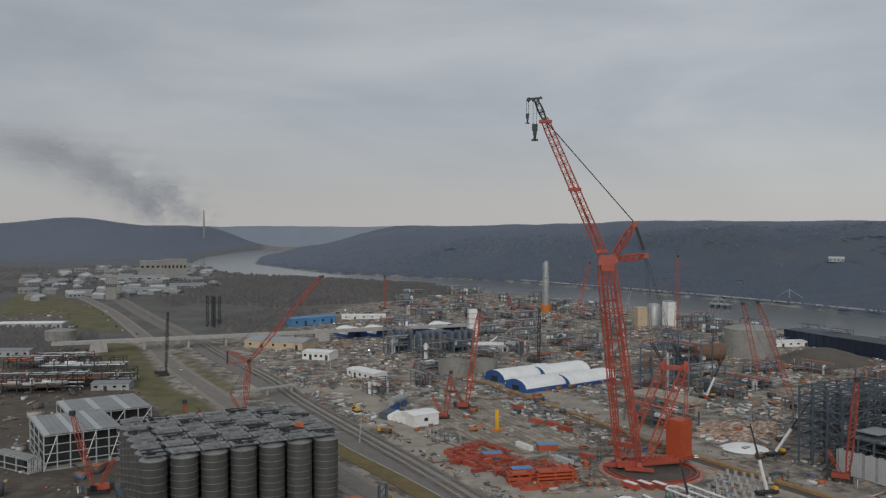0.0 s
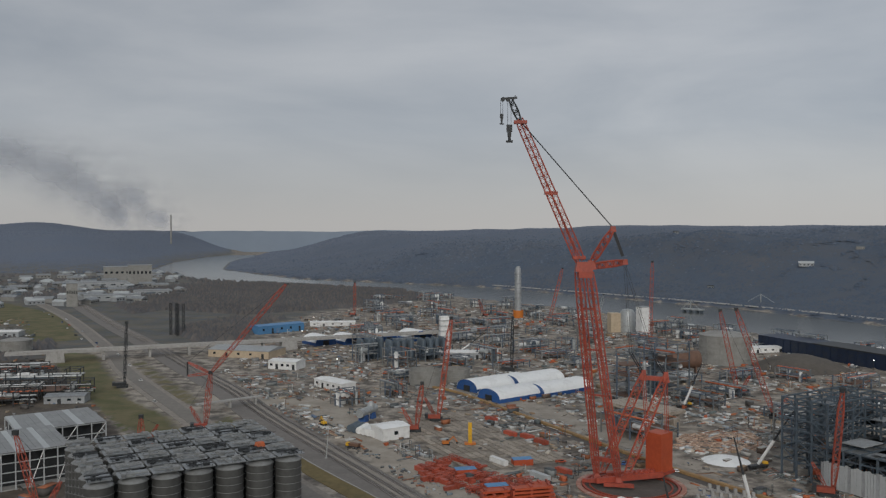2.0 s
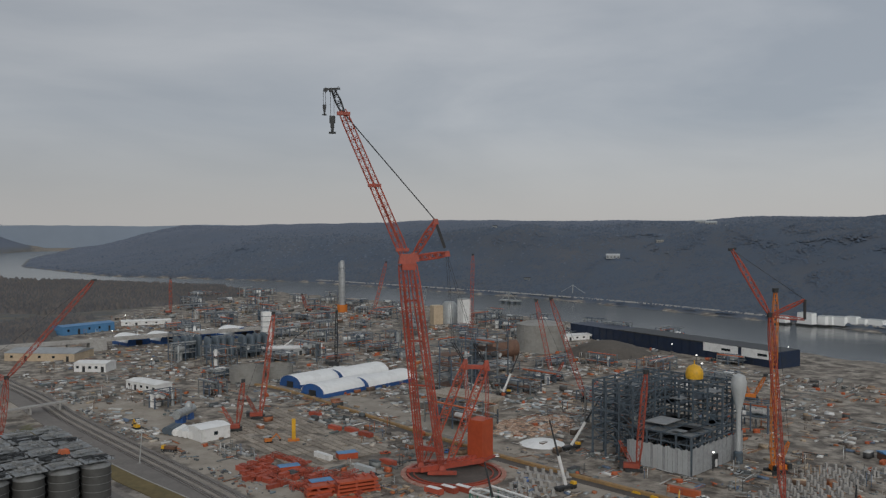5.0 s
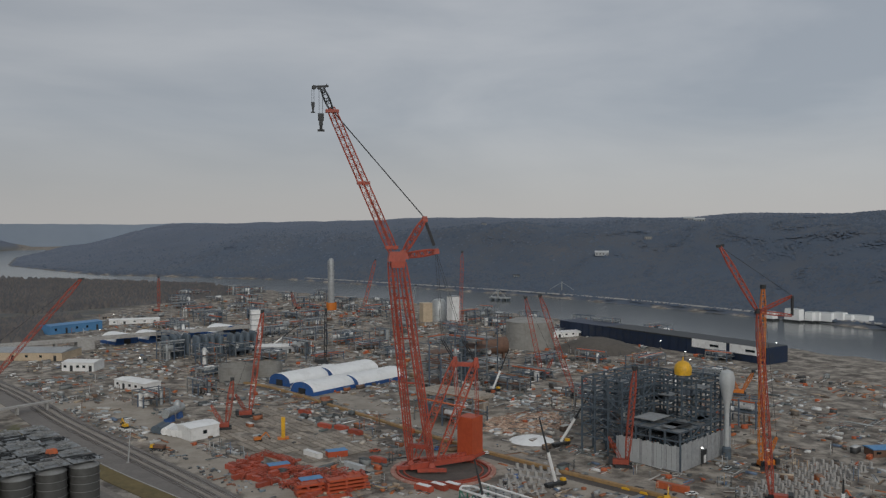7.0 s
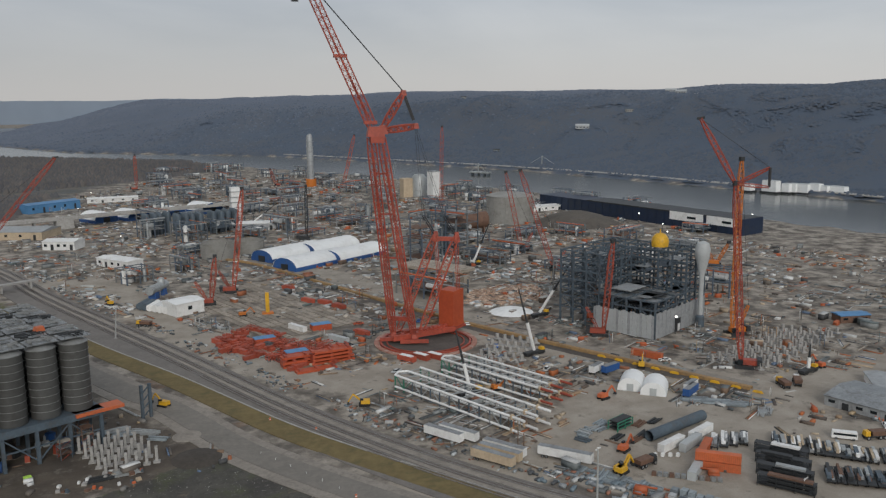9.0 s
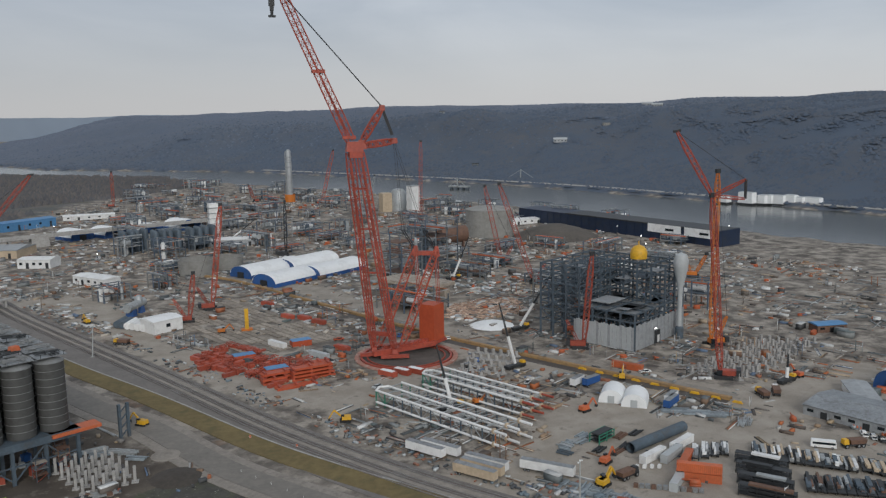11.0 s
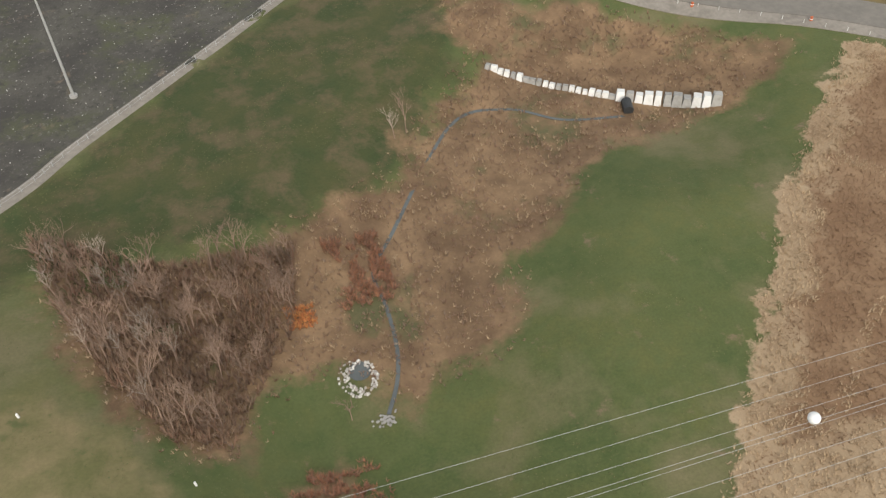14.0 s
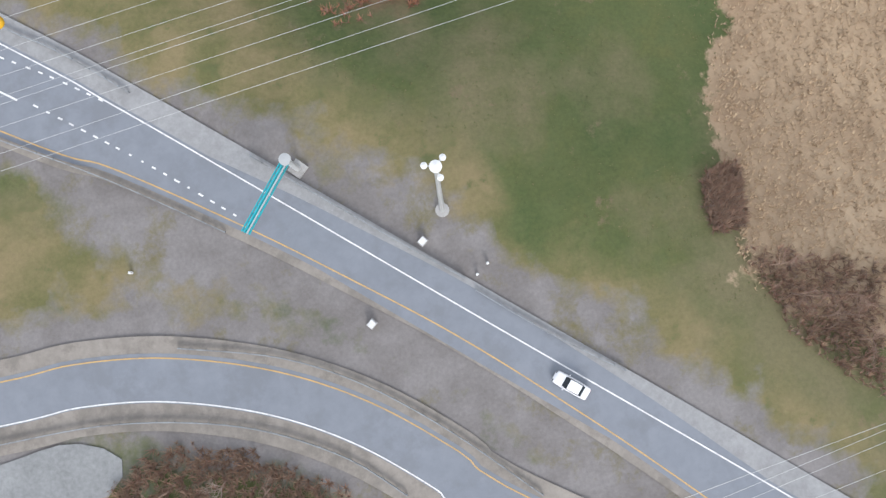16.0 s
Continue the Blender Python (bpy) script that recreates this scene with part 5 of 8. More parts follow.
part("base_scaffold", Shape().lathe([(7, 0), (7, ht * 0.14), (6.6, ht * 0.14), (6.6, 0)], 12), AMBER, v)
v = thing("white_tower", (26.2, 813.5), 0, "white wrapped process tower among cranes", "tower")
part("shell", Shape().box(0, 0, 0, 9, 9, 34, 10, 0.92), WHITE, v)
for k in range(6):
    part("platform", Shape().box(0, 0, 5 + 5 * k, 10.5, 10.5, 0.4, 10), GALVANISED, v)
v = thing("cold_box", (253.5, 933.8), 0, "tall plain white cold box tower", "tower")
part("shell", Shape().box(0, 0, 0, 11, 11, 31.3, 20), WHITE, v)
part("roof_rail", Shape().box(0, 0, 31.3, 11.2, 11.2, 0.8, 20), GALVANISED, v)
v = thing("cold_box", (243.1, 962.0), 0, "pale round-topped vessels in scaffolding", "vessel")
part("shell", Shape().lathe([(0.01, 0), (9, 0), (9, 22), (6, 26), (0.01, 27)], 20), PALE_STEEL, v, soft=True)
part("annex", Shape().box(-15, 2, 0, 12, 12, 22, 10), TAN, v)
v = thing("rusty_drum", (217.5, 674.1), 0, "big dark brown drum on legs", "vessel")
part("drum", Shape().tube((-12, 0, 12), (12, 3, 12), 7, 18), BROWN, v, soft=True)
for x in (-9, -3, 3, 9):
    part("leg", Shape().box(x, 0, 0, 1.2, 4, 7), BROWN, v)


# ---- yard things ----
def container(place, turn, mat, length=12.2, z=None, label="steel shipping container on the yard"):
    o = thing("shipping_container", place if z is None else (*place, z), turn, label, "container", "shipping containers")
    part("body", Shape().box(0, 0, 0.1, length, 2.5, 2.7), mat, o)
    g = Shape()
    for k in range(int(length / 0.6)):
        x = -length / 2 + 0.4 + k * 0.6
        g.box(x, -1.27, 0.3, 0.28, 0.08, 2.3), g.box(x, 1.27, 0.3, 0.28, 0.08, 2.3)
    part("corrugation", g, mat, o)
    for x in (-length / 2, length / 2):
        part("end_frame", Shape().box(x, 0, 0.05, 0.14, 2.56, 2.82), mat, o)
    return o


def wheels(o, xs, y, r=0.5):
    for x in xs:
        for s in (-1, 1):
            w = part("wheel", Shape().tube((x, s * y, r), (x, s * (y - 0.35), r), r, 10), RUBBER, o)
            part("rim", Shape().tube((x, s * (y + 0.02), r), (x, s * (y - 0.1), r), r * 0.55, 8), GALVANISED, w, "pale steel rim")


def trailer(place, turn, mat=None, length=15.5):
    o = thing("box_trailer", place, turn, "long white box trailer parked on gravel", "trailer", "box trailers")
    part("box", Shape().box(0, 0, 1.1, length, 2.6, 2.8), mat or WHITE, o)
    part("roof", Shape().box(0, 0, 3.9, length - 0.2, 2.5, 0.06), GALVANISED, o)
    part("skirt", Shape().box(0, 0, 0.6, length * 0.6, 1.2, 0.5), DARK_STEEL, o)
    wheels(o, (-length * 0.4, -length * 0.33), 1.3)
    return o


def flatbed(place, turn, load, k):
    o = thing("loaded_flatbed", place, turn, "flatbed trailer stacked with bundled steel", "trailer", "rows of loaded flatbeds")
    part("bed", Shape().box(0, 0, 1.0, 11.5, 2.5, 0.3), DARK_STEEL, o)
    wheels(o, (-4.4, -3.2, 4.0), 1.25)
    rnd = random.Random(k)
    for i in range(rnd.randint(5, 8)):
        L = rnd.uniform(3, 8)
        part("steel_load", Shape().box(rnd.uniform(-5, 5 - 0) * 0.6, rnd.uniform(-0.7, 0.7), 1.3, L, rnd.uniform(0.5, 1.4), rnd.uniform(0.3, 1.2)), rnd.choice(load), o)
    return o


def car(place, turn, mat, label="parked pickup on the gravel"):
    o = thing("pickup", place, turn, label, "car", "parked vehicles")
    o.location.z += 0.02
    L = 5.5
    g = Shape().box(0, 0, 0.42, L, 1.86, 0.46, 0, 0.97)
    part("body", g, mat, o)
    part("bonnet", Shape().box(L * 0.33, 0, 0.86, L * 0.3, 1.76, 0.16, 0, 0.9), mat, o)
    cx, cl = 0.25, 2.1
    part("cabin_glass", Shape().box(cx, 0, 0.88, cl + 0.5, 1.7, 0.55, 0, 0.8), GLASS, o)
    part("roof", Shape().box(cx, 0, 1.43, cl * 0.8 + 0.3, 1.36, 0.08, 0, 0.9), mat, o)
    part("load_bed", Shape().box(-L * 0.32, 0, 0.88, L * 0.33, 1.5, 0.05), DARK_STEEL, o)
    for y in (-0.86, 0.86):
        part("bed_side", Shape().box(-L * 0.32, y, 0.86, L * 0.34, 0.1, 0.3), mat, o)
    wheels(o, (-L * 0.31, L * 0.31), 0.93, 0.36)
    return o


def digger(place, turn, mat=None, arm=True):
    o = thing("excavator", place, turn, "yellow excavator on crawler tracks on muddy ground", "excavator", "earth movers")
    m = mat or YELLOW
    for y in (-1.2, 1.2):
        part("track", Shape().box(0, y, 0, 4.2, 0.7, 0.9), RUBBER, o)
    part("body", Shape().box(-0.4, 0, 1.0, 3.6, 2.6, 1.4, 0, 0.92), m, o)
    part("cab", Shape().box(1.0, 0.7, 1.2, 1.4, 1.0, 1.8, 0, 0.85), GLASS, o)
    part("boom", Shape().bar((1.2, -0.3, 1.9), (4.2, -0.3, 4.6), 0.45, 0.6), m, o)
    part("stick", Shape().bar((4.2, -0.3, 4.6), (6.2, -0.3, 1.6), 0.35, 0.45), m, o)
    part("bucket", Shape().box(6.1, -0.3, 0.7, 1.0, 1.1, 0.9, 0, 0.7), DARK_STEEL, o)
    return o


def dumper(place, turn, mat=None):
    o = thing("dump_truck", place, turn, "yellow dump truck on a muddy haul road", "truck", "earth movers")
    m = mat or YELLOW
    part("chassis", Shape().box(0, 0, 0.9, 8, 2.2, 0.5), DARK_STEEL, o)
    part("cab", Shape().box(3.0, 0, 1.4, 1.8, 2.3, 1.7, 0, 0.85), m, o)
    part("tipper", Shape().box(-1.2, 0, 1.5, 5.4, 2.7, 1.5, 0, 1.12), BROWN, o)
    wheels(o, (-3, -1.4, 2.9), 1.35, 0.75)
    return o


def yard_lerp(a, b, n):
    return [(a[0] + (b[0] - a[0]) * k / max(n - 1, 1), a[1] + (b[1] - a[1]) * k / max(n - 1, 1)) for k in range(n)]


container((148.2, 213.1), -35.1, ORANGE, 13.5, None, "orange shipping container on the yard")
container((148.2, 213.1), -35.1, ORANGE, 13.5, 2.95, "orange shipping container stacked on another")
container((152.0, 226.1), 45.4, ORANGE, 12.2, None, "orange shipping container on the yard")
container((139.8, 212.4), 44.7, GREY_PAINT, 10, None, "pale grey container on the yard")
container((143.6, 232.6), 26.3, WHITE, 12.2, None, "white container on the yard")
container((150.1, 231.5), 33.4, GREY_PAINT, 12.2, None, "pale grey container on the yard")
container((158.7, 238.8), 28.3, WHITE, 12.2, None, "white container on the yard")
container((185.3, 322.9), -53.8, ORANGE, 14, None, "orange site container beside the road")
container((57.5, 389.4), -56.5, GREY_PAINT, 12, None, "pale grey container among red components")
container((40.7, 415.8), -58.6, WHITE, 12, None, "white container among red components")
for k, c in enumerate((((83.1, 238.5), TAN), ((86.4, 241.0), TAN), ((89.0, 243.9), WHITE))):
    trailer(c[0], -52.0, c[1], 15.5)
trailer((73.3, 261.4), -54.0), trailer((78.5, 260.7), -54.0), trailer((105.9, 233.6), -43.9, None, 18)
trailer((159.7, 308.0), 25.2, BLUE, 9), trailer((154.0, 309.8), 34.2, WHITE, 8), trailer((176.7, 274.0), 36.7, BLUE, 10), trailer((179.5, 278.4), 37.0, WHITE, 9)
trailer((178.4, 166.8), -35.6, WHITE, 16), trailer((175.6, 161.8), -36.1, DARK_STEEL, 14)
for a, b, n, mats in (((178.0, 224.7), (200.0, 205.8), 12, (WHITE, PALE_STEEL, TAN, GREY_STEEL, DARK_STEEL)), ((203.8, 204.4), (211.2, 193.2), 6, (PALE_STEEL, GALVANISED, TAN)),
                      ((177.6, 198.6), (201.3, 184.2), 11, (PALE_STEEL, DARK_STEEL, GREY_STEEL, BROWN)), ((158.6, 230.6), (169.9, 230.5), 4, (WHITE, GALVANISED))):
    for k, c in enumerate(yard_lerp(a, b, n)):
        flatbed(c, 55.6 + (24 if a[1] < 190 and n == 11 else 0), mats, k + n)
rnd = random.Random(5)
for k, c in enumerate(yard_lerp((159.7, 195.6), (173.5, 216.0), 4)):
    o = thing("steel_rack", c, -49.2, "dark open rack stacked with steel sections", "rack", "storage racks")
    for x in (-8, -2.7, 2.7, 8):
        part("post", Shape().box(x, -1.3, 0, 0.25, 0.25, 3.6), DARK_STEEL, o), part("post", Shape().box(x, 1.3, 0, 0.25, 0.25, 3.6), DARK_STEEL, o)
    for z in (0.6, 2.0, 3.4):
        part("shelf", Shape().box(0, 0, z, 16.4, 2.8, 0.15), DARK_STEEL, o)
        part("load", Shape().box(rnd.uniform(-2, 2), 0, z + 0.16, rnd.uniform(8, 13), 2.0, 0.6), (BROWN, PALE_STEEL, DARK_STEEL, WHITE)[k] if z > 3 else DARK_STEEL, o)
# long dark pipe and shipping crates
single("steel_pipe", Shape().lathe([(1.9, -15), (1.9, 15), (1.7, 15), (1.7, -15)], 20), GREY_STEEL, (*(152.9, 244.8), 1.9), 0, "long dark blue grey steel pipe lying on the yard", "pipe").matrix_basis = Matrix.Translation((*(152.9, 244.8), 1.9)) @ pose(0, 0, 0, 0, 0, 22.2) @ pose(0, 0, 0, 0, 90)
bus = thing("minibus", (202.7, 221.5), -35.2, "white minibus driving across the gravel yard", "bus")
part("body", Shape().box(0, 0, 0.5, 8.2, 2.3, 2.3, 0, 0.94), WHITE, bus), part("windows", Shape().box(0.1, 0, 1.55, 7.2, 2.34, 0.75), GLASS, bus), wheels(bus, (-2.6, 2.8), 1.15, 0.45)
dumper((212.5, 218.6), 170), dumper((217.2, 272.0), 80), dumper((224.3, 272.6), 60, WHITE), dumper((-34.7, 448.3), 150), digger((-20.1, 323.3), 140), digger((118.7, 219.7), 30), digger((-56.4, 503.8), 120), digger((53.4, 301.4), 170), digger((118.8, 220.8), 30)
dumper((-32.4, 484.8), 200), digger((175.8, 310.8), 60), digger((142.9, 280.7), 20, ORANGE), digger((247.7, 287.8), 100, ORANGE), digger((15.5, 453.5), 10, AMBER), digger((107.3, 302.7), 10, AMBER)
cars = (WHITE, GREY_PAINT, DARK_STEEL, WHITE, BLUE, BOX_RED)
for k, c in enumerate(yard_lerp((223.9, 225.7), (228.6, 210.1), 6)):
    car(c, 60, cars[k % 6])
for k in range(14):
    c = (rnd.uniform(60, 270), rnd.uniform(300, 420))
    car(c, rnd.uniform(0, 360), cars[k % 6])
for k, c in enumerate(yard_lerp((-528.8, 1225.8), (-315.9, 847.2), 12)):
    car((c[0] + rnd.uniform(-9, 9), c[1]), 120 + rnd.uniform(-8, 8), cars[k % 6], "car on the service road")
for c in ((-249.0, 732.7), (-215.2, 657.9), (-179.0, 575.1), (-281.3, 797.5), (-57.2, 393.9)):
    car(c, 120, WHITE, "white pickup on the road")

# pipe rack modules lying in the yard
def rack_module(a, b, c, tip_mat):
    """A long white tubular module from a to b, as wide as to c."""
    a, b, c = Vector((*a, 0)), Vector((*b, 0)), Vector((*c, 0))
    o = thing("pipe_rack_module", (a.x, a.y), math.degrees(math.atan2((b - a).y, (b - a).x)), "long white tubular truss module lying on the yard", "steel module", "truss modules")
    L, W, H = (b - a).length, (c - a).length, 6.2
    s = 1 if (b - a).cross(c - a).z > 0 else -1
    n = 12
    for y in (0, W * 0.5, W):
        for z in (1.4, H):
            part("chord_pipe", Shape().tube((0, s * y, z), (L, s * y, z), 0.46, 8), WHITE, o, soft=True)
            part("flange", Shape().tube((L, s * y, z), (L + 0.6, s * y, z), 1.05, 12), TAN, o)
            part("stub", Shape().tube((L + 0.6, s * y, z), (L + 6, s * y, z), 0.5, 8), tip_mat, o)
    for k in range(n + 1):
        x = L * k / n
        for y in (0, W):
            part("post", Shape().box(x, s * y, 0, 0.4, 0.4, H), GREY_STEEL if k > 1 else GREEN_STEEL, o)
        part("cross_beam", Shape().bar((x, 0, H - 0.4), (x, s * W, H - 0.4), 0.35), PALE_STEEL, o)
        if k < n:
            part("diagonal", Shape().bar((x, 0, 1.4), (x + L / n, 0, H), 0.25) if k % 2 else Shape().bar((x, 0, H), (x + L / n, 0, 1.4), 0.25), GREEN_STEEL if k < 2 else PALE_STEEL, o)
            part("diagonal", Shape().bar((x, 0, H), (x + L / n, s * W, H), 0.25), PALE_STEEL, o)
            part("diagonal", Shape().bar((x, s * W, 1.4), (x + L / n, s * W, H), 0.25), PALE_STEEL, o)
    g = Shape()
    g.tube((0, 0, H), (-2.0, s * W * 0.25, H), 0.46, 8), g.tube((-2.0, s * W * 0.25, H), (0, s * W * 0.5, H), 0.46, 8)
    part("bent_pipe", g, WHITE, o)


rack_module((68.5, 315.0), (97.1, 259.1), (77.5, 325.1), WHITE)
rack_module((92.0, 329.7), (117.4, 283.0), (100.6, 338.2), STEEL_RED)

# yard stores: bundles, stacks, cages, tarpaulins and small shelters
def steel_bundle(place, turn, length, mat, rows=6):
    o = thing("steel_bundle", place, turn, "bundle of steel sections lying on timber skids", "steel bundle", "steel bundles")
    r = random.Random(int(place[0] * 31 + place[1] * 17))
    for x in (-length * 0.3, length * 0.3):
        part("skid", Shape().box(x, 0, 0, 0.3, rows * 0.62, 0.2), TIMBER, o)
    for k in range(rows):
        e, w = r.uniform(-0.6, 0.6), r.uniform(0.3, 0.5)
        part("bar", Shape().box(e, (k - rows / 2 + 0.5) * 0.62, 0.2, length * r.uniform(0.8, 1.05), w, r.uniform(0.25, 0.7)), mat, o)


def pallet_stack(place, turn, mat, load="pallet of wrapped goods on bare gravel", w=1.7, h=1.5):
    o = thing("pallet_stack", place, turn, load, "pallet", "pallet stacks")
    part("pallet", Shape().box(0, 0, 0, w * 1.1, w * 0.95, 0.16), TIMBER, o)
    part("load", Shape().box(0, 0, 0.16, w, w * 0.85, h, 0, 0.94), mat, o)


def tarpaulin(place, turn, w, d, mat=BLUE):
    g, n = Shape(), 7
    v = [((i / (n - 1) - 0.5) * w, (j / (n - 1) - 0.5) * d, 0.0 if i in (0, n - 1) or j in (0, n - 1) else 0.5 + 0.25 * math.sin(i * 2.3 + j * 1.7)) for j in range(n) for i in range(n)]
    g.add(v, [(j * n + i, j * n + i + 1, j * n + n + i + 1, j * n + n + i) for j in range(n - 1) for i in range(n - 1)])
    single("tarpaulin", g, mat, (*place, 0.35), turn, "crumpled bright blue tarpaulin over goods on the ground", "tarpaulin", "tarpaulins")


rnd = random.Random(91)
SKY_STEEL = material("blue_grey_bundles", (0.27, 0.31, 0.33), 0.5, 0.2, 0.25, 0.8, 0, (0.16, 0.18, 0.19), 0.5, spread=0.3)
for row in range(2):
    for k, c in enumerate(yard_lerp((105.5 + row * 3, 222.0 + row * 3), (120.5 + row * 3, 204.4 + row * 3), 8)):
        steel_bundle((c[0] + rnd.uniform(-0.6, 0.6), c[1] + rnd.uniform(-0.6, 0.6)), -50 + rnd.choice((0, 90, 90)) + rnd.uniform(-8, 8), rnd.uniform(3, 5.5), SKY_STEEL, rnd.randint(3, 5))
for k, c in enumerate(yard_lerp((127.0, 202.5), (139.5, 187.5), 9)):
    pallet_stack((c[0] + rnd.uniform(-0.4, 0.4), c[1]), 38 + rnd.uniform(-6, 6), SKY_STEEL, "stack of pale blue grey bundled sheets", 2.4, rnd.uniform(1.2, 2.2))
    pallet_stack((c[0] - 2.6, c[1] - 3.0 + rnd.uniform(-0.4, 0.4)), 38 + rnd.uniform(-6, 6), rnd.choice((SKY_STEEL, GREY_PAINT, GREY_STEEL)), "stack of pale blue grey bundled sheets", 2.2, rnd.uniform(0.8, 1.8))
for i in range(4):
    for k, c in enumerate(yard_lerp((141.2, 187.0), (136.6, 180.0), 4)):
        pallet_stack((c[0] + i * 1.9, c[1] - i * 1.25), 38 + rnd.uniform(-5, 5), WHITE if (i + k) % 3 else BROWN, "low white stack on a reddish pallet", 1.3, rnd.uniform(0.5, 1.0))
LIME = material("lime_sheet", (0.42, 0.68, 0.10), 0.6, 0, 0.12, 1.5)
single("lime_crate", Shape().box(0, 0, 0, 3.6, 2.2, 1.9, 0, 0.97), LIME, (147.2, 185.6), -35, "bright lime green sheeted crate", "crate")
v = thing("blue_shelter", (149.2, 181.8), 55, "small arched blue shelter beside the railway", "shelter")
arc = [(math.cos(math.pi * k / 8) * 2.2, 2.2 + 1.9 * math.sin(math.pi * k / 8)) for k in range(9)]
arc = [(2.2, 0)] + arc + [(-2.2, 0)]
part("cover", Shape().add([(x, a, b) for x in (-2.6, 2.6) for a, b in arc], [(k, k + 1, 12 + k, 11 + k) for k in range(10)]), BLUE_ROOF, v, soft=True)
part("end_wall", Shape().add([(x, a * 0.97, b * 0.97) for x in (-2.5, -2.4) for a, b in arc], [tuple(range(11)), tuple(range(21, 10, -1))]), BLUE, v)
tarpaulin((139.6, 176.4), -30, 6, 2.6), tarpaulin((168.0, 162.4), -30, 7.5, 2.6), tarpaulin((173.4, 170.4), -30, 5, 3)
single("long_girder", Shape().bar((-7.5, 0, 0.9), (7.5, 0, 0.9), 0.9, 0.25).bar((-7.5, 0, 0.55), (7.5, 0, 0.55), 0.18, 0.6).bar((-7.5, 0, 0.2), (7.5, 0, 0.2), 0.9, 0.25), BROWN, (151.0, 168.9), -28.9, "long rusty steel girder lying beside the tracks", "girder")
for k in range(16):
    pallet_stack((rnd.uniform(150, 165), rnd.uniform(171, 178)), rnd.uniform(0, 90), rnd.choice((TAN, TAN, ORANGE, CONCRETE, BROWN)), "small timber stack on gravel", rnd.uniform(0.8, 1.6), rnd.uniform(0.4, 1.2))
container((172.6, 176.0), 50, ORANGE, 4.5, None, "small rust orange container beside huts")
trailer((183.0, 170.8), -30.0, WHITE, 13)
shed((174.6, 170.6), -30, 7, 5, 3, BROWN, BLUE_ROOF, "small brown hut with a blue roof", "hut", 2)
single("yellow_skip", Shape().box(0, 0, 0, 6, 2.2, 1.4, 0, 1.12), YELLOW, (177.0, 163.4), -30, "long yellow steel skip beside the tracks", "skip")
o = thing("green_rack", (135.6, 253.0), 28, "dark green steel frame rack full of pipes", "rack")
for x in (-4.5, 0, 4.5):
    for yv in (-2, 2):
        part("post", Shape().box(x, yv, 0, 0.3, 0.3, 3.2), GREEN_STEEL, o)
for z in (0.7, 2.0, 3.1):
    for yv in (-2, 2):
        part("beam", Shape().box(0, yv, z, 9.4, 0.25, 0.3), GREEN_STEEL, o)
    part("load", Shape().box(0, 0, z + 0.05, 8.4, 3.2, 0.4), DARK_STEEL, o)
for k, c in enumerate(yard_lerp((118.0, 248.5), (131.5, 257.0), 8)):
    steel_bundle((c[0] + rnd.uniform(-1, 1), c[1] + rnd.uniform(-2.5, 2.5)), 30 + rnd.choice((0, 90)) + rnd.uniform(-12, 12), rnd.uniform(3.5, 6), rnd.choice((PALE_STEEL, PALE_STEEL, GREY_STEEL, SKY_STEEL)), rnd.randint(3, 6))
for c in ((143.2, 253.4), (149.5, 254.2), (140.0, 244.5), (134.6, 241.0), (130.5, 245.0)):
    steel_bundle(c, 30 + rnd.uniform(-10, 10), rnd.uniform(5, 7.5), rnd.choice((DARK_STEEL, BROWN)), 5)
digger((127.2, 234.6), 35, ORANGE), dumper((128.6, 222.4), 20, DARK_STEEL)
for c in yard_lerp((134.8, 227.6), (141.7, 225.4), 4):
    pallet_stack(c, 40, WHITE, "white wrapped cube on a pallet", 1.2, 1.1)
for k, c in enumerate(yard_lerp((127.3, 215.4), (144.0, 205.6), 12)):
    pallet_stack(c, -30 + rnd.uniform(-5, 5), GALVANISED if k % 3 else BROWN, "grey wire cage of fittings on a pallet", 1.4, 1.3)
for c in ((157.4, 231.6), (160.6, 231.0), (164.0, 231.4), (167.6, 231.0), (170.4, 231.6)):
    steel_bundle(c, 62 + rnd.uniform(-6, 6), 7, PALE_STEEL, 4)
for k, c in enumerate(yard_lerp((174.0, 268.8), (189.0, 257.2), 6)):
    steel_bundle((c[0], c[1] + (k % 2) * 3.0), -30 + rnd.uniform(-6, 6), 9, SKY_STEEL, 6)
for k in range(4):
    steel_bundle((190.6 + k * 1.4, 249.0 + (k % 2) * 2.4), 52 + rnd.uniform(-8, 8), 7, PALE_STEEL, 4)
for a, b in (((226.0, 233.0), (228.0, 230.0)), ((229.4, 223.0), (231.4, 220.6))):
    for c in yard_lerp(a, b, 4):
        single("safety_barrier", Shape().box(0, 0, 0, 1.6, 0.5, 1.0, 0, 0.7), ORANGE, (*c, 0.1), 70, "orange plastic safety barrier on the yard", "barrier", "safety barriers")
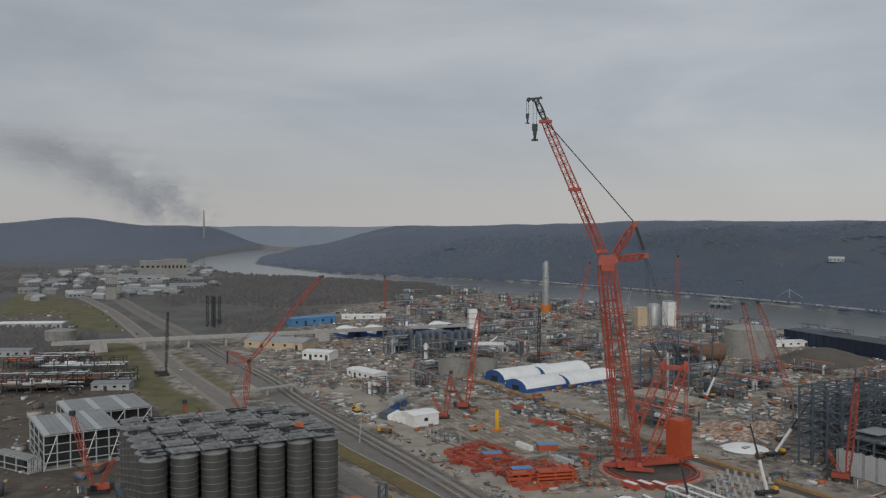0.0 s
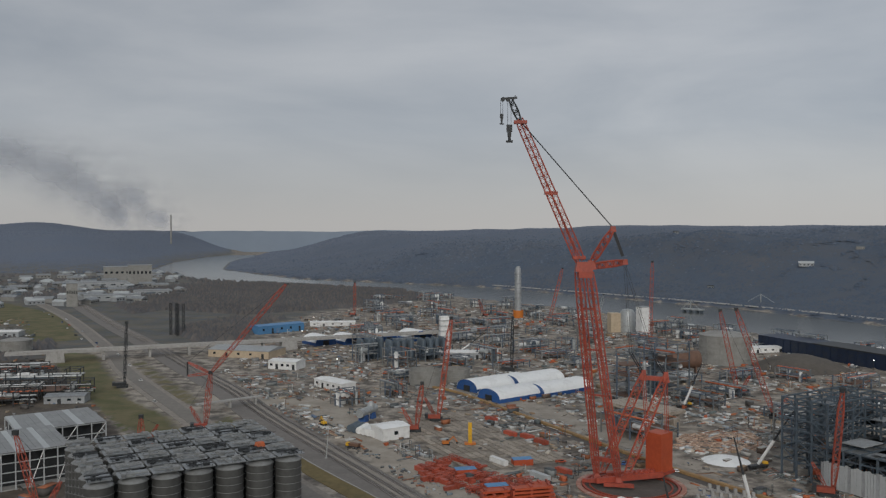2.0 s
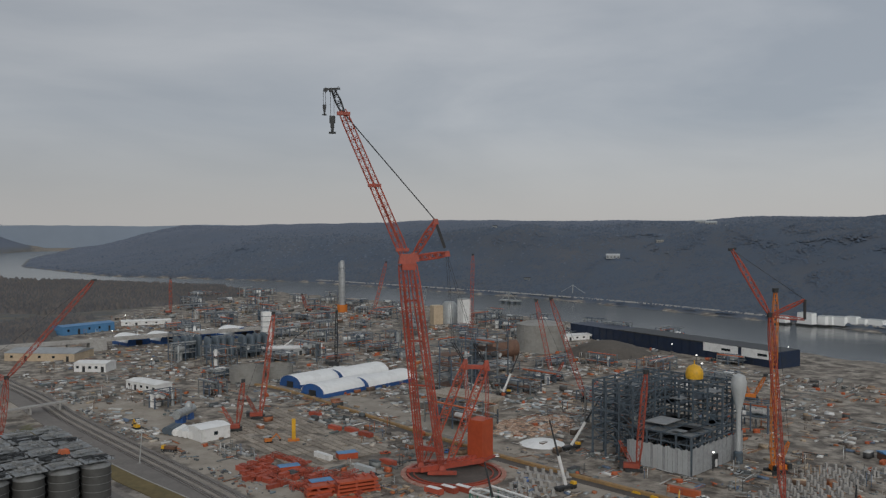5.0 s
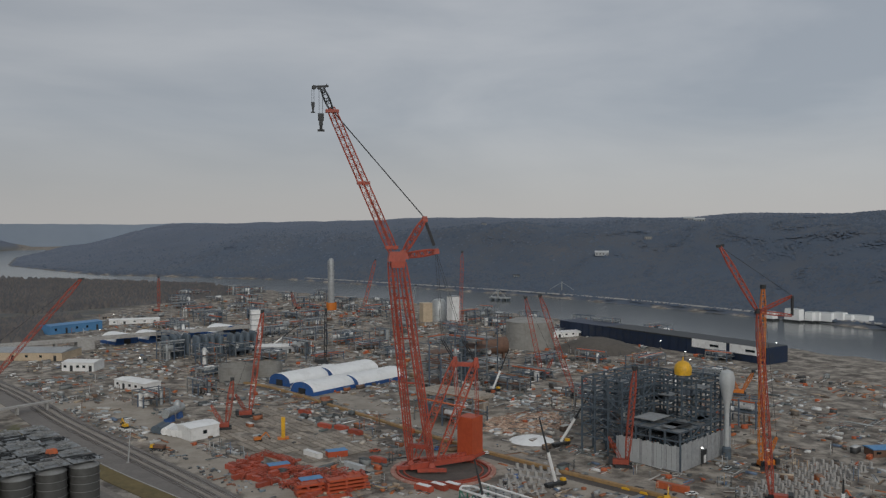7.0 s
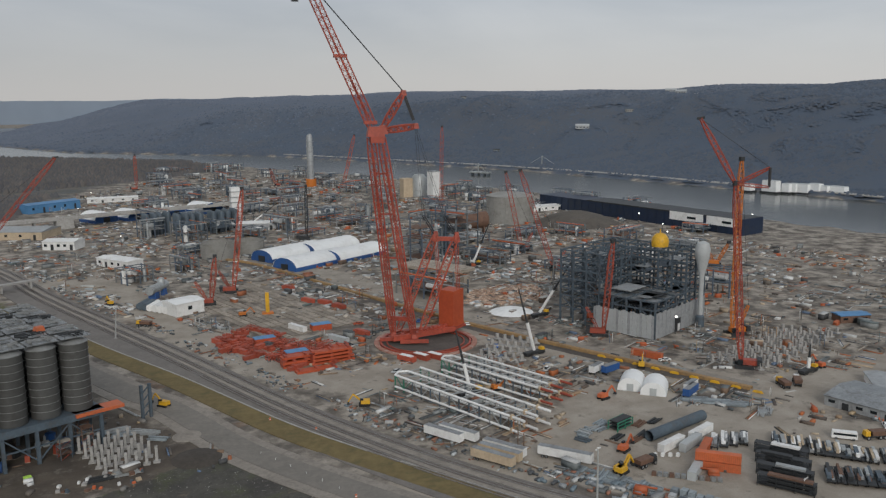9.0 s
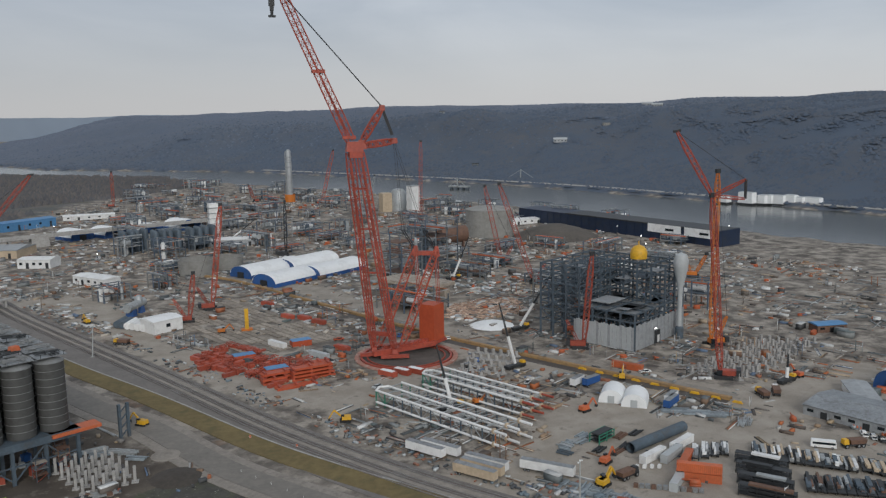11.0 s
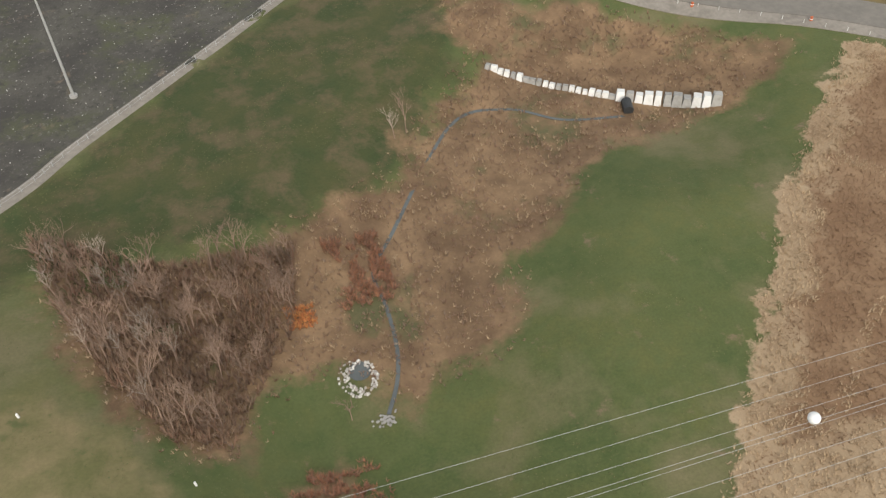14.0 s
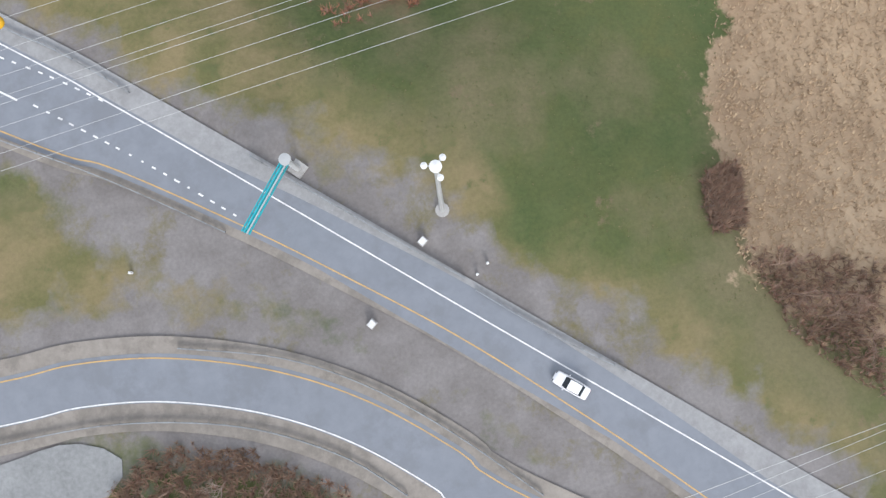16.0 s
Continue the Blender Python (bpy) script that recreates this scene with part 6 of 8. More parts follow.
# works beside the silo deck
for c, t_, m_ in (((-38.5, 302.0), 15, SKY_STEEL), ((-34.0, 303.4), 15, PALE_STEEL), ((-26.5, 299.0), -25, PALE_STEEL), ((-23.6, 296.6), -25, PALE_STEEL), ((-20.6, 290.6), -20, SKY_STEEL), ((-33.0, 298.0), 15, SKY_STEEL), ((-29.0, 264.8), 12, PALE_STEEL), ((-36.6, 262.8), 10, DARK_STEEL)):
    steel_bundle(c, t_ + rnd.uniform(-5, 5), rnd.uniform(6, 8.5), m_, 6)
steel_bundle((-33.0, 321.5), -58, 20, PALE_STEEL, 2)
for k, c in enumerate(((-46.0, 300.0), (-45.0, 294.5), (-43.4, 289.0), (-49.5, 284.0))):
    o = thing("scaffold_tower", c, turn, "rust and grey scaffold tower beside the silo deck", "scaffold", "scaffold towers")
    for x in (-1.8, 1.8):
        for yv in (-1.8, 1.8):
            part("post", Shape().box(x, yv, 0, 0.22, 0.22, 11 - k), GREY_STEEL if k % 2 else BROWN, o)
    for z in range(2, 11 - k, 2):
        part("deck", Shape().box(0, 0, z, 4.0, 4.0, 0.12), (TIMBER, GALVANISED, BROWN)[z % 3], o)
        for yv in (-1.8, 1.8):
            part("brace", Shape().bar((-1.8, yv, z - 1.9), (1.8, yv, z), 0.12), STEEL_RED if z % 4 else GREY_STEEL, o)
for k in range(22):
    q = CORNER + ROW * rnd.uniform(2.2, 6.6) + DEEP * rnd.uniform(-0.9, 1.6)
    pallet_stack((q.x, q.y), rnd.uniform(0, 90), rnd.choice((BLUE, DARK_STEEL, DARK_STEEL, BROWN, GREY_STEEL, GREY_PAINT, STEEL_RED)), "crate and gear stored under the silo deck", rnd.uniform(1.4, 3.4), rnd.uniform(1, 3))
single("lime_crate", Shape().box(0, 0, 0, 2.4, 1.6, 1.4, 0, 0.95), LIME, (-58.0, 269.0), 20, "bright lime green sheeted crate", "crate")
for k in range(26):
    pallet_stack((rnd.uniform(-48, -24), rnd.uniform(255, 268)), rnd.uniform(0, 90), rnd.choice((WHITE, TAN, CONCRETE, GREY_STEEL, ORANGE, BROWN)), "small stack of materials on the mud", rnd.uniform(0.7, 1.8), rnd.uniform(0.3, 1.0))

# vessels stored beside the white enclosure
v = thing("pressure_vessel", (-30.9, 517.2), 65.5, "pale grey horizontal pressure vessel on blue saddles", "vessel")
part("shell", Shape().tube((-10, 0, 5.5), (10, 0, 5.5), 2.6, 18), PALE_STEEL, v, soft=True)
part("dome", Shape().lathe([(2.4, 0), (2.2, 2.2), (1.2, 3.4), (0.01, 3.8)], 14, 5, 0, 7), PALE_STEEL, v, soft=True)
for x in (-5, 5):
    part("saddle", Shape().box(x, 0, 0, 4.5, 5, 4.6, 0, 0.8), BLUE, v)
for k, c in enumerate(yard_lerp((-37.2, 490.5), (-23.1, 476.4), 6)):
    v = thing("wrapped_vessel", c, 70, "white wrapped drum stored in a row", "vessel", "wrapped drums")
    part("shell", Shape().tube((-6, 0, 2.2), (6, 0, 2.2), 2.0, 14), WHITE if k > 1 else GREY_STEEL, v, soft=True)
    part("cradle", Shape().box(0, 0, 0, 6, 3, 0.5), BROWN, v)
y = thing("tall_valve", (28.7, 454.2), 0, "upright yellow steel post among red components", "post")
part("post", Shape().box(0, 0, 0, 2.0, 2.0, 12), YELLOW, y), part("base", Shape().box(0, 0, 0, 6, 4, 1.2), AMBER, y)

# red crane components laid out in the yard
rnd = random.Random(12)
yard_turn = -55.4
for k in range(70):
    u, w = rnd.random(), rnd.uniform(-1, 1)
    p0, p1 = (5.5, 415.5), (49.0, 359.8)
    x, yv = p0[0] + (p1[0] - p0[0]) * u + w * 13, p0[1] + (p1[1] - p0[1]) * u + w * 9
    o = thing("crane_component", (x, yv), yard_turn + rnd.choice((0, 90)) + rnd.uniform(-6, 6), "red steel crane section stored on the ground", "crane part", "stored crane parts")
    kind = rnd.random()
    L = rnd.uniform(5, 12)
    if kind < 0.45:
        part("lattice_section", Shape().lattice((-L / 2, 0, 1.3), (L / 2, 0, 1.3), 2.2, 5, 0.16, 1.0, 0.7), STEEL_RED, o)
        part("skid", Shape().box(0, 0, 0, L, 1.6, 0.25), DARK_STEEL, o)
    else:
        part("beam", Shape().box(0, 0, 0, L, rnd.uniform(1.5, 3), rnd.uniform(1, 2.4)), STEEL_RED, o)
        part("lug", Shape().box(rnd.uniform(-2, 2), 0, 0, 1.2, rnd.uniform(2, 3.6), rnd.uniform(1.6, 3.2)), STEEL_RED, o)
rt = 12.2
for c, L, h in (((38.0, 361.6), 22, 5), ((49.0, 359.8), 20, 6.5), ((32.7, 358.3), 12, 3.5), ((53.7, 365.2), 9, 8), ((41.5, 349.8), 18, 3)):
    o = thing("counterweight_frame", c, rt, "stacked orange red steel ballast frames", "crane part", "stored crane parts")
    for z in range(int(h // 1.6)):
        part("slab", Shape().box(rnd.uniform(-1, 1), 0, z * 1.6, L - z * 0.8, 4.5, 0.9), BOX_RED, o)
        for x in (-L / 2.4, 0, L / 2.4):
            part("spacer", Shape().box(x, 0, z * 1.6 + 0.9, 1.0, 4.2, 0.7), STEEL_RED, o)
for c, t_ in (((35.3, 371.1), rt), ((22.9, 397.6), rt), ((52.2, 414.3), 10)):
    o = thing("covered_box", c, t_, "red steel crate under a blue tarpaulin", "crate", "covered crates")
    part("crate", Shape().box(0, 0, 0, 10, 5, 3), BOX_RED, o), part("tarpaulin", Shape().box(0, 0, 3.02, 10.3, 5.2, 0.3, 0, 0.95), BLUE_ROOF, o)
for k, c in enumerate((((52.9, 474.6)), ((61.7, 467.4)), ((67.9, 455.7)), ((45.4, 512.3)), ((70.2, 398.6)), ((81.8, 351.0)), ((88.4, 351.4)), ((94.7, 350.3)))):
    o = thing("crane_component", c, yard_turn, "red steel crane section stored on the ground", "crane part", "stored crane parts")
    part("beam", Shape().box(0, 0, 0, 9, 3, 2.2), STEEL_RED, o), part("cover", Shape().box(0, 0, 2.25, 7, 2.4, 0.2), FABRIC if k > 4 else STEEL_RED, o)

# timber mats between the crane and the stores
rnd = random.Random(3)
m1 = Shape().box(0, 0, 0, 10.5, 3.2, 0.3).mesh("timber_mat", TIMBER)
mats = thing("mat_field", (0, 0, 0), 0, "field of worn timber crane mats on the mud", "mats", "", "structure")
p0, p1, p2 = Vector((22.3, 526.6)), Vector((72.5, 411.0)), Vector((7.8, 496.8))
e1, e2 = (p1 - p0).normalized(), None
e2 = Vector((e1.y, -e1.x))
mt = math.degrees(math.atan2(e1.y, e1.x))
for i in range(11):
    for j in range(14):
        if rnd.random() < 0.14:
            continue
        q = p0 + e1 * (i * 11.2 + rnd.uniform(-0.5, 0.5)) + e2 * (j * 3.9 - 6)
        piece("timber_mat", m1, mats, pose(q.x, q.y, rnd.uniform(0.05, 0.16), 0, 0, mt + rnd.uniform(-2, 2)))
BERM = [(12, 622), (31.9, 595.4), (66, 524), (99.4, 452.1), (130.0, 392.2), (166, 332), (203.0, 272.4)]
ribbon("trench_wall", BERM, 1.1, -1.1, 1.3, material("ochre_boards", (0.34, 0.215, 0.095), 0.85, 0, 0.3, 1.5, 0.01, (0.2, 0.14, 0.085), 0.6), "long low ochre timber wall beside a trench", 4.0, category="wall", thick=1.3)
ribbon("ground", BERM, -1.3, -6.5, 0.1, material("wet_mud", (0.07, 0.06, 0.052), 0.6, 0, 0.3, 2.0, 0.02, (0.12, 0.105, 0.09), 0.5), "dark wet trench bottom along the timber wall", 4.0, category="trench", thick=0.1)
ribbon("ground", BERM, 8.5, 1.4, 0.08, SHOULDER, "pale gravel track behind the timber wall", 4.0, category="gravel", thick=0.1)
for k, c in enumerate(yard_lerp((166, 329), (203.0, 268.4), 9)):
    single("barrier", Shape().box(0, 0, 0, 4.2, 0.7, 0.95, 0, 0.7), YELLOW, (*c, 0.1), -58.6 + rnd.uniform(-5, 5), "yellow roadside barrier block by the trench", "barrier", "roadside barriers")

# rows of concrete piers
def piers(a, b, c, ni, nj, h, w=1.1):
    a, b, c = Vector(a), Vector(b), Vector(c)
    o = thing("pier_field", (a.x, a.y), 0, "rows of pale concrete foundation piers", "foundations", "pier fields")
    me_ = Shape().box(0, 0, 0, w * 2.4, w * 2.4, 0.5).box(0, 0, 0.5, w, w, h).mesh("pier", CONCRETE)
    for i in range(ni):
        for j in range(nj):
            q = (b - a) * (i / (ni - 1)) + (c - a) * (j / (nj - 1))
            piece("pier", me_, o, pose(q.x, q.y, 0))


piers((208.9, 308.4), (221.5, 292.2), (270.2, 341.0), 6, 12, 2.6)
piers((232.2, 301.0), (240.3, 298.4), (283.7, 331.3), 3, 8, 2.4)
piers((105.3, 333.4), (120.0, 320.7), (131.3, 370.5), 6, 6, 2.2, 1.3)
piers((-45.4, 287.0), (-35.2, 267.0), (-30.4, 291.4), 5, 6, 5.0, 0.9)
sm = thing("steel_tower", (-25.5, 312.8), 30, "grey twin-legged steel tower beside an excavator", "tower")
for x in (-1.6, 1.6):
    part("leg", Shape().box(x, 0, 0, 1.0, 1.0, 13), GREY_STEEL, sm)
for z in (0.5, 3.5, 6.5, 9.5):
    part("brace", Shape().bar((-1.6, 0, z), (1.6, 0, z + 3), 0.35), GREY_STEEL, sm)
single("gravel_mound", Shape().lathe([(5.4, 0), (4.6, 0.35), (0.01, 0.5)], 14), SHOULDER, (-11.0, 290.6), 0, "flat pale pad of gravel", "heap")
single("earth_mound", Shape().lathe([(8.5, 0), (6.0, 0.9), (3.0, 1.5), (0.01, 1.7)], 16), material("dug_earth", (0.07, 0.06, 0.05), 0.95, 0, 0.3, 1.5, 0.05), (-7.5, 270.5), 0, "low heap of dark dug earth", "heap")
single("gravel_mound", Shape().lathe([(12, 0), (8, 1.3), (3, 2.4), (0.01, 2.6)], 16), FABRIC, (156.1, 417.3), 0, "white sheeted stockpile on the mud", "heap")
single("earth_mound", Shape().lathe([(40, 0), (24, 7), (8, 11), (0.01, 12)], 20), material("dark_earth", (0.10, 0.088, 0.075), 0.95, 0, 0.3, 2.0, 0.05), (326.6, 704.0), 0, "broad mound of dark earth", "heap")


# ---- beside the highway ----
def heights(p):
    return float(ground_height(p[0], p[1]))


gan = thing("sign_gantry", (-14.7, 22.0), 0, "teal cantilever sign gantry reaching over the highway", "gantry")
gz = heights((-14.7, 22.0))
post_, end_ = Vector((-14.8, 22.1, 15.0)), Vector((-22.3, 15.5, 15.0))
b0 = Vector((*(-14.7, 22.0), gz))
post_, end_ = post_ - b0, end_ - b0
part("footing", Shape().box(0, 0, 0, 1.9, 1.9, 0.5, 35), CONCRETE, gan)
part("post", Shape().tube((0, 0, 0.4), (post_.x, post_.y, 7.6), 0.38, 12), WIRE, gan)
part("post_cap", Shape().lathe([(0.75, 7.4), (0.75, 7.8), (0.01, 7.9)], 14, post_.x, post_.y), WIRE, gan)
dr = (end_ - post_).normalized()
sd = Vector((-dr.y, dr.x, 0))
for k in (-0.35, 0.35):
    for z in (6.4, 7.5):
        part("chord", Shape().bar(post_ * 1 + sd * k + Vector((0, 0, z - post_.z)), end_ + sd * k + Vector((0, 0, z - end_.z)), 0.16), TEAL if k < 0 or z < 7 else WIRE, gan)
for k in range(9):
    c0, c1 = post_.lerp(end_, k / 9), post_.lerp(end_, (k + 1) / 9)
    part("lacing", Shape().bar((c0.x + sd.x * 0.35, c0.y + sd.y * 0.35, 7.45), (c1.x - sd.x * 0.35, c1.y - sd.y * 0.35, 7.45), 0.12), TEAL, gan)
part("sign_panel", Shape().bar((post_.lerp(end_, 0.08).x, post_.lerp(end_, 0.08).y, 6.8), (end_.x, end_.y, 6.8), 0.16, 1.9), TEAL, gan)


def high_mast(base, top, label, arms, head):
    o = thing("high_mast_light", base, 0, label, "light mast", "high mast lights")
    z0 = o.matrix_basis.translation.z
    t = Vector((top[0] - base[0], top[1] - base[1], top[2] - z0))
    part("footing", Shape().lathe([(0.9, 0), (0.9, 0.5), (0.01, 0.5)], 14), CONCRETE, o)
    part("mast", Shape().tube((0, 0, 0.4), t, 0.34, 10, 0.2), WIRE, o, soft=True)
    part("crown", Shape().lathe([(head, t.z), (head, t.z + 0.3), (0.01, t.z + 0.5)], 16, t.x, t.y), WHITE, o)
    for k in range(arms):
        a = k * 6.283 / arms + 0.6
        part("lamp", Shape().lathe([(0.3, 0), (0.3, 0.25), (0.01, 0.38)], 12, t.x + 1.0 * math.cos(a), t.y + 1.0 * math.sin(a), t.z - 0.2), WHITE, o)
        part("arm", Shape().bar((t.x, t.y, t.z), (t.x + 1.0 * math.cos(a), t.y + 1.0 * math.sin(a), t.z), 0.12), WIRE, o)


high_mast((0.9, 10.7), (1.3, 10.7, 44.6), "white high mast light with three lamps beside the highway", 3, 0.55)
high_mast((-31.6, 166.9), (-30.7, 167.0, 29.9), "tall white lamp mast on the dark spoil ground", 6, 1.1)
high_mast((101.3, 201.3), (101.2, 201.3, 18.1), "slender lamp mast beside the railway", 2, 0.3)
high_mast((-46.7, 428.2), (-45.5, 428.4, 15.6), "slender lamp mast beside the railway", 2, 0.3)


def loft(sections):
    """A closed body through cross-sections (x, half width below, half width above, low, high) along its length."""
    g, v = Shape(), []
    for x, a, b, lo, hi in sections:
        m = lo + (hi - lo) * 0.55
        v += [(x, -a * 0.93, lo), (x, a * 0.93, lo), (x, a, m), (x, b, hi), (x, -b, hi), (x, -a, m)]
    f = [(6 * k + i, 6 * k + (i + 1) % 6, 6 * k + 6 + (i + 1) % 6, 6 * k + 6 + i) for k in range(len(sections) - 1) for i in range(6)]
    return g.add(v, f + [(5, 4, 3, 2, 1, 0), tuple(len(v) - 6 + i for i in range(6))])


def sedan(place, turn):
    o = thing("sedan", place, turn, "white sedan driving along the highway", "car")
    o.location.z += 0.24
    paint = material("car_white", (0.8, 0.8, 0.8), 0.3, 0, 0.05, 2.0)
    part("body", loft([(-2.42, 0.66, 0.60, 0.42, 0.72), (-2.25, 0.84, 0.74, 0.32, 0.92), (-1.4, 0.91, 0.80, 0.28, 0.98), (0.2, 0.92, 0.80, 0.28, 0.96), (1.1, 0.91, 0.78, 0.28, 0.92), (1.95, 0.86, 0.70, 0.30, 0.82), (2.35, 0.72, 0.56, 0.36, 0.68), (2.45, 0.58, 0.5, 0.42, 0.6)]), paint, o, soft=True)
    part("glazing", loft([(-1.6, 0.66, 0.6, 0.93, 0.98), (-1.05, 0.72, 0.58, 0.93, 1.36), (0.35, 0.72, 0.58, 0.93, 1.38), (1.05, 0.66, 0.6, 0.9, 0.96)]), GLASS, o, "dark windscreen and side windows", True)
    part("roof", loft([(-1.18, 0.64, 0.56, 1.30, 1.38), (-0.3, 0.67, 0.58, 1.36, 1.45), (0.45, 0.64, 0.56, 1.32, 1.40)]), paint, o, "", True)
    for y in (-0.98, 0.98):
        part("mirror", Shape().box(0.75, y, 0.92, 0.16, 0.2, 0.14, 0, 0.8), paint, o)
    for x, m, lab in ((2.36, GLASS, "clear headlight"), (-2.36, BOX_RED, "red tail light")):
        for y in (-0.55, 0.55):
            part("light", Shape().box(x, y, 0.62, 0.12, 0.28, 0.12), m, o, lab)
    wheels(o, (-1.45, 1.5), 0.9, 0.33)


sedan((8.6, -15.5), 130.2)


def guard_rail(line, off, label="weathered steel guard rail on short posts"):
    pts, t = along(line, 2.0)
    nrm = np.stack([-t[:, 1], t[:, 0]], -1)
    p = pts + nrm * off
    z = ground_height(p[:, 0], p[:, 1])
    o = thing("guard_rail", (p[0][0], p[0][1], z[0]), 0, label, "guard rail", "guard rails")
    g = Shape()
    q = [Vector((p[k][0] - p[0][0], p[k][1] - p[0][1], z[k] - z[0])) for k in range(len(p))]
    v = []
    for k, e in enumerate(q):
        n = Vector((float(nrm[k][0]), float(nrm[k][1]), 0)) * 0.07
        v += [e - n + Vector((0, 0, 0.43)), e + n + Vector((0, 0, 0.43)), e + n + Vector((0, 0, 0.77)), e - n + Vector((0, 0, 0.77))]
    f = [(4 * k + i, 4 * k + (i + 1) % 4, 4 * k + 4 + (i + 1) % 4, 4 * k + 4 + i) for k in range(len(q) - 1) for i in range(4)]
    part("rail", g.add(v, f + [(3, 2, 1, 0), tuple(len(v) - 4 + i for i in range(4))]), GALVANISED, o)
    me_ = Shape().box(0, 0, 0, 0.18, 0.18, 0.72).mesh("post", GALVANISED)
    for e in q:
        piece("post", me_, o, Matrix.Translation(e))


guard_rail([(-19.9, 25.6), (-13.6, 18.1), (-6.0, 9.2), (0.6, 1.6)], 0)
guard_rail([(1.5, -0.4), (8.2, -8.4), (15.6, -16.1)], 0)
guard_rail([(-36.6, 5.5), (-24.6, -0.1), (-15.6, -7.0), (-7.4, -16.1), (0.6, -27.1)], 0)
guard_rail([(-62.4, 1.7), (-49.2, -0.4), (-38.1, -3.9), (-29.0, -8.4), (-20.7, -14.9), (-15.4, -21.5)], 0)
guard_rail([(-50.1, 38.9), (-38.5, 29.2), (-26.2, 17.5)], 0)
guard_rail([(-95, 103), (-49.0, 56.7), (-39.4, 47.5), (-32.1, 38.9)], 0)
for c in ((-2.8, 7.8), (-12.4, 0.1)):
    o = thing("utility_cabinet", c, 30, "small white utility box beside the road", "utility box", "utility boxes")
    part("box", Shape().box(0, 0, 0.15, 0.95, 0.8, 0.9, 0, 0.94), WHITE, o), part("plinth", Shape().box(0, 0, 0, 1.2, 1.0, 0.16), CONCRETE, o)
for c in ((2.3, 1.5), (4.0, 2.4), (-39.3, 16.7), (-18.4, 63.9), (-41.6, 82.1)):
    single("marker_post", Shape().lathe([(0.2, 0), (0.2, 0.9), (0.12, 1.0), (0.01, 1.02)], 8), WHITE, c, 0, "short white marker post in the grass", "post", "marker posts")
for c in ((128.4, 156.8), (136.0, 151.7), (37.1, 227.9), (52.3, 205.6), (90.1, 167.2), (112.6, 150.7), (134.7, 134.6), (70.3, 187.5), (17.7, 296.5), (32.6, 282.4)):
    o = thing("traffic_barrel", c, 0, "orange work-zone barrel with pale bands on the roadside", "barrel", "traffic barrels")
    part("barrel", Shape().lathe([(0.55, 0), (0.55, 0.12), (0.4, 0.14), (0.34, 1.15), (0.01, 1.2)], 12), ORANGE, o)
    part("band", Shape().lathe([(0.40, 0.55), (0.40, 0.72), (0.37, 0.72)], 12), WHITE, o)
rnd = random.Random(21)
for a, b, n in (((12.5, 267.4), (49.9, 208.6), 10), ((49.8, 202.3), (143.7, 125.0), 26)):
    for k, c in enumerate(yard_lerp(a, b, n)):
        single("delineator", Shape().tube((0, 0, 0), (0, 0, 1.1), 0.07, 5), WHITE, c, 0, "thin white roadside delineator post", "post", "delineators")

# power lines with marker balls
def wires(rows, lo, zs, label):
    for (ax, ay), (bx, by) in rows:
        d = Vector((bx - ax, by - ay, 0))
        a, b = Vector((ax, ay, zs)) - d * lo, Vector((bx, by, zs)) + d * lo
        single("power_line", Shape().tube(a, b, 0.019, 4), WIRE, (0, 0, 0), 0, label, "cable", "power lines")


wires([((-25.7, 32.8, 50.0)[:2], (50.1, 29.9, 50.0)[:2]), ((-24.3, 30.3, 50.0)[:2], (49.0, 27.9, 50.0)[:2]), ((-22.8, 28.3, 50.0)[:2], (48.0, 26.0, 50.0)[:2]), ((-21.7, 26.7, 50.0)[:2], (47.3, 24.8, 50.0)[:2]),
       ((-20.9, 26.1, 50.0)[:2], (47.1, 24.4, 50.0)[:2]), ((-19.9, 24.3, 50.0)[:2], (46.0, 22.3, 50.0)[:2]), ((-18.0, 22.3, 50.0)[:2], (45.1, 20.8, 50.0)[:2]), ((-16.9, 20.9, 50.0)[:2], (44.3, 19.3, 50.0)[:2])], 0.6, 50.0, "pale power line strung high over the grass")
wires([((12.1, -21.9, 45.0)[:2], (28.3, -21.7, 45.0)[:2]), ((14.6, -22.9, 45.0)[:2], (28.2, -22.2, 45.0)[:2]), ((16.8, -23.7, 45.0)[:2], (27.8, -23.1, 45.0)[:2]), ((21.5, -25.4, 45.0)[:2], (27.0, -25.2, 45.0)[:2])], 1.5, 45.0, "pale power line strung high over the road")
for p, m in (((41.0, 25.2, 50.0), FABRIC), ((-27.7, 32.7, 50.0), YELLOW)):
    single("marker_ball", Shape().lathe([(0.56 * math.sin(k * math.pi / 10) + 0.001, -0.56 * math.cos(k * math.pi / 10)) for k in range(11)], 18), m, p, 0, "round marker ball on a power line", "marker ball", "marker balls", soft=True)

